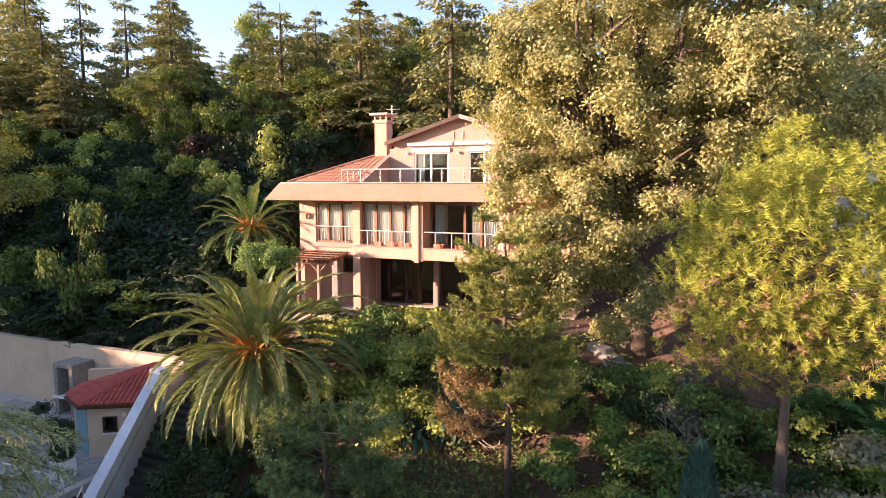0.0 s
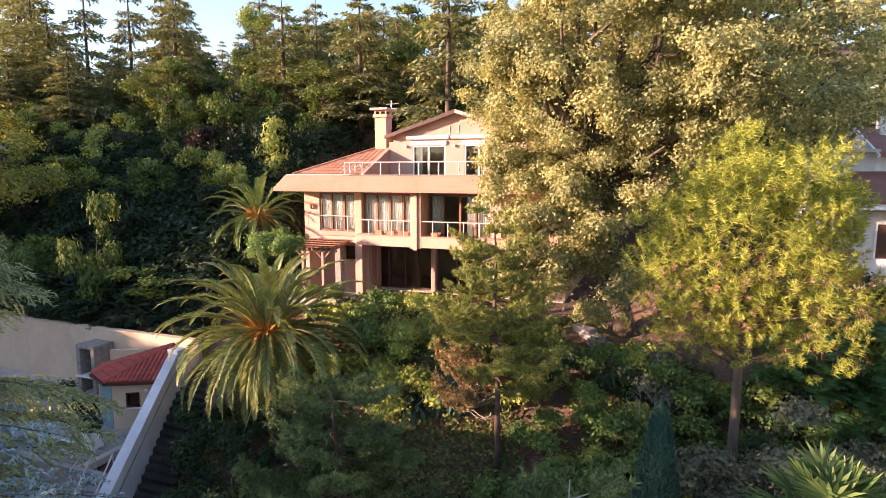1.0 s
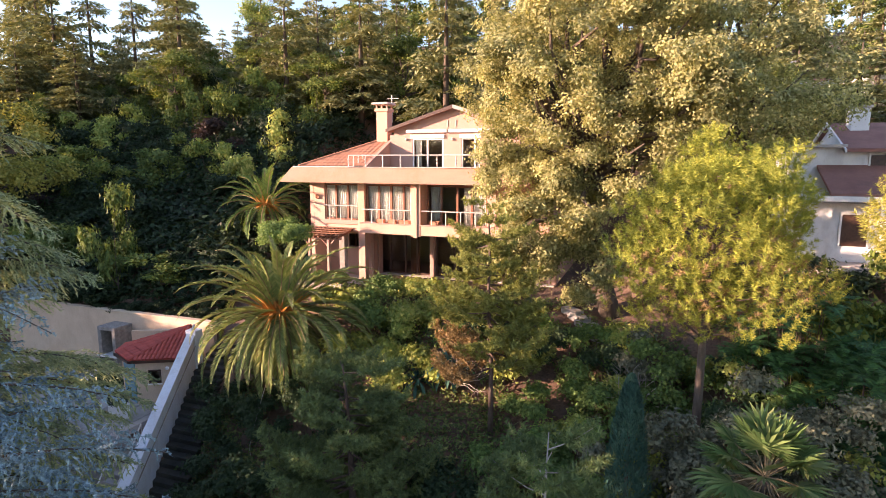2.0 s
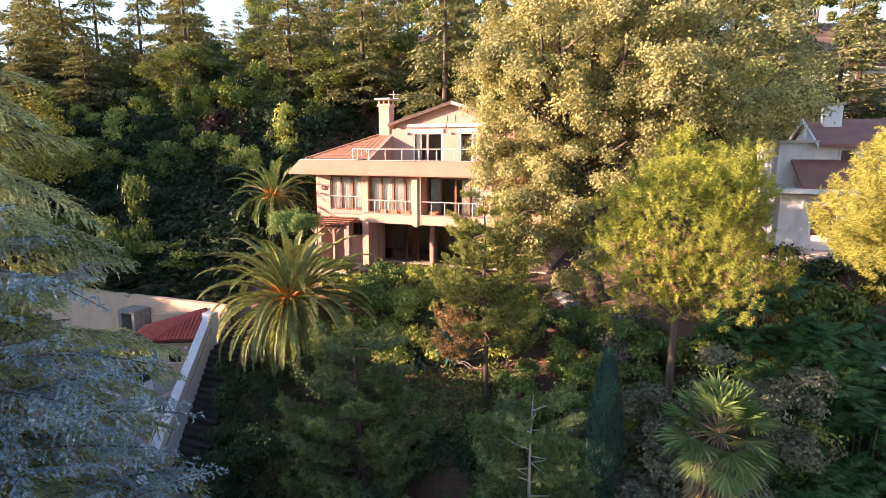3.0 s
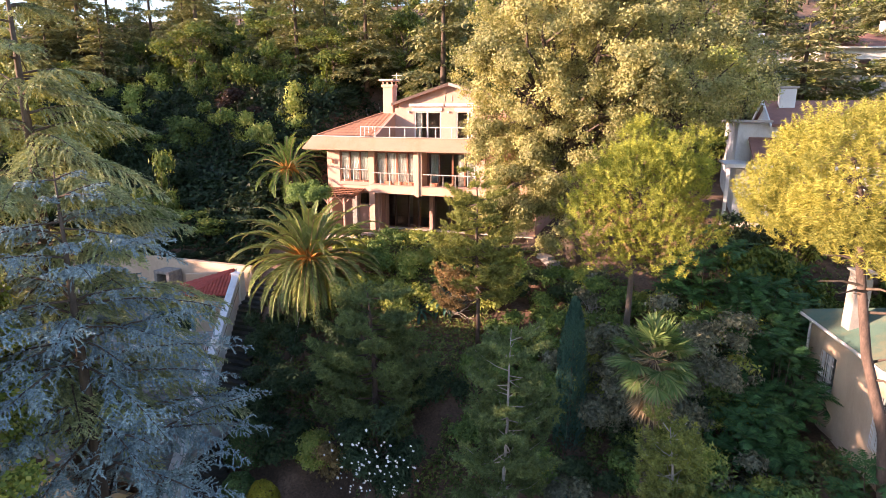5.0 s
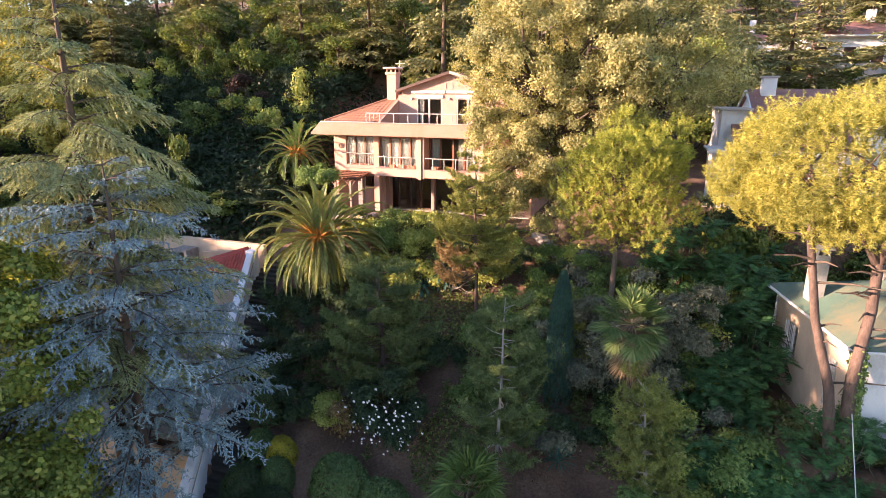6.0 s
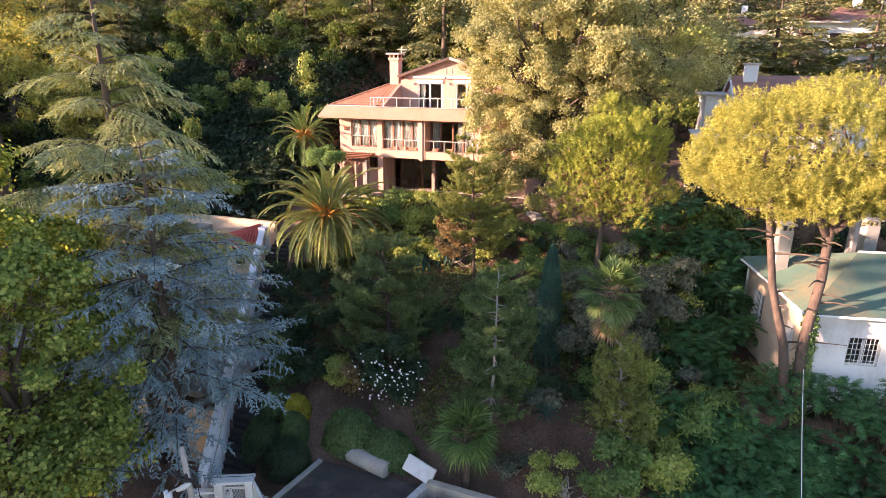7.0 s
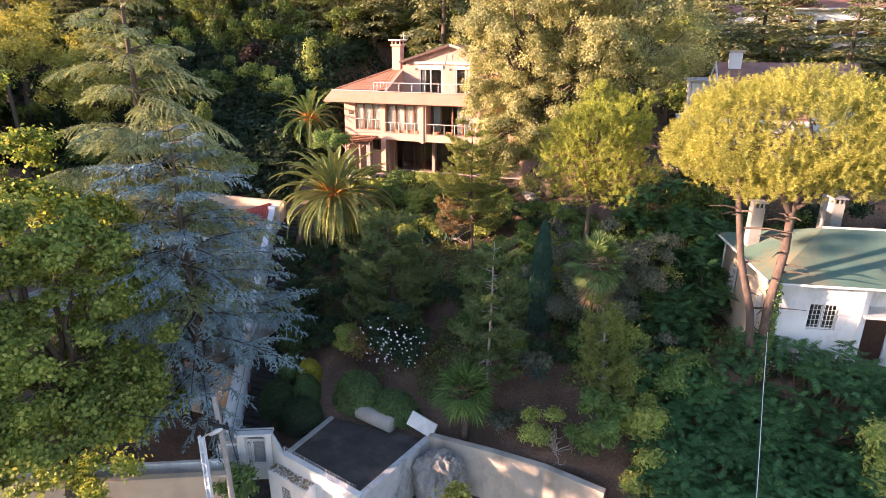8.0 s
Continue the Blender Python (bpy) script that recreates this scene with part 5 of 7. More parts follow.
# ---- neighbour's hut and terraces ----
def hut():
    ob = thing("garden_hut", "small cream garden hut with a red tiled roof", "hut", (-9.6, -11.4, -4.5))
    m = Matrix.Translation((-9.66, -11.3, -4.5)) @ Matrix.Rotation(radians(28), 4, "Z")
    loc = lambda s: (setattr(s, "v", [tuple(m @ Vector(v)) for v in s.v]), s)[1]
    P = lambda nm, s, mt="cream", lb="": part(nm, loc(s), M[mt], ob, lb)
    # walls: door on the chamfered corner, window to the front
    P("front_wall", holed(-0.55, 1.3, -1.1, -0.9, 0, 2.15, 0.0, 0.55, 1.05, 1.7))
    P("side_wall", box(1.1, 1.3, -0.9, 1.2, 0, 2.3))
    P("back_wall", box(-1.5, 1.3, 1.2, 1.4, 0, 2.9))
    P("side_wall", box(-1.5, -1.3, -0.1, 1.2, 0, 2.2))
    P("corner_wall", Shape().prism([(-1.5, -0.1), (-0.55, -1.1), (-0.42, -0.98), (-1.36, 0.04)], "z", 2.0, 2.15))
    P("door", Shape().prism([(-1.42, -0.16), (-0.62, -1.0), (-0.58, -0.96), (-1.38, -0.12)], "z", 0.02, 2.0), "bluedoor", "faded blue-grey door")
    P("window_frame", Shape().box(0.0, 0.06, -1.12, -0.95, 1.05, 1.7).box(0.49, 0.55, -1.12, -0.95, 1.05, 1.7).box(0.06, 0.49, -1.12, -0.95, 1.05, 1.11).box(0.06, 0.49, -1.12, -0.95, 1.64, 1.7), "dark_frame")
    P("pane", box(0.06, 0.49, -1.02, -1.0, 1.11, 1.64), "glass")
    P("sill", box(-0.04, 0.59, -1.16, -1.0, 0.99, 1.05), "white")
    P("wall_lamp", Shape().tube([(0.85, -1.12, 1.75), (0.85, -1.2, 1.78), (0.85, -1.24, 1.78)], [0.05, 0.09, 0.04], 8), "white")
    P("eave_board", Shape().prism([(-1.85, -0.1), (-0.75, -1.4), (1.4, -1.4), (1.4, -1.3), (-0.7, -1.3), (-1.75, -0.05)], "z", 2.12, 2.24), "dark_frame")
    def roof_z(x, y):
        front, chamfer, end = (y + 1.36) / 2.66, ((x + 0.72) * 1.36 + (y + 1.36) * 1.08) / 5.7, (x + 1.8) / 3.16
        k = min(front, chamfer, end)
        return 2.2 + 0.86 * k, (front, chamfer, end).index(k)

    P("roof_deck", Shape().add([(-1.8, 0.0, 2.2), (-0.72, -1.36, 2.2), (1.36, -1.36, 2.2), (1.36, 1.3, 3.06), (-1.8, 1.3, 2.2)], [[1, 2, 3], [0, 1, 3], [0, 3, 4]]), "redtile")
    # barrel tiles: each its own piece, on one shared mesh
    s = Shape()
    n = 6
    arc0 = [(0.085 * math.cos(a), 0.075 * math.sin(a)) for a in np.linspace(0, math.pi, n)]
    arc1 = [(0.105 * math.cos(a), 0.09 * math.sin(a)) for a in np.linspace(0, math.pi, n)]
    s.add([(u, 0.0, v + 0.02) for u, v in arc1] + [(u, 0.42, v) for u, v in arc0], [[i, i + 1, n + i + 1, n + i] for i in range(n - 1)])
    s.add([(u * 0.85, 0.0, v * 0.8) for u, v in arc1] , [list(range(n))])
    me = s.mesh("tile")
    me.materials.append(M["redtile"])
    # each slope: a point on its eave, the way along the eave, the way up in plan, its pitch
    c = math.hypot(1.36, 1.08)
    for face, (ex, ey), (ux, uy), (vx, vy), run in ((0, (-0.72, -1.38), (1, 0), (0, 1), 2.66), (1, (-1.8, -0.02), (1.08 / c, -1.36 / c), (1.36 / c, 1.08 / c), 5.7 / c), (2, (-1.82, 1.3), (0, -1), (1, 0), 3.16)):
        turn = Matrix(((ux, vx, 0, 0), (uy, vy, 0, 0), (0, 0, 1, 0), (0, 0, 0, 1)))
        for i in range(-12, 24):
            for j in range(10):
                u, v = i * 0.185 + 0.09, j * 0.36
                x, y = ex + ux * u + vx * v, ey + uy * u + vy * v
                mx, my = x + vx * 0.2, y + vy * 0.2
                if not (-1.85 < x < 1.4 and -1.4 < y and my < 1.32) or roof_z(mx, my)[1] != face or mx > 1.36:
                    continue
                t = new("tile", me)
                t.parent = ob
                t.matrix_parent_inverse = Matrix.Translation(ob.location).inverted()
                t.matrix_basis = m @ Matrix.Translation((x, y, 2.23 + 0.86 * v / run)) @ turn @ Matrix.Rotation(math.atan2(0.86, run), 4, "X")
    for (p, q) in (((-0.72, -1.36, 2.27), (1.3, 1.22, 3.1)), ((-1.8, 0.0, 2.27), (1.2, 1.28, 3.07))):
        P("hip_ridge", Shape().tube([p, tuple((Vector(p) + Vector(q)) / 2), q], [0.09, 0.085, 0.08], 7), "redtile")
    for (p, q) in (((1.42, -1.42, 2.24), (1.42, 1.32, 3.08)),):
        P("verge_flashing", Shape().tube([p, q], 0.06, 6), "steel")


hut()


def neighbour():
    structure("wall_neighbour", Shape().box(-24, -8.5, -8.75, -8.5, -5, -1.5, 0.02).box(-24, -8.5, -8.8, -8.45, -1.5, -1.42, 0.01), M["cream"], "cream garden wall behind the hut", "wall")
    structure("pavement_2", Shape().box(-24, -8.0, -15.3, -8.75, -4.75, -4.46, 0.02), M["slab"], "stone paved patio beside the hut", "patio")
    ob = thing("patio_paving", "large pale paving slabs on the neighbour's patio", "paving", (-12, -13, -4.46), kind="structure")
    me = box(-0.56, 0.56, -0.56, 0.56, -0.02, 0.025, 0.012).mesh("tile")
    me.materials.append(M["paving"])
    for i in range(9):
        for j in range(5):
            t = new("tile", me)
            t.parent = ob
            t.matrix_parent_inverse = Matrix.Translation(ob.location).inverted()
            t.matrix_basis = pose(-8.9 - 1.18 * i + 0.02 * math.sin(i * 7 + j * 3), -14.6 + 1.18 * j, -4.45, 0, 0, 1.5 * math.sin(3 * i + j))
    structure("wall_patio", Shape().box(-22, -6.3, -15.5, -15.25, -6.9, -4.4, 0.02), M["paving"], "stone faced wall below the patio", "wall")
    structure("pavement_3", Shape().box(-22, -3.4, -21.9, -15.5, -6.9, -6.56, 0.02), M["paving"], "pale stone lower terrace", "terrace")
    rl = rail("patio_railing", "thin metal railing at the patio's edge", [(-12, -15.2), (-8.0, -15.2), (-7.3, -16.2)], -4.4, -3.55, [(-12, -15.2), (-10.6, -15.2), (-9.3, -15.2), (-8.0, -15.2), (-7.3, -16.2)], False, (-3.95,))
    for x, y in ((-9.6, -16.6), (-12.4, -16.9), (-7.4, -17.5)):
        pl = thing("planter_trough", "dark stone planter trough on the lower terrace", "planter", (x, y, -6.56), "troughs")
        part("trough", Shape().box(x - 0.6, x + 0.6, y - 0.22, y + 0.22, -6.56, -6.1, 0.03).box(x - 0.52, x + 0.52, y - 0.15, y + 0.15, -6.1, -6.08), M["concrete"], pl)
    ld = thing("pool_ladder", "bent metal handrails of a pool ladder", "ladder", (-10.5, -18.2, -6.56))
    for x in (-10.8, -10.3):
        part("handrail", Shape().tube([(x, -18.0, -6.56), (x, -18.0, -5.95), (x, -18.15, -5.75), (x, -18.35, -5.75), (x, -18.5, -5.95), (x, -18.5, -6.7)], 0.025, 6), M["steel"], ld)
    st = thing("stairs_2", "pale stone steps down to the lower terrace", "stairs", (-7.0, -16.0, -6.5), kind="structure")
    for i in range(11):
        y = -15.3 - 0.29 * i
        x = float(wall_x(y)) - 0.25
        part("step", box(x - 1.1, x, y - 0.3, y, -6.9, -4.6 - 0.18 * i, 0.015), M["paving"], st)
    for dx in (0.35, 1.25):
        pts = [(float(wall_x(y)) - dx, y) for y in (-15.2, -18.4)]
        hr = thing("stair_railing", "thin pale metal stair railing", "railing", (pts[0][0], pts[0][1], -4.5))
        part("top_bar", Shape().tube([(*pts[0], -3.65), (*pts[1], -5.65)], 0.028, 6), M["steel"], hr)
        for u in (0.0, 0.33, 0.67, 1.0):
            x, y, z = (pts[0][0] + (pts[1][0] - pts[0][0]) * u, pts[0][1] + (pts[1][1] - pts[0][1]) * u, -4.6 - 2.0 * u)
            part("post", Shape().tube([(x, y, z), (x, y, z + 0.95)], 0.02, 5), M["steel"], hr)
    bb = thing("barbecue", "dark stone garden oven against the cream wall", "barbecue", (-14.6, -9.4, -4.46))
    part("body", Shape().box(-15.2, -14.95, -9.9, -8.8, -4.46, -2.2, 0.02).box(-14.2, -13.95, -9.9, -8.8, -4.46, -2.2, 0.02).box(-15.2, -13.95, -9.9, -8.8, -2.2, -2.0, 0.02).box(-14.95, -14.2, -9.0, -8.8, -4.46, -2.2), M["stonewall"], bb)
    part("shelf", box(-15.25, -13.9, -10.0, -9.0, -3.62, -3.54, 0.01), M["white"], bb)
    # lower walls facing the street
    structure("wall_terrace", Shape().box(-14, -2.75, -22.05, -21.85, -10.4, -7.3, 0.02), M["cream"], "peach stuccoed terrace wall behind the cedar", "wall")
    turn = Matrix.Translation((0.36, -27.02, 0)) @ Matrix.Rotation(-2.7053, 4, "Z")
    ws = Shape().box(0, 11, -0.12, 0.12, -11.3, -8.9, 0.02).box(0, 11, -0.17, 0.17, -8.9, -8.8, 0.01)
    ws.v = [tuple(turn @ Vector(v)) for v in ws.v]
    structure("wall_street", ws, M["cream"], "peach stuccoed street wall", "wall")
    ws = Shape().box(0.2, 11, -0.95, -0.75, -11.3, -8.75, 0.02)
    ws.v = [tuple(turn @ Vector(v)) for v in ws.v]
    structure("wall_street_inner", ws, M["white_old"], "low pale inner wall behind the street wall", "wall")


neighbour()


def street_lamp():
    ob = thing("street_lamp", "street lamp on a bluish lattice pole by the street wall", "street lamp", (1.7, -29.4, -10.9))
    s = Shape()
    for dx in (-0.09, 0.09):
        s.box(1.7 + dx - 0.03, 1.7 + dx + 0.03, -29.46, -29.34, -11, -4.9)
    part("pole", s, M["wall_blue"], ob)
    z = -10.6
    while z < -5:
        part("rung", box(1.62, 1.78, -29.44, -29.36, z, z + 0.12), M["wall_blue"], ob)
        z += 0.55
    part("arm", Shape().tube([(1.7, -29.4, -5.0), (2.0, -29.4, -4.75), (2.2, -29.4, -4.62)], 0.03, 6), M["steel"], ob)
    bm = bmesh.new()
    bmesh.ops.create_uvsphere(bm, u_segments=16, v_segments=10, radius=1)
    bmesh.ops.transform(bm, matrix=Matrix.Translation((2.45, -29.4, -4.5)) @ Euler((0, radians(-35), 0)).to_matrix().to_4x4() @ Matrix.Diagonal((0.42, 0.14, 0.09, 1)), verts=bm.verts)
    me = bpy.data.meshes.new("lamp_head")
    bm.to_mesh(me)
    bm.free()
    link("lamp_head", me, M["white"], ob, smooth=True)
    ob = thing("wooden_pole", "weathered wooden utility pole by the gate", "utility pole", (3.0, -29.5, -10.9))
    part("pole", Shape().tube([(3.05, -29.6, -11), (2.85, -29.45, -8), (2.65, -29.3, -5.5), (2.42, -29.25, -3.1)], [0.13, 0.115, 0.1, 0.085], 8), M["palebark"], ob, smooth=True)
    part("crossarm", box(2.1, 3.0, -29.4, -29.3, -4.3, -4.18, 0.01), M["iron"], ob)
    for x in (2.15, 2.55, 2.95):
        part("insulator", Shape().tube([(x, -29.35, -4.18), (x, -29.35, -4.08), (x, -29.35, -4.0)], [0.05, 0.06, 0.03], 7), M["iron"], ob)
    for i, (p0, p1) in enumerate((((2.95, -29.35, -4.05), (9.5, -34.5, -8.2)), ((2.55, -29.35, -4.05), (-9.0, -33.0, -2.6)), ((2.75, -29.3, -6.2), (-0.6, -27.4, -5.9)))):
        p0, p1 = Vector(p0), Vector(p1)
        w = thing("cable", "thin black cable strung from the utility pole", "cable", p0)
        part("wire", Shape().tube([p0.lerp(p1, u / 6) - Vector((0, 0, 0.35 * math.sin(math.pi * u / 6))) for u in range(7)], 0.016, 4), M["iron"], w)
    pt = thing("planter", "white pot with a leafy green plant by the garden gate", "planter", (0.75, -26.7, -10.9))
    part("pot", Shape().tube([(0.75, -26.7, -10.9), (0.75, -26.7, -10.6), (0.75, -26.7, -10.2), (0.75, -26.7, -10.15)], [0.24, 0.3, 0.34, 0.36], 12), M["white_old"], pt)
    rr = rnd(452)
    c, d = clump_points(rr, (0.7, -26.75, -9.5), (0.7, 0.65, 0.7), 46, hollow=0.3)
    leaf_cloud("plant", rr, c, d, 40, 0.28, L["mid"], pt, 0.4, slim=0.22)


street_lamp()

# ---- the white house with the green roof ----
def green_house():
    ob = thing("bungalow", "white bungalow with a green bitumen hipped roof", "house", (26, -11, -4.6))
    P = lambda nm, s, m="white_old", lb="", pa=None: part(nm, s, M[m], pa or ob, lb)
    A = Vector((22.3, -16.8, 0))       # street corner
    dl = Vector((-1.2, 6.1, 0)).normalized()    # along the side wall
    dr = Vector((6.1, 1.2, 0)).normalized()     # along the front wall
    m = Matrix(((dr.x, dl.x, 0, A.x), (dr.y, dl.y, 0, A.y), (0, 0, 1, -4.6), (0, 0, 0, 1)))

    def Q(s):
        s.v = [tuple(m @ Vector(v)) for v in s.v]
        return s

    H, W, Dp = 4.3, 3.9, 6.6
    # front wall with window opening, then a set-back porch
    P("front_wall", Q(holed(0, W, 0, 0.25, -0.6, H, 1.55, 2.75, 2.1, 3.3)), "white_old")
    P("side_wall", Q(Shape().box(0, 0.25, 0.25, 1.1, -0.6, H).box(0, 0.25, 1.7, 4.4, -0.6, H).box(0, 0.25, 5.6, Dp, -0.6, H).box(0, 0.25, 4.4, 5.6, -0.6, 1.6).box(0, 0.25, 4.4, 5.6, 3.2, H).box(0, 0.25, 1.1, 1.7, 3.2, H).box(0, 0.25, 1.1, 1.7, -0.6, 1.2)), "cream")
    P("back_wall", Q(box(0, 11, Dp, Dp + 0.25, -0.6, H)))
    P("porch_wall", Q(Shape().box(W - 0.25, W, 0.25, 1.0, -0.6, H).box(W + 0.0, W + 0.5, 1.0, 1.25, -0.6, H).box(W + 1.6, 11, 1.0, 1.25, -0.6, H).box(W + 0.5, W + 1.6, 1.0, 1.25, 2.5, H)))
    P("inner_wall", Q(Shape().box(0.3, 10.9, 2.4, 2.5, -0.5, H)), "inside")
    P("floor", Q(box(0.3, 10.9, 0.3, Dp, -0.7, -0.1)), "inside_floor")
    # windows with white bars
    def barred(x0, x1, z0, z1, side):
        w = part("window", Q(Shape().box(x0, x1, 0.14, 0.17, z0, z1) if not side else Shape().box(0.14, 0.17, x0, x1, z0, z1)), M["glass"], ob, "barred window")
        fr, g = Shape(), Shape()
        for a, b, c, d in ((x0, x0 + 0.06, z0, z1), (x1 - 0.06, x1, z0, z1), (x0, x1, z0, z0 + 0.06), (x0, x1, z1 - 0.06, z1), ((x0 + x1) / 2 - 0.03, (x0 + x1) / 2 + 0.03, z0, z1)):
            fr.box(a, b, 0.08, 0.14, c, d) if not side else fr.box(0.08, 0.14, a, b, c, d)
        nb = 8
        for i in range(1, nb):
            q = x0 + (x1 - x0) * i / nb
            g.tube([(q, -0.04, z0), (q, -0.04, z1)] if not side else [(-0.04, q, z0), (-0.04, q, z1)], 0.014, 4)
        for i in range(1, 5):
            q = z0 + (z1 - z0) * i / 5
            g.tube([(x0, -0.04, q), (x1, -0.04, q)] if not side else [(-0.04, x0, q), (-0.04, x1, q)], 0.014, 4)
        P("frame", Q(fr), "white", "", w)
        P("bars", Q(g), "white", "white window bars", w)

    barred(1.55, 2.75, 2.1, 3.3, False)
    barred(4.4, 5.6, 1.6, 3.2, True)
    barred(1.1, 1.7, 1.2, 3.2, True)
    P("door", Q(box(W + 0.5, W + 1.6, 1.08, 1.14, -0.1, 2.5)), "dark_frame", "dark glazed porch door")
    g = Shape()
    for i in range(9):
        g.tube([(W + 0.02 + 0.05 * i, 0.4 + 0.06 * i, -0.1), (W + 0.02 + 0.05 * i, 0.4 + 0.06 * i, 2.6)], 0.014, 4)
    P("porch_grille", Q(g), "white")
    P("porch_roof", Q(box(W - 0.2, 11, -0.3, 1.3, 2.85, 2.95, 0.01)), "white")
    # roof
    e = 0.35
    z0, zr = H + 0.02, H + 1.55
    x0, x1, y0, y1 = -e, 11.3, -e, Dp + e + 0.2
    h = (y1 - y0) / 2
    P("roof", Q(Shape().add([(x0, y0, z0), (x1, y0, z0), (x1, y1, z0), (x0, y1, z0), (x0 + h * 0.9, y0 + h, zr), (x1 - h, y0 + h, zr), (x0, y0, z0 - 0.1), (x1, y0, z0 - 0.1), (x1, y1, z0 - 0.1), (x0, y1, z0 - 0.1)], [[0, 1, 5, 4], [1, 2, 5], [2, 3, 4, 5], [3, 0, 4], [0, 1, 7, 6], [1, 2, 8, 7], [2, 3, 9, 8], [3, 0, 6, 9], [6, 7, 8, 9]])), "greenroof", "patched green bitumen roof sheet")
    P("roof_ridge", Q(Shape().tube([(x0 + h * 0.9, y0 + h, zr + 0.02), (x1 - h, y0 + h, zr + 0.02)], 0.06, 6)), "white_old")
    P("gutter", Q(Shape().tube([(x0, y0 - 0.05, z0 - 0.06), (x1, y0 - 0.05, z0 - 0.06)], 0.06, 6)), "white")
    P("gutter", Q(Shape().tube([(x0 - 0.05, y0, z0 - 0.06), (x0 - 0.05, y1, z0 - 0.06)], 0.06, 6)), "white")
    P("down_pipe", Q(Shape().tube([(W - 0.3, -0.08, z0 - 0.1), (W - 0.3, -0.08, -0.4)], 0.045, 6)), "white")
    P("down_pipe", Q(Shape().tube([(-0.08, Dp, z0 - 0.1), (-0.08, Dp, -0.4)], 0.045, 6)), "white")
    for x, y, zb, zt in ((0.35, 4.4, 4.3, 6.5), (4.5, 5.6, 4.9, 6.6), (5.6, 8.6, 3.0, 6.7)):
        ch = P("chimney", Q(box(x - 0.28, x + 0.28, y - 0.28, y + 0.28, zb, zt, 0.02)), "concrete", "grey rendered chimney")
        for a in (-0.24, 0.0, 0.18):
            P("chimney_leg", Q(box(x + a - 0.03, x + a + 0.05, y - 0.28, y + 0.26, zt, zt + 0.22)), "concrete", "", ch)
        P("chimney_cap", Q(box(x - 0.36, x + 0.36, y - 0.36, y + 0.36, zt + 0.22, zt + 0.3, 0.02)), "concrete", "", ch)


green_house()

# ---- near trees ----
palm("date_palm", "large feather palm with arching fronds and an orange crown base", (-3.2, -10.4, gz(-3.2, -10.4)), -0.05, 4.4, 1, L["palm"], 112, 130, 0.36, 0.42)
palm("date_palm", "feather palm rising behind the villa's side wall", (-9.9, -2.3, gz(-9.9, -2.3)), 3.95, 3.1, 2, L["mid"], 46, 56, 0.25)
broadleaf("oak_tree", "tall old oak with olive-gold foliage beside the villa", (10.6, -4.4, gz(10.6, -4.4)), (9.3, -4.6, 9.4), (5.0, 4.6, 8.2), 3, L["oak"], 520, 230, 0.115, 0.66, 0.42, hollow=0.6, limb_n=60, lump=0.24, each=7, even=True, extra=(((7.3, -6.3, 3.6), (2.1, 1.9, 2.8), 120), ((6.2, -5.8, 5.8), (1.5, 1.6, 2.0), 70), ((9.0, -6.5, 2.2), (2.0, 1.7, 1.8), 80), ((9.4, -7.0, 5.2), (2.2, 1.6, 2.2), 80), ((12.3, -7.6, 9.6), (2.6, 2.4, 4.6), 190), ((8.0, -7.4, 11.0), (2.6, 1.8, 4.0), 130)))
broadleaf("oak_tree", "tall oak with pale gold foliage behind the villa's corner", (15.2, -2.5, gz(15.2, -2.5)), (14.8, -2.8, 10.6), (4.6, 4.4, 7.0), 33, L["oak"], 300, 210, 0.115, 0.85, 0.4, hollow=0.5, limb_n=26, lump=0.22, each=7)
pine("pine_tree", "rounded pine with sunny yellow-green needles", (13.6, -13.2, gz(13.6, -13.2)), (13.9, -12.6, 4.15), (2.75, 2.8, 3.2), 4, L["pine_g"], 3400, 52, 0.13, 0.0115, 0.15, 0.6, M["bark"], 70, up=1.1, under=0.95, lump=0.3)
whorl_pine("pine_tree", "slender open pine with a brown dry patch before the garden room", (6.9, -11.5, gz(6.9, -11.5)), 5.2 - gz(6.9, -11.5), 2.9, 5, L["pine"], 13, 6, 0.3, 0.02, 32, 0.14, 0.023, 0.1, M["pinebark"], (-0.5, 0.8), 0.6, ((5.3, -11.2, -0.7), (1.7, 2.2, 1.2)), 0.2)
whorl_pine("pine_tree", "broad dark pine low on the slope", (3.9, -16.6, gz(3.9, -16.6)), 0.6 - gz(3.9, -16.6), 3.3, 6, L["pine_d"], 11, 7, 0.2, 0.1, 34, 0.15, 0.024, 0.14, None, (-0.3, 0.0), 0.55, None, 0.18)
whorl_pine("pine_tree", "young open pine with a pale straight stem", (10.2, -19.6, gz(10.2, -19.6)), 0.9 - gz(10.2, -19.6), 2.3, 7, L["pine_d"], 10, 6, 0.28, 0.2, 34, 0.15, 0.024, 0.075, M["palebark"], (0.1, 0.15), 0.62, None, 0.15)
whorl_pine("pine_tree", "small pine on the lower slope", (16.1, -20.9, gz(16.1, -20.9)), -1.4 - gz(16.1, -20.9), 1.3, 8, L["pine"], 9, 7, 0.46, 0.25, 32, 0.14, 0.023, 0.08, M["palebark"], (-0.8, 1.0), 0.55, None, 0.18)


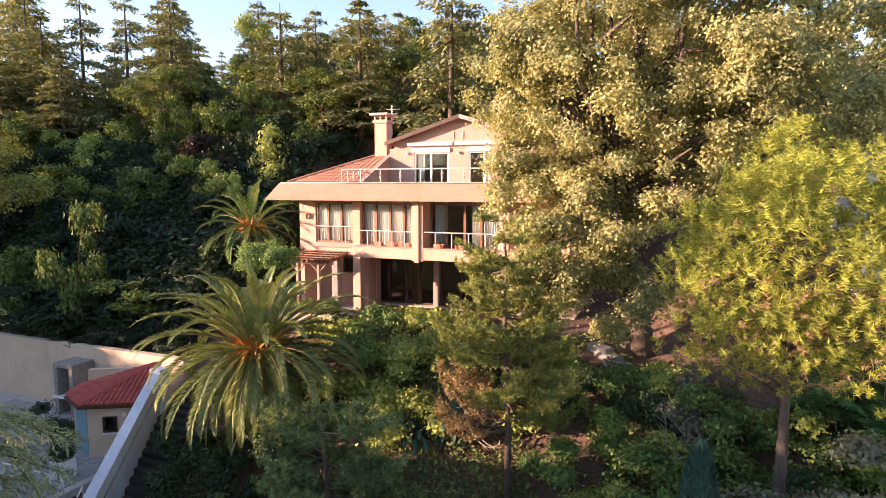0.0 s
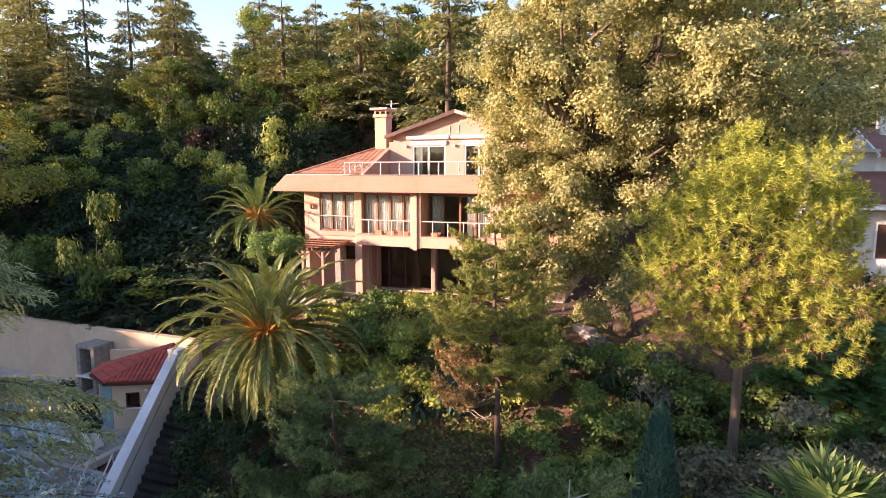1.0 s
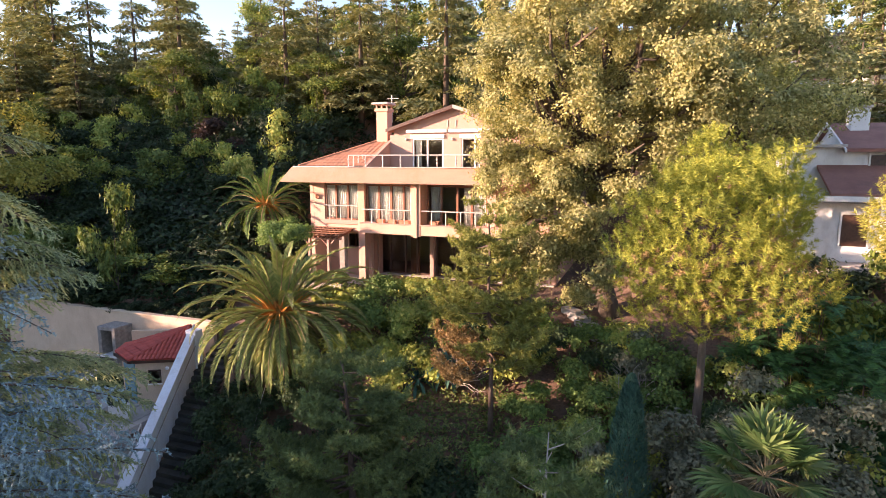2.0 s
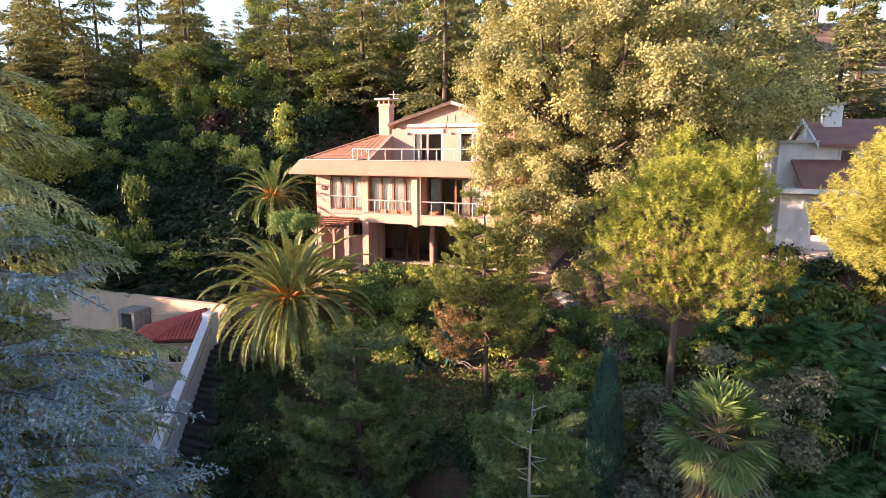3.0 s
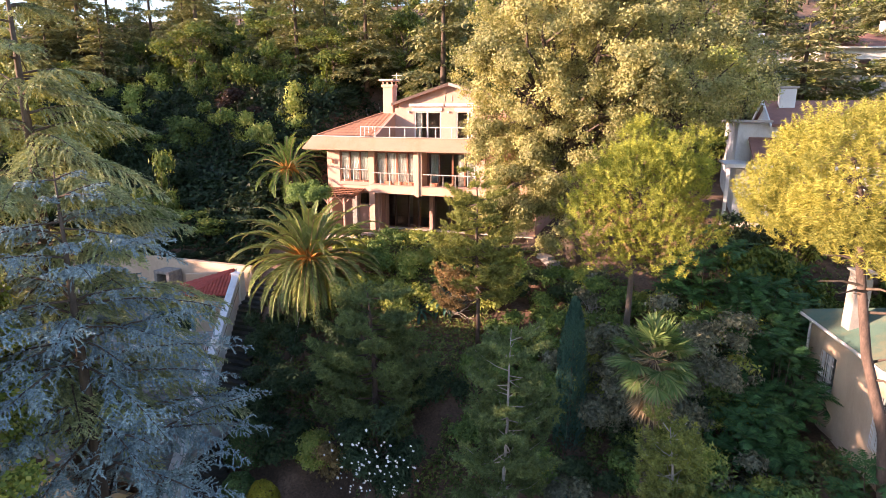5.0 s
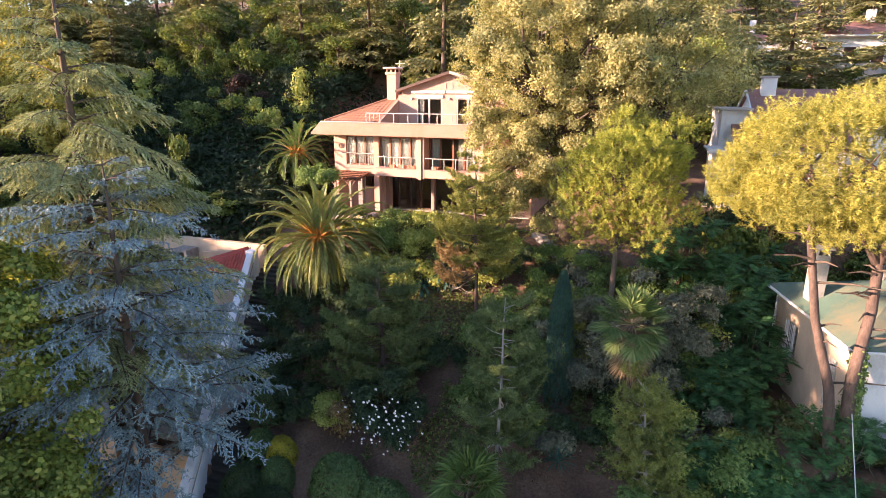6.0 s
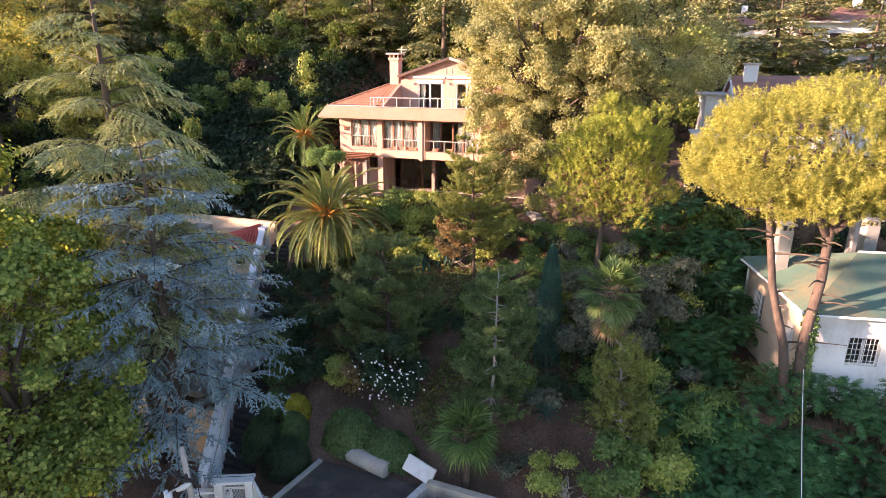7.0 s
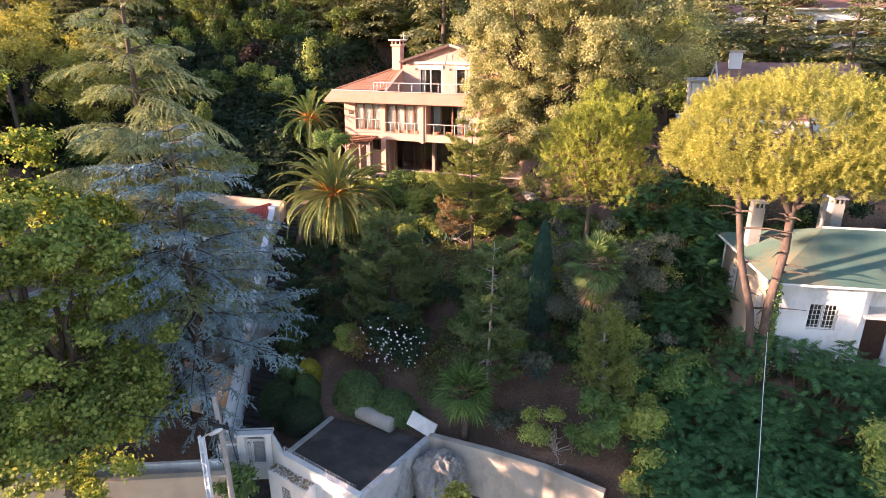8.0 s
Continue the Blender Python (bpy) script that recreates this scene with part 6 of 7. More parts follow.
def stone_pine():
    at = (21.8, -18.0, gz(21.8, -18.0))
    ob = thing("umbrella_pine", "umbrella pine with two bare trunks and a wide domed crown", "pine tree", at)
    r = rnd(9)
    s = Shape()
    s.tube([at, (21.3, -17.9, -1.5), (20.6, -17.7, 0.8), (20.1, -17.5, 3.6), (20.0, -17.4, 5.6)], [0.22, 0.165, 0.14, 0.12, 0.07], 10)
    s.tube([(22.1, -17.9, at[2]), (22.0, -17.6, -1.2), (22.25, -17.3, 1.2), (22.25, -17.1, 2.8)], [0.25, 0.2, 0.175, 0.16], 10)
    s.tube([(22.25, -17.1, 2.7), (21.6, -17.0, 3.9), (20.9, -16.9, 5.3)], [0.155, 0.12, 0.07], 8)
    s.tube([(22.25, -17.1, 2.7), (22.5, -16.9, 3.8), (22.4, -16.6, 5.6)], [0.155, 0.12, 0.07], 8)
    s.tube([(22.35, -17.05, 3.0), (23.3, -16.6, 3.7), (24.6, -16.0, 4.6), (25.5, -15.6, 5.6)], [0.155, 0.135, 0.11, 0.06], 8)
    part("trunk", s, M["pinebark"], ob, "reddish bark trunks", True)
    for i in range(22):
        z = -1.5 + 5.5 * r.random()
        b = Vector((20.9 - 0.2 * z, -17.6, z)) if i % 2 else Vector((22.15, -17.3, min(z, 2.6)))
        e = b + Vector((r.normal() * 0.9, -0.3 + r.normal() * 0.5, 0.25 * r.random()))
        part("broken_branch", Shape().tube([b, b.lerp(e, 0.5) + Vector((0, 0, 0.08)), e], [0.05, 0.035, 0.012], 5), M["bark"], ob)
    n = 6600
    c, d, boughs = bough_points(r, (21.9, -16.0, 5.0), (5.4, 5.0, 3.5), n, 0.66, 0.45, 0.06, 0.17, 24, True)
    boughs = boughs[r.permutation(len(boughs))]
    tufts("crown", r, c, d, 48, 0.135, 0.012, L["pine_y"], ob, 1.3, 0.38)
    limb = Shape()
    limbs(limb, r, (20.05, -17.4, 5.2), boughs[:12], 0.07, 0.3, 5)
    limbs(limb, r, (22.4, -16.6, 5.4), boughs[12:26], 0.07, 0.3, 5)
    part("crown_branchwork", limb, M["pinebark"], ob, smooth=True)


stone_pine()
cedar("blue_cedar", "blue-grey cedar with weeping layered boughs", (-2.6, -24.6, gz(-2.6, -24.6)), 16.4, 5.9, 11, L["blue"], 11, 7, 0.24, 0.16, 0.5, 0.42, 0.17, 0.024, 0.085, 0.03, 0.28, 0.55, 0.3, loose=0.75, twig=0.15, spine=1.0, forks=4)
cedar("deodar_cedar", "tall green cedar with layered drooping boughs", (-6.0, -22.8, gz(-6.0, -22.8)), 23.5, 7.2, 12, L["deodar"], 19, 7, 0.3, 0.16, 0.7, 0.82, 0.12, 0.03, 0.13, 0.024, 0.34, 0.6, 0.35, loose=0.25)
broadleaf("plane_tree", "large plane tree with broad green leaves", (-4.2, -30.2, -11), (-5.0, -29.6, -2.6), (3.9, 3.7, 10.9), 13, L["plane"], 470, 190, 0.165, 0.6, 0.35, hollow=0.5, limb_n=24, slim=0.38, lump=0.24, whole=True)


def cypress(x, y, z, h, rad, seed):
    r = rnd(seed)
    ob = thing("cypress", "small narrow blue-green cypress", "cypress", (x, y, z))
    part("trunk", Shape().tube([(x, y, z - 0.2), (x, y, z + h * 0.8)], [0.09, 0.03], 6), M["bark"], ob)
    n = 16000
    u = r.random(n) ** 0.8
    a = r.random(n) * 6.283
    lump = 1 + 0.18 * np.sin(a * 5 + u * 9) * np.sin(u * 23)
    rr = rad * np.sin(np.clip(1 - u, 0, 1) ** 0.62 * 1.75) * lump * (0.75 + 0.27 * r.random(n))
    P = np.stack([x + rr * np.cos(a), y + rr * np.sin(a), z + 0.15 + u * h], 1)
    U = np.stack([np.cos(a) * 0.4, np.sin(a) * 0.4, np.ones(n)], 1) + r.normal(size=(n, 3)) * 0.25
    blades("crown", P, U, np.stack([np.cos(a), np.sin(a), 0.2 + 0 * a], 1) + r.normal(size=(n, 3)) * 0.4, 0.13, 0.02, L["cyp"], ob)


cypress(11.85, -15.3, gz(11.85, -15.3), 0.7 - gz(11.85, -15.3), 0.62, 14)
fan_palm("fan_palm", "fan palm with a shaggy skirt of dry leaves", (14.8, -17.7, gz(14.8, -17.7)), -0.2, 15, L["fan"], 40, 0.72, 0.85, 24, trunk_r=0.17, skirt=44)
fan_palm("fan_palm", "low bushy fan palm on the slope", (9.6, -21.3, gz(9.6, -21.3)), -6.0, 16, L["mid"], 44, 0.85, 0.8, 20, skirt=0)

# ---- shrubs of the garden ----
shrub("topiary_tree", "flat-topped layered evergreen beside the pergola", -5.5, -6.4, (1.75, 1.5, 0.55), 20, L["mid"], 110, 130, 0.1, 0.4, z=2.62)
for i, (x, y, rx, rz) in enumerate(((-1.2, -4.6, 1.3, 0.4), (1.2, -4.8, 1.5, 0.45), (3.6, -5.4, 1.4, 0.6), (-0.8, -6.8, 1.7, 0.8), (1.8, -7.2, 1.8, 0.9), (0.4, -9.2, 1.7, 1.0), (4.6, -7.6, 1.3, 0.8), (-2.6, -6.0, 1.2, 0.7), (2.6, -10.0, 1.6, 1.0))):
    shrub("shrub", "sunlit leafy garden shrub below the terrace", x, y, (rx, rx * 0.9, rz), 30 + i, L["bright"] if i % 3 else L["mid"], 60, 90, 0.15, 0.6)
shrub("oleander", "dark oleander bush dotted with white flowers", 5.2, -18.9, (1.8, 1.3, 2.2), 40, L["dark"], 110, 130, 0.17, 0.5, slim=0.25, lift=1.1)
def clipped(label, x, y, radii, seed, mat, leaves=9000, size=0.075):
    """A clipped mound: a dense skin of small leaves on a bumpy dome, over dark twigs."""
    r = rnd(seed)
    b = gz(x, y)
    ob = thing("clipped_shrub", label, "shrub", (x, y, b))
    d = ball(r, leaves)
    d[:, 2] = np.abs(d[:, 2]) * 1.15 - 0.15
    lump = np.array([1 + 0.1 * noise.noise((q[0] * 2.5 + x, q[1] * 2.5, q[2] * 2.5)) + 0.05 * noise.noise((q[0] * 7, q[1] * 7 + y, q[2] * 7)) for q in d])
    P = np.array([x, y, b + 0.1]) + d * np.asarray(radii) * (lump * (0.93 + 0.09 * r.random(leaves)))[:, None]
    N = unit(d + r.normal(size=d.shape) * 0.45)
    core = Shape()
    for i in range(7):
        a = i * 2.4
        core.tube([(x, y, b - 0.1), (x + 0.3 * radii[0] * math.cos(a), y + 0.3 * radii[1] * math.sin(a), b + 0.4 * radii[2]), (x + 0.7 * radii[0] * math.cos(a), y + 0.7 * radii[1] * math.sin(a), b + 0.62 * radii[2])], [0.05, 0.035, 0.012], 5)
    part("stem", core, M["bark"], ob)
    blades("foliage", P, np.cross(N, r.normal(size=d.shape)), N, size * (0.7 + 0.6 * r.random(leaves)), size * 0.42, mat, ob)
    return ob


clipped("round clipped shrub with lemon-yellow variegated leaves", 0.3, -20.0, (0.72, 0.7, 1.05), 41, L["yellow"], 6000, 0.07)
shrub("shrub", "yellow-green shrub with dry lower leaves", 1.75, -18.3, (0.95, 0.9, 1.35), 42, L["bright"], 80, 70, 0.14, 0.36)
shrub("dry_shrub", "brown drying shrub beside the yellow one", 2.55, -18.5, (0.75, 0.7, 1.0), 421, L["ochre"], 45, 50, 0.13, 0.4)
for i, (x, y, rx, rz) in enumerate(((-0.5, -21.8, 1.05, 1.55), (-1.7, -18.2, 1.1, 1.4), (1.2, -22.3, 1.15, 1.3), (-0.9, -20.0, 0.85, 1.1), (-2.5, -16.2, 0.9, 1.1), (0.7, -21.0, 0.8, 1.2))):
    clipped("dark clipped evergreen mound", x, y, (rx, rx, rz), 430 + i, L["hedge"] if i % 2 else L["dark"])
clipped("spreading dark laurel hedge above the concrete pipe", 3.75, -20.75, (1.55, 0.95, 1.75), 45, L["hedge"], 9000, 0.11)
clipped("spreading dark laurel hedge above the concrete pipe", 5.85, -20.95, (1.4, 0.8, 1.35), 46, L["hedge"], 8000, 0.11)
shrub("shrub", "dry yellowing shrub on the bare slope", 13.7, -21.3, (1.35, 1.0, 1.1), 47, L["bright"], 50, 60, 0.13, 0.4)
shrub("shrub", "leafy green shrub on the bare slope", 15.5, -21.5, (1.1, 1.1, 2.1), 48, L["mid"], 90, 80, 0.17, 0.4, slim=0.26)
shrub("silver_shrub", "small grey-green shrub with pale leaves", 11.5, -20.7, (0.8, 0.7, 0.7), 49, L["silver"], 30, 60, 0.12, 0.35)
for i, (x, y, rx, rz) in enumerate(((18.9, -9.5, 2.2, 3.4), (19.6, -12.0, 1.9, 3.0), (17.2, -8.0, 2.3, 4.3), (20.4, -6.5, 2.2, 4.9), (18.3, -14.3, 1.9, 2.4))):
    pinnate_shrub("tall_shrub", "tall dark shrub with long feathered leaves", x, y, (rx, rx, rz), 70 + i, L["sumac"], 60, 9, 9, 0.75)
r = rnd(699)
for i in range(64):
    x, y = 18.8 + 1.65 * (i % 8) + 0.4 * r.normal(), -17.9 - 1.25 * (i // 8) + 0.3 * r.normal()
    rx, rz = 1.2 + 0.4 * r.random(), (1.3 + 0.7 * r.random()) * (1.0 if i > 15 else 1.2)
    pinnate_shrub("feathered_shrub", "dense green shrub with feathered leaves on the slope before the bungalow", x, y, (rx, rx, rz), 900 + i, L["sumac"], 26, 9, 8, 0.6)
for i, (x, y, rx, rz, m) in enumerate(((17.6, -17.0, 1.3, 1.8, "bright"), (19.3, -18.2, 1.3, 1.6, "mid"), (17.5, -20.6, 0.9, 1.6, "bright"), (17.9, -22.4, 0.9, 1.5, "bright"), (27.2, -21.0, 1.9, 2.4, "bright"), (17.2, -18.8, 0.9, 1.5, "bright"))):
    shrub("shrub", "dense leafy shrub on the slope before the bungalow", x, y, (rx, rx, rz), 760 + i, L[m], 80, 70, 0.16, 0.5, slim=0.32)
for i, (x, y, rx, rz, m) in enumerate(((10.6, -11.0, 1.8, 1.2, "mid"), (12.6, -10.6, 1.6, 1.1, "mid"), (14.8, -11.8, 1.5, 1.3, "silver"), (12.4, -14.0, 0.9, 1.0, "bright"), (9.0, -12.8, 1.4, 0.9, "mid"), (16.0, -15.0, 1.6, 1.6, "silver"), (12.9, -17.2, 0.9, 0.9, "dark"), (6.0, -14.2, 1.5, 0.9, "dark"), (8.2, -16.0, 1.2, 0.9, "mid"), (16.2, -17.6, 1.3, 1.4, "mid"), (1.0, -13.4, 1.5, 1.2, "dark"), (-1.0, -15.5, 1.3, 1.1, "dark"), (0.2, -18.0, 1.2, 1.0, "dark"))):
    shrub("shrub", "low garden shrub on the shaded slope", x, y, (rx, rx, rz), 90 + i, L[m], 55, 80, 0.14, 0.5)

for i, (x, y, rx, rz, m) in enumerate(((15.5, -14.4, 1.6, 3.5, "silver"), (17.2, -13.4, 1.4, 3.4, "silver"), (14.1, -14.7, 1.1, 2.9, "silver"), (13.1, -14.7, 1.2, 3.0, "silver"), (12.2, -13.8, 1.0, 1.9, "bright"))):
    shrub("tall_shrub", "tall grey-green shrub on the slope below the pine", x, y, (rx, rx, rz), 720 + i, L[m], 130, 80, 0.13, 0.42)

r = rnd(698)
for i in range(46):
    x, y = 9.5 + 9.0 * r.random(), -7.5 - 10.5 * r.random()
    if abs(x - 13.9) < 0.7 and abs(y + 13.2) < 0.7:
        continue
    rx = 0.7 + 0.7 * r.random()
    shrub("shrub", "leafy shrub on the slope under the pines", x, y, (rx, rx, rx * (0.8 + 0.5 * r.random())), 800 + i, L[("mid", "dark", "silver", "mid", "bright", "dark", "mid", "bright")[i % 8]], 45, 60, 0.14, 0.45)

for i, (x, y) in enumerate(((7.6, -6.6), (8.6, -7.8), (7.2, -8.6), (9.6, -9.2), (8.2, -10.4), (10.6, -8.2), (9.4, -11.6), (7.4, -13.0), (10.4, -13.4), (5.6, -7.2), (11.4, -6.8), (8.8, -14.6), (2.0, -12.0), (4.4, -13.6))):
    shrub("shrub", "leafy shrub beside the garden path", x, y, (0.95, 0.95, 0.8), 860 + i, L[("mid", "dark", "bright", "mid")[i % 4]], 50, 70, 0.13, 0.45)

# ---- hillside behind: shrubs on the bank, cedars along the ridge ----
def scatter(r, x0, x1, y0, y1, gap, tries=4000):
    """Places in plan that keep at least a gap from one another."""
    got = []
    for _ in range(tries):
        q = np.array([x0 + (x1 - x0) * r.random(), y0 + (y1 - y0) * r.random()])
        if all(np.hypot(*(q - o)) > gap for o in got):
            got.append(q)
    return got


def hill_bushes():
    r = rnd(200)
    kinds = {}
    for tone, label, k, clumps in (("hill", "dense mid-green bush on the hillside", 3, 56), ("bank", "leafy bush on the shady bank, leaves toned near black for shade", 3, 50), ("bright", "yellow-green leafy bush catching the sun on the hillside", 2, 60), ("plum", "dark plum-brown bush in the hollow", 1, 50), ("sunny", "bushy light green shrub on the hillside", 2, 60)):
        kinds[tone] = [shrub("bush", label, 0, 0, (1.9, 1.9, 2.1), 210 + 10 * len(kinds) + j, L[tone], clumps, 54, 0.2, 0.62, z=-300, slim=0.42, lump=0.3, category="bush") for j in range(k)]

    kinds["far"] = [shrub("bush", "dark green bush far up the wooded hill", 0, 0, (1.9, 1.9, 2.1), 280 + j, L["hill"], 36, 26, 0.36, 0.7, z=-300, lump=0.3, category="bush") for j in range(3)]

    def plant(tone, x, y, sx, sz, sink=0.3):
        src = kinds[tone][int(r.integers(len(kinds[tone])))]
        copy_thing(src, Matrix.Translation((x, y, gz(x, y) - sink)) @ Matrix.Rotation(6.283 * r.random(), 4, "Z") @ Matrix.Diagonal((sx, sx, sz, 1)))

    for x, y in scatter(r, -62, -9.5, -7.6, 20, 3.0):
        # low on the bank, bank and plum tones put the shade into the leaves
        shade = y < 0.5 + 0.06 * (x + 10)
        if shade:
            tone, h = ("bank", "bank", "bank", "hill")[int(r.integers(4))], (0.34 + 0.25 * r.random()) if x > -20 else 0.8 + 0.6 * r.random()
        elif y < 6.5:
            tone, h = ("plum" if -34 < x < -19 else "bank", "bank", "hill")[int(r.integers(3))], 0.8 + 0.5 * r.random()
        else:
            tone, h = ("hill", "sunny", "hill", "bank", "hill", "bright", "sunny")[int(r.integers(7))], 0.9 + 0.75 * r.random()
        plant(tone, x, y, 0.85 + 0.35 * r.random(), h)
    for x, y in scatter(r, -9.4, 9, 11.2, 20, 2.7):
        plant(("hill", "bank", "hill", "sunny")[int(r.integers(4))], x, y, 0.9 + 0.3 * r.random(), 0.9 + 0.6 * r.random())
    for x, y in scatter(r, -66, 12, 21, 46, 5.5):
        plant("far", x, y, 1.3 + 0.4 * r.random(), 1.1 + 0.8 * r.random())
    for x, y in scatter(r, 13, 52, 7, 40, 5.4):
        plant(("hill", "sunny", "bright", "hill")[int(r.integers(4))], x, y, 1.2 + 0.4 * r.random(), 0.9 + 0.6 * r.random())
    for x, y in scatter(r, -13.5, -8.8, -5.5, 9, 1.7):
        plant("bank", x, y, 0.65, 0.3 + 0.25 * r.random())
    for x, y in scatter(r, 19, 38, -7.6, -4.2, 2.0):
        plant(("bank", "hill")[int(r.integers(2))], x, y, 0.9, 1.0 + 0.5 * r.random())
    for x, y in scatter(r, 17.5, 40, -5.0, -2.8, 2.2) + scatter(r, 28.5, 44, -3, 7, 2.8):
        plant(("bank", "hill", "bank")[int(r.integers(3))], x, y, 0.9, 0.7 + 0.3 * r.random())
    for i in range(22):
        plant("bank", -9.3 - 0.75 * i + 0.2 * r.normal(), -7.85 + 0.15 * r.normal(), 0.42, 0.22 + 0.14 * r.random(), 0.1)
    # tall saplings over the neighbour's wall, the golden bush above the roof
    for x, y, sx, sz, tone in ((-16.4, -7.4, 0.75, 1.75, "sunny"), (-17.6, -5.4, 0.7, 1.5, "hill"), (-21.5, -7.0, 0.8, 1.3, "sunny"), (-14.3, 5.0, 1.0, 1.35, "bright"), (-15.8, 2.2, 0.9, 1.2, "bright"), (-23.0, 2.6, 1.0, 1.1, "sunny"), (-31.0, 3.6, 1.2, 1.1, "bright"), (-33.5, 3.0, 1.1, 1.0, "bright")):
        plant(tone, x, y, sx, sz)
    for group in kinds.values():
        for q in group:
            for o in list(q.children_recursive) + [q]:
                bpy.data.objects.remove(o)


hill_bushes()


def hillside():
    """Low growth between the bushes."""
    r = rnd(201)
    n = 90000
    x, y = -70 + 125 * r.random(n), -7.5 + 75 * r.random(n) ** 1.3
    near = np.arange(n) < n * 0.6
    x, y = np.where(near, -42 + 34 * r.random(n), x), np.where(near, -7.5 + 20 * r.random(n), y)
    keep = ~((x > -9) & (x < 16) & (y < 10.5)) & ~((x > 15) & (y < -2.5)) & ~((x > 17) & (x < 29) & (y < 7))
    x, y = x[keep], y[keep]
    n = len(x)
    N = unit(r.normal(size=(n, 3)) * 0.7 + np.array([0, -0.3, 1.0]))
    Lg = 0.25 + 0.25 * r.random(n)
    # weeds take the bank tone too, so their colour carries the shade
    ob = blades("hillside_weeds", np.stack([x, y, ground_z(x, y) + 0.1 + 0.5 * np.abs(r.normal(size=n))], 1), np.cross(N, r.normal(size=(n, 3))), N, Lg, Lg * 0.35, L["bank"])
    tagged(ob, "dense weeds and ivy between the hillside bushes", "undergrowth", kind="stuff")


hillside()

protos = [cedar("ridge_cedar", "green cedar with open layered boughs on the wooded ridge", (0, 0, -300), 14, 4.6 - 0.5 * (k % 3), 400 + k, L["cedar"], (13, 10, 15, 11, 12)[k], 7, 0.14, 0.16, 0.6, 0.84, 0.23, 0.1, 0.34, 0.1, 0.24, 0.55, 0.25, "ridge cedars", loose=0.25) for k in range(5)]
far_tree = broadleaf("ridge_tree", "leafy tree far up the wooded hill", (0, 0, -300), (0, 0, -293.5), (3.2, 3.2, 4.4), 430, L["hill"], 60, 30, 0.45, 1.0, 0.2, group="ridge trees")
tall = [broadleaf("ridge_tree", "leafy tree on the wooded ridge", (0, 0, -300), (0, 0, -293.5), (3.2, 3.2, 4.4), 420 + k, L["bright"] if k else L["hill"], 110, 60, 0.22, 0.9, 0.2, group="ridge trees") for k in range(2)]
r = rnd(77)
# x, y, height of the top, width
ridge = [(-53.5, 16, 28.4, 1.2), (-47.0, 13, 23.5, 1.5), (-43.8, 20, 28.0, 1.0), (-36.0, 17, 24.7, 1.0), (-32.5, 15, 24.6, 1.3), (-19.5, 14, 21.6, 1.15), (-18.0, 17, 22.2, 0.8), (-11.2, 12.6, 20.9, 1.15), (-10.4, 18, 21.3, 0.8), (-3.4, 11.8, 21.6, 1.35), (-40.5, 10, 18.5, 1.0), (-57.5, 11, 20.5, 1.2), (-64, 22, 32, 1.3), (-50.5, 20, 29.0, 1.1), (-58.5, 18, 30.0, 1.3), (-40.0, 23, 28.0, 1.0), (-29.5, 24, 26.5, 1.0), (-23.5, 24, 24.0, 0.9), (-46.5, 8.5, 18.0, 1.1), (-52.5, 8, 18.5, 1.2), (-26.5, 19, 21.0, 0.9), (-14.8, 21, 22.6, 0.9), (-6.5, 22, 22.0, 1.0), (2.5, 17, 22.0, 1.2), (8, 24, 24, 1.2),
         (20.4, 12.5, 14.5, 1.2), (24.5, 15.0, 15.2, 1.2), (30.5, 12.0, 14.0, 1.2), (35.0, 18, 17.5, 1.3), (27.5, 22, 18.0, 1.2), (41.0, 24, 21, 1.3), (19.5, 22, 18.5, 1.1), (47.0, 17, 18.5, 1.3), (33.5, 30, 22, 1.3), (14.5, 28, 22, 1.2), (24, 34, 22, 1.2), (52, 34, 26, 1.4)]
for i, (x, y, top, wide) in enumerate(ridge):
    g = gz(x, y)
    sc = (top - g) / 14
    copy_thing(protos[(i * 3 + i // 5) % 5], Matrix.Translation((x, y, g)) @ Matrix.Rotation(r.random() * 6.28, 4, "Z") @ Matrix.Diagonal((wide, wide, sc, 1)))
for i, (x, y, top) in enumerate(((-27.0, 20.5, 23.2), (-22.5, 17, 18.5), (-8.2, 14.8, 17.5), (-29.5, 11, 17.0), (-14.2, 12, 15.8), (17.5, 8, 12.5), (39, 10, 12.0))):
    g = gz(x, y)
    sc = (top - g) / 10.9
    copy_thing(tall[1 if i in (0, 5, 6) else 0], Matrix.Translation((x, y, g)) @ Matrix.Rotation(r.random() * 6.28, 4, "Z") @ Matrix.Diagonal((0.9, 0.9, sc, 1)))
for i, (x, y) in enumerate(scatter(r, -72, 60, 50, 74, 7.0, 400)):
    copy_thing((protos + [far_tree] * 5)[(i * 3) % 10], Matrix.Translation((x, y, gz(x, y))) @ Matrix.Rotation(r.random() * 6.28, 4, "Z") @ Matrix.Scale(0.62 + 0.2 * r.random(), 4))
for i, (x, y) in enumerate(scatter(r, -80, 90, 84, 125, 9.0, 300)):
    copy_thing(far_tree, Matrix.Translation((x, y, gz(x, y))) @ Matrix.Rotation(r.random() * 6.28, 4, "Z") @ Matrix.Diagonal((1.5, 1.5, 0.9 + 0.3 * r.random(), 1)))
for i, (x, y) in enumerate(scatter(r, -66, 60, 24, 46, 7.5, 300)):
    if not (16 < x < 50 and 22 < y < 36):
        copy_thing(far_tree if i % 3 else protos[i % 5], Matrix.Translation((x, y, gz(x, y))) @ Matrix.Rotation(r.random() * 6.28, 4, "Z") @ Matrix.Scale(0.55 + 0.2 * r.random(), 4))
for q in protos + tall + [far_tree]:
    for o in list(q.children_recursive) + [q]:
        bpy.data.objects.remove(o)

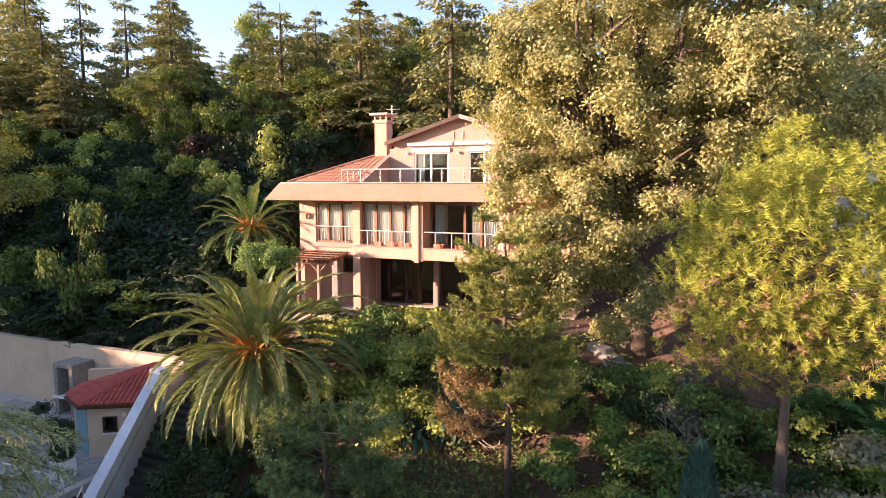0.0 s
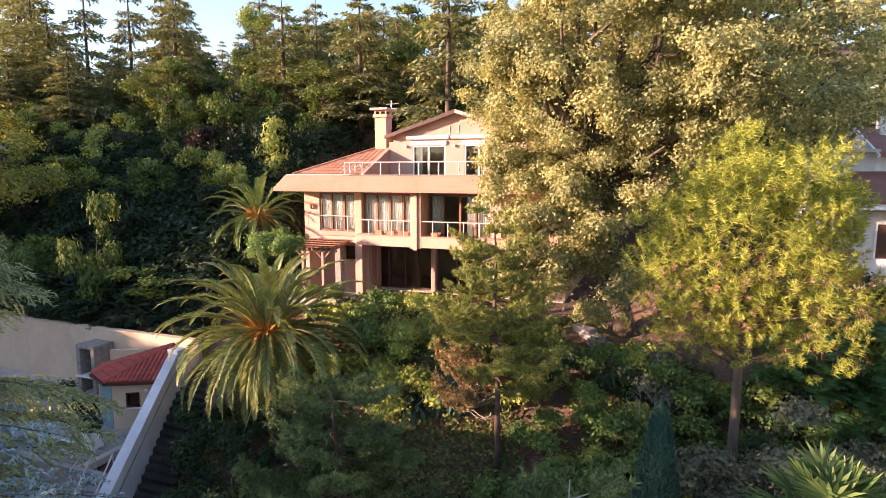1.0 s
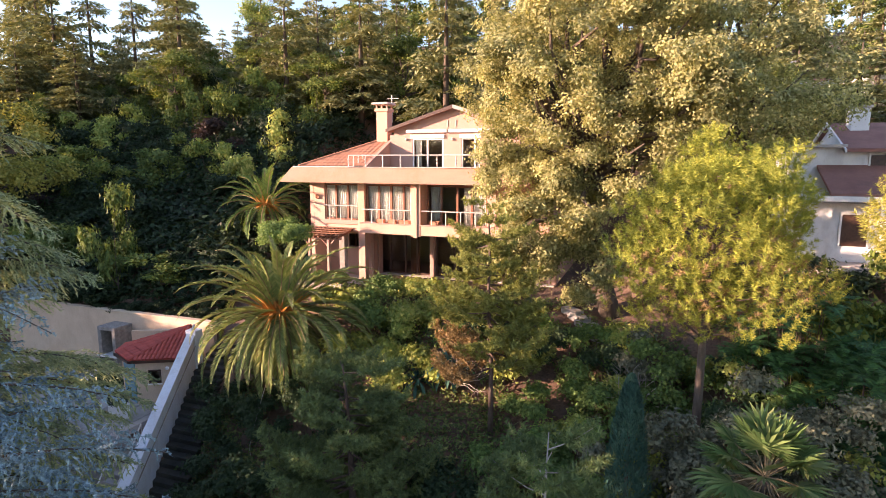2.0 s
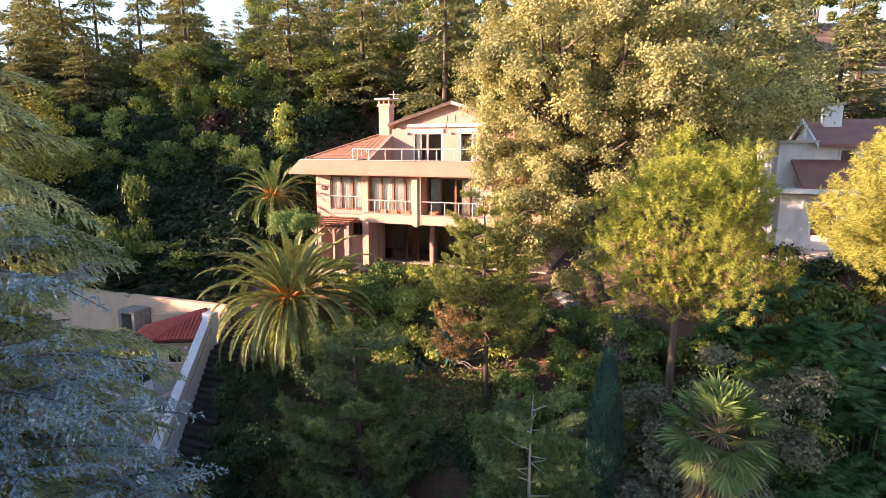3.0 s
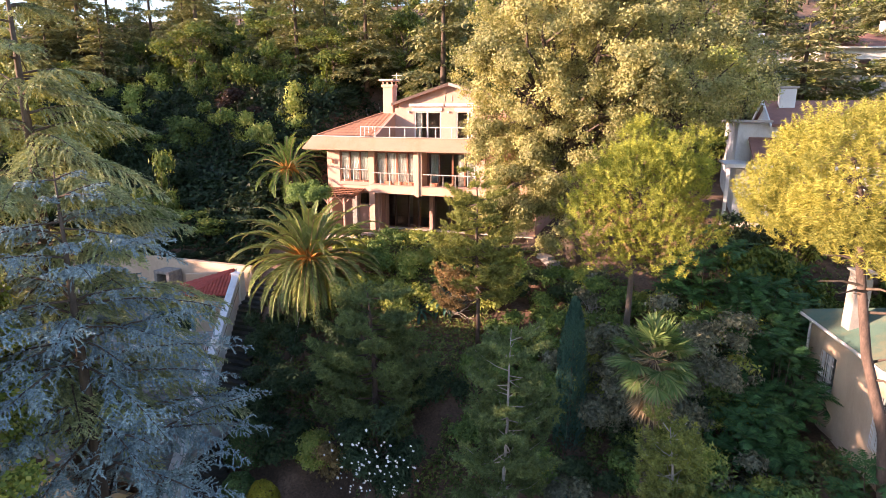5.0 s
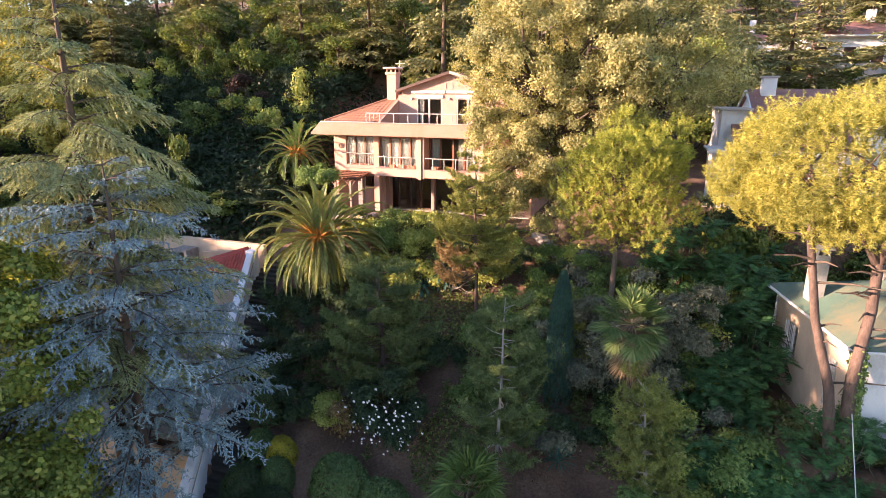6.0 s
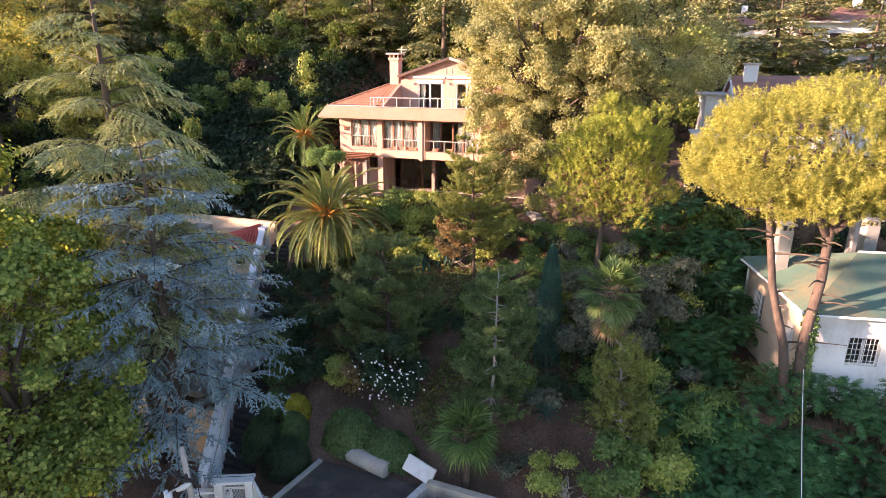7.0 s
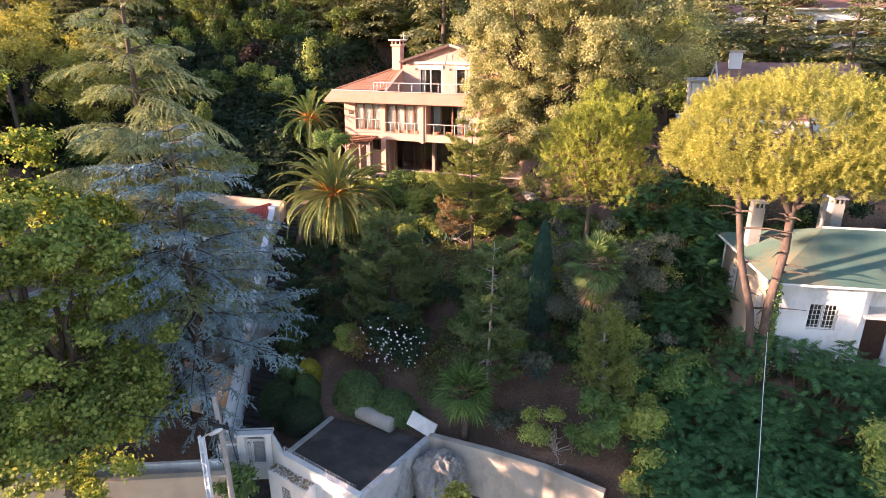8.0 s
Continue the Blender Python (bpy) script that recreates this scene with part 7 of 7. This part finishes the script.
# ---- unseen trees added beside and behind the camera's way: they shade the lower garden ----
street = [broadleaf("street_tree", "tall unseen plane tree added to cast shade", (0, 0, -300), (0, 0, -291), (4.4, 4.4, 8.0), 440 + k, L["plane"], 150, 36, 0.7, 1.5, 0.35, group="street trees") for k in range(2)]
high = broadleaf("street_tree", "tall unseen plane tree added to cast shade", (0, 0, -300), (0, 0, -283), (3.6, 3.6, 3.6), 445, L["plane"], 130, 36, 0.7, 1.4, 0.3, group="street trees")
s2, n2 = Vector((math.cos(SUN_AZ), math.sin(SUN_AZ), 0)), Vector((-math.sin(SUN_AZ), math.cos(SUN_AZ), 0))
# places across the sun's way and crown tops, set by where shade must fall
first = ((-20.5, 0, 5.0), (-16.5, 0, 5.5), (-12, 0, 5.5), (-7.7, 0, 4.6), (-3.4, 0, 2.0), (1, 0, -0.5), (5, 0, -1.5), (9, 0, -2.6), (12.8, 0, -2.2), (15.8, 0, -1.2), (18.6, 0, -0.6), (24, 1, -2.4), (27.4, 1, 1.3), (29.8, 1, 1.6), (32.4, 0, 1.4), (35.5, 0, 2.6), (39, 0, 3.0), (42, 0, 3.0), (46, 0, 3.0))
second = ((-40.5, 13.0), (-36.0, 12.0), (-31.5, 11.0), (-27.0, 9.0), (-22.5, 7.5), (-14.5, 6.0), (-9.7, 4.5), (-5.4, 1.6), (-1.2, -0.6), (3, -1.6), (7, -2.0), (11, -2.8), (14.6, -1.6), (18.4, -0.6), (31.5, 1.6), (35.5, 3.0))
shade_rows = [(w, 45, f, t + 7.5) for w, f, t in first] + [(w, 53, 0, t + 8.8) for w, t in second]
for i, (w, k, form, top) in enumerate(shade_rows):
    c = n2 * w + s2 * (k + r.normal())
    g = gz(c.x, c.y)
    sc = (top - g) / (17.0 if form == 0 else 20.6)
    copy_thing(high if form else street[i % 2], Matrix.Translation((c.x, c.y, g)) @ Matrix.Rotation(r.random() * 6.28, 4, "Z") @ Matrix.Diagonal((max(sc, 0.95), max(sc, 0.95), sc, 1)))
for q in street + [high]:
    for o in list(q.children_recursive) + [q]:
        bpy.data.objects.remove(o)

# ---- undergrowth over the slope ----
def undergrowth():
    r = rnd(500)
    n = 120000
    x, y = -8 + 36 * r.random(n), -22 + 18 * r.random(n)
    keep = np.array([noise.noise((a * 0.3, b * 0.3, 7)) + 0.25 * noise.noise((a * 1.3, b * 1.3, 2)) for a, b in zip(x, y)]) > (-0.05 + 0.25 * smooth01(-15, -21, y))
    keep &= (x > wall_x(y) + 2.0) & ~((x > 2) & (x < 9) & (y < -21.3))
    x, y = x[keep], y[keep]
    n = len(x)
    z = ground_z(x, y) + 0.05 + np.abs(r.normal(size=n)) * 0.22
    N = unit(r.normal(size=(n, 3)) * 0.6 + np.array([0, -0.3, 1.0]))
    U = np.cross(N, r.normal(size=(n, 3)))
    Lg = 0.1 + 0.12 * r.random(n)
    ob = blades("undergrowth", np.stack([x, y, z], 1), U, N, Lg, Lg * 0.35, L["ground"])
    tagged(ob, "ivy and low weeds over the slope", "undergrowth", kind="stuff")
    n = 16000
    x, y = -2 + 22 * r.random(n), -24 + 16 * r.random(n)
    keep = ~((x > 1.5) & (x < 9) & (y < -21.2))
    x, y = x[keep], y[keep]
    n = len(x)
    N = unit(r.normal(size=(n, 3)) * 0.35 + np.array([0, 0, 1.0]))
    Lg = 0.06 + 0.07 * r.random(n)
    ob = blades("leaf_litter", np.stack([x, y, ground_z(x, y) + 0.03], 1), np.cross(N, r.normal(size=(n, 3))), N, Lg, Lg * 0.4, L["litter"])
    tagged(ob, "brown leaf litter on the soil", "leaves", kind="stuff")


undergrowth()

# ---- houses up the hill on the far side ----
def far_house(x, y, z, w, d, h, turn, lb, roof_m, wall_m, floors=1):
    ob = thing("hill_house", lb, "house", (x, y, z))
    m = Matrix.Translation((x, y, z)) @ Matrix.Rotation(radians(turn), 4, "Z")

    def Q(s):
        s.v = [tuple(m @ Vector(v)) for v in s.v]
        return s

    part("wall", Q(box(-w / 2, w / 2, -d / 2, d / 2, -3, h, 0.03)), M[wall_m], ob)
    e = 0.6
    part("roof", Q(Shape().add([(-w / 2 - e, -d / 2 - e, h), (w / 2 + e, -d / 2 - e, h), (w / 2 + e, d / 2 + e, h), (-w / 2 - e, d / 2 + e, h), (-w / 2 + d / 2, 0, h + d * 0.22), (w / 2 - d / 2, 0, h + d * 0.22)], [[0, 1, 5, 4], [1, 2, 5], [2, 3, 4, 5], [3, 0, 4], [0, 1, 2, 3]])), M[roof_m], ob)
    part("eave", Q(Shape().box(-w / 2 - e, w / 2 + e, -d / 2 - e, -d / 2 - e + 0.1, h - 0.15, h).box(-w / 2 - e, -w / 2 - e + 0.1, -d / 2 - e + 0.1, d / 2 + e, h - 0.15, h)), M["white"], ob)
    for f in range(floors):
        for i in range(int(w // 2.4)):
            wx = -w / 2 + 1.2 + i * 2.4
            wz = h - 1.0 - 3.0 * f
            wd = part("window", Q(box(wx - 0.5, wx + 0.5, -d / 2 - 0.03, -d / 2 + 0.02, wz - 1.3, wz, 0.01)), M["dark_frame"], ob)
            part("frame", Q(Shape().box(wx - 0.6, wx - 0.5, -d / 2 - 0.06, -d / 2, wz - 1.4, wz + 0.1).box(wx + 0.5, wx + 0.6, -d / 2 - 0.06, -d / 2, wz - 1.4, wz + 0.1).box(wx - 0.5, wx + 0.5, -d / 2 - 0.06, -d / 2, wz, wz + 0.1)), M["white"], wd)
    part("chimney", Q(box(w * 0.15, w * 0.15 + 0.6, -0.3, 0.3, h, h + d * 0.22 + 1.0, 0.03)), M["white_old"], ob)
    return ob




def next_house():
    """The pale house beyond the bungalow: a two-level red roof, a flat porch roof with a white edge."""
    ob = thing("next_house", "pale plastered house with dull red roofs and a white-edged porch", "house", (22, 0, 2.3))
    P = lambda nm, sh, m="white_old", lb="", pa=None: part(nm, sh, M[m], pa or ob, lb)
    P("wall", box(18.7, 28.5, 0.6, 7.0, 1.5, 7.35, 0.02))
    P("gable", Shape().prism([(0.5, 7.35), (7.1, 7.35), (3.8, 8.5)], "x", 20.5, 20.75), "white_old", "pale gable end with a white verge")
    P("roof", Shape().prism([(0.1, 7.3), (3.8, 8.65), (7.5, 7.3), (7.5, 7.15), (3.8, 8.47), (0.1, 7.15)], "x", 20.3, 29.0), "duskytile")
    P("verge_board", Shape().prism([(0.0, 7.26), (3.8, 8.7), (7.6, 7.26), (7.6, 7.08), (3.8, 8.52), (0.0, 7.08)], "x", 20.22, 20.3), "white")
    P("flat_roof", box(18.4, 20.4, 0.3, 7.2, 7.35, 7.5, 0.02), "slab", "pale flat roof over the side room")
    P("porch_wall", box(18.6, 24.8, -1.4, -1.15, 1.5, 4.9, 0.02))
    P("porch_wall", box(18.6, 18.85, -1.15, 0.6, 1.5, 4.9, 0.02))
    P("porch_roof", Shape().prism([(-2.3, 5.35), (0.6, 6.55), (0.6, 6.4), (-2.3, 5.2)], "x", 19.3, 25.4), "duskytile")
    P("porch_edge", Shape().box(17.9, 25.6, -2.6, -2.3, 5.02, 5.24, 0.01).box(17.9, 19.28, -2.3, 0.6, 5.12, 5.22, 0.01), "white", "white painted porch edge")
    for x in (18.1, 21.2, 24.6):
        P("porch_post", box(x - 0.09, x + 0.09, -2.5, -2.32, 1.8, 5.02, 0.01), "white")
    P("porch_floor", box(17.9, 25.6, -2.7, -1.4, 1.4, 2.3, 0.02), "slab")
    for x0, x1, z0, z1 in ((20.0, 21.0, 3.0, 4.4), (22.2, 23.4, 2.4, 4.5)):
        w = P("window", box(x0, x1, -1.43, -1.38, z0, z1, 0.005), "dark_frame", "dark window in the porch")
        P("frame", Shape().box(x0 - 0.09, x0, -1.47, -1.4, z0, z1 + 0.09).box(x1, x1 + 0.09, -1.47, -1.4, z0, z1 + 0.09).box(x0, x1, -1.47, -1.4, z1, z1 + 0.09), "white", "", w)
    w = P("window", box(21.4, 22.0, 0.56, 0.6, 6.3, 7.0, 0.005), "dark_frame", "small upper window")
    P("frame", Shape().box(21.32, 21.4, 0.52, 0.6, 6.2, 7.08).box(22.0, 22.08, 0.52, 0.6, 6.2, 7.08), "white", "", w)
    ch = P("chimney", box(21.0, 21.8, 2.6, 3.4, 7.6, 9.3, 0.03), "white_old", "pale square chimney")
    P("chimney_cap", box(20.9, 21.9, 2.5, 3.5, 9.3, 9.42, 0.02), "slab", "", ch)


next_house()
far_house(31.0, 27.0, 9.0, 10.0, 7.0, 4.5, 14, "pale plastered house with a dull red roof among trees", "duskytile", "white_old")
far_house(22.0, 31.0, 9.5, 8.0, 6.0, 4.0, -6, "low pale house with a red roof among the cedars", "duskytile", "white_old")
far_house(43.0, 31.0, 13.0, 12.0, 8.0, 6.0, 18, "white two-storey villa on the hillside", "duskytile", "white", 2)
far_house(53.0, 97.0, 20.0, 14.0, 10.0, 7.0, 20, "white three-storey villa high on the hill", "rooftile", "white", 2)

# ---- smaller growth and garden details ----
def flowers(owner, x, y, z, rad, n, seed, size=0.09):
    r = rnd(seed)
    d = ball(r, n)
    d[:, 1] = -np.abs(d[:, 1])
    c = np.array([x, y, z]) + d * np.array(rad) * (0.35 + 0.65 * r.random((n, 1))) + np.array([0, -0.45, 0])
    P = np.repeat(c, 5, 0)
    a = np.tile(np.arange(5) * 1.2566, n)
    U = np.stack([np.cos(a), -0.5 + 0 * a, np.sin(a)], 1) + r.normal(size=(n * 5, 3)) * 0.15
    Lg = np.repeat(size * (0.5 + 0.8 * r.random(n)), 5)
    blades("blossom", P, U, np.tile(np.array([[0, -1.0, 0.4]]), (n * 5, 1)) + np.repeat(r.normal(size=(n, 3)) * 0.35, 5, 0), Lg, Lg * 0.45, M["petal"], owner, whole=True, label="white five-petalled blossoms")


flowers(bpy.data.objects["oleander"], 5.3, -19.2, gz(5.3, -19.2) + 2.7, (2.2, 1.4, 1.6), 95, 600, 0.065)


def rosette(name, label, x, y, z, n, ln, wd, mat, seed, category="agave", droop=0.5):
    r = rnd(seed)
    ob = thing(name, label, category, (x, y, z))
    s = Shape()
    for i in range(n):
        a, el = i * 2.39996, radians(78 - 75 * (i / n) + r.normal() * 6)
        out = Vector((math.cos(a), math.sin(a), 0))
        side = Vector((-out.y, out.x, 0))
        p, ang, pts = Vector((x, y, z + 0.15)), el, []
        for j in range(7):
            pts.append(p.copy())
            ang -= droop * 0.35
            p = p + (out * math.cos(ang) + Vector((0, 0, math.sin(ang)))) * ln / 6
        k = len(s.v)
        vs, fs = [], []
        for j, q in enumerate(pts):
            w = wd * math.sin(math.pi * (0.22 + 0.78 * (1 - j / 6)) * 0.98) * (1 if j < 6 else 0.1)
            vs += [q - side * w + Vector((0, 0, w * 0.35)), q, q + side * w + Vector((0, 0, w * 0.35))]
        for j in range(6):
            fs += [[3 * j, 3 * j + 1, 3 * j + 4, 3 * j + 3], [3 * j + 1, 3 * j + 2, 3 * j + 5, 3 * j + 4]]
        s.add(vs, fs)
    part("leaves", s, mat, ob)
    return ob


rosette("agave", "dark drooping agave with broad grey-green leaves", 4.5, -9.4, gz(4.5, -9.4) + 0.5, 34, 1.35, 0.09, L["cyp"], 610, droop=0.75)
rosette("agave", "dark drooping agave with broad grey-green leaves", 3.2, -9.9, gz(3.2, -9.9) + 0.2, 26, 1.0, 0.08, L["cyp"], 611, droop=0.7)
rosette("yucca", "small spiky yucca on the shaded slope", 12.5, -18.6, gz(12.5, -18.6) + 0.7, 46, 0.75, 0.028, L["cyp"], 612, "yucca", 0.35)


def dead_bush(x, y, z, size, seed, n=26):
    r = rnd(seed)
    ob = thing("bare_bush", "leafless bush of pale dry twigs", "bush", (x, y, z))
    s = Shape()
    for i in range(n):
        d = Vector(unit(r.normal(size=3) + np.array([0, 0, 0.9])))
        p = Vector((x, y, z))
        pts = [p]
        for j in range(5):
            p = p + d * size / 5 + Vector(r.normal(size=3)) * size * 0.05
            pts.append(p.copy())
            if j in (2, 3):
                e = p + (d + Vector(r.normal(size=3)) * 0.7).normalized() * size * 0.4
                s.tube([p, p.lerp(e, 0.5) + Vector(r.normal(size=3)) * 0.04, e], [0.014, 0.01, 0.004], 3, cap=False)
        s.tube(pts, [0.03, 0.024, 0.018, 0.013, 0.009, 0.004], 4, cap=False)
    part("branchwork", s, M["palebark"], ob)


dead_bush(-7.6, 10.4, gz(-7.6, 10.4) + 1.8, 4.0, 620, 34)
dead_bush(-13.6, 14.6, gz(-13.6, 14.6) + 2.0, 3.6, 621, 40)
dead_bush(-4.6, 10.9, gz(-4.6, 10.9) + 2.2, 3.2, 622)
dead_bush(11.6, -9.6, gz(11.6, -9.6) + 0.2, 1.5, 623)
dead_bush(5.0, -9.8, gz(5.0, -9.8) + 0.3, 1.2, 624)
dead_bush(14.0, -21.6, gz(14.0, -21.6), 1.0, 625)


def garden_steps():
    ob = thing("stone_steps", "worn pale stone steps on the garden path", "steps", (9.6, -5.6, -0.4), kind="structure")
    for i in range(5):
        x, y, z = 8.9 + 0.36 * i, -4.9 - 0.38 * i, -0.1 - 0.17 * i
        part("step", box(-0.55, 0.55, -0.24, 0.24, -0.25, 0.06, 0.03, Matrix.Translation((x, y, z)) @ Euler((radians(3 * math.sin(i * 5)), radians(2 * math.sin(i * 3)), radians(-44 + 5 * math.sin(i * 7)))).to_matrix().to_4x4()), M["concrete"], ob)


garden_steps()

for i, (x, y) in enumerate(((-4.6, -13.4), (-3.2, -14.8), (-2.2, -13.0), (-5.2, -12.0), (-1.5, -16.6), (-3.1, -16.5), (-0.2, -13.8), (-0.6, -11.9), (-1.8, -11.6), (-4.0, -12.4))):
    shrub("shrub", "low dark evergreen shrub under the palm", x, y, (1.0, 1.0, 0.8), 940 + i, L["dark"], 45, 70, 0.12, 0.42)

cb = thing("cable", "thin white cable hanging from the umbrella pine", "cable", (22.1, -17.5, -2.0))
part("wire", Shape().tube([(22.17, -17.3, -1.9), (21.9, -20.0, -3.9), (21.6, -23.2, -6.05), (21.2, -27.0, -8.7), (21.02, -29.0, -10.9)], 0.014, 5), M["white"], cb)
cb = thing("cable", "thin pale hose hanging from the palm down the slope", "cable", (-2.9, -11.6, -2.4))
part("wire", Shape().tube([(-2.9, -11.9, -2.6), (-2.6, -13.0, -3.6), (-2.4, -13.8, -4.6), (-2.0, -14.2, -5.1), (-1.2, -14.7, -5.3), (-0.2, -15.3, -5.6), (1.2, -15.8, -5.9)], 0.016, 5), M["slab"], cb)


def ivy():
    r = rnd(640)
    n = 2600
    u = r.random(n)
    a = r.random(n) * 6.283
    P = np.stack([22.08 + 0.1 * u + (0.3 - 0.1 * u) * np.cos(a), -17.85 + 0.5 * u + (0.3 - 0.1 * u) * np.sin(a), -4.6 + 4.4 * u], 1) + r.normal(size=(n, 3)) * 0.05
    N = np.stack([np.cos(a), np.sin(a), 0.2 + 0 * a], 1) + r.normal(size=(n, 3)) * 0.4
    ob = thing("ivy", "green ivy climbing the pine trunk", "ivy", (22.1, -17.9, -4.6))
    blades("leaves", P, np.cross(N, r.normal(size=(n, 3))), N, 0.1, 0.05, L["mid"], ob, whole=True)


ivy()

for i, (x, y, top, rad) in enumerate(((-35.5, -8.5, 17.0, 5.2), (-42.5, -2.5, 19.0, 5.0), (-29.0, -5.5, 11.0, 3.6))):
    g = gz(x, y)
    broadleaf("golden_tree", "golden-green broadleaf tree beyond the neighbour's garden", (x, y, g), (x, y, top - 6.5 * rad / 5), (rad, rad, 6.5 * rad / 5), 660 + 7 * i, L["golden"], 240, 80, 0.2, 0.95, 0.25, each=8, group="golden trees")

for i, (x, y, top, rad) in enumerate(((12.75, -31.6, -2.0, 0.55), (15.3, -31.3, -1.6, 0.75), (14.6, -31.6, -1.9, 0.6))):
    broadleaf("yellow_tree", "young tree with yellowing leaf tips in the yard", (x, y, -10.9), (x, y, top - 1.6), (rad, rad, 1.7), 661 + i, L["golden"], 46, 46, 0.13, 0.36, 0.06, group="young trees")

patio_bush = shrub("rose_bush", "dark bush dotted with white flowers beside the hut", -12.72, -11.77, (0.9, 0.8, 0.95), 670, L["dark"], 60, 70, 0.11, 0.4, z=-4.5)
flowers(patio_bush, -12.72, -11.77, -3.8, (0.8, 0.7, 0.8), 26, 671, 0.09)
pt = thing("planter", "white square planter with a clipped dark ball on the patio", "planter", (-9.09, -13.96, -4.5))
part("pot", box(-9.39, -8.79, -14.26, -13.66, -4.5, -3.75, 0.02), M["white_old"], pt)
rr = rnd(672)
bc, bd2 = clump_points(rr, (-9.09, -13.96, -3.45), (0.36, 0.36, 0.34), 60, hollow=0.8)
leaf_cloud("ball", rr, bc, bd2, 40, 0.06, L["dark"], pt, 0.16)
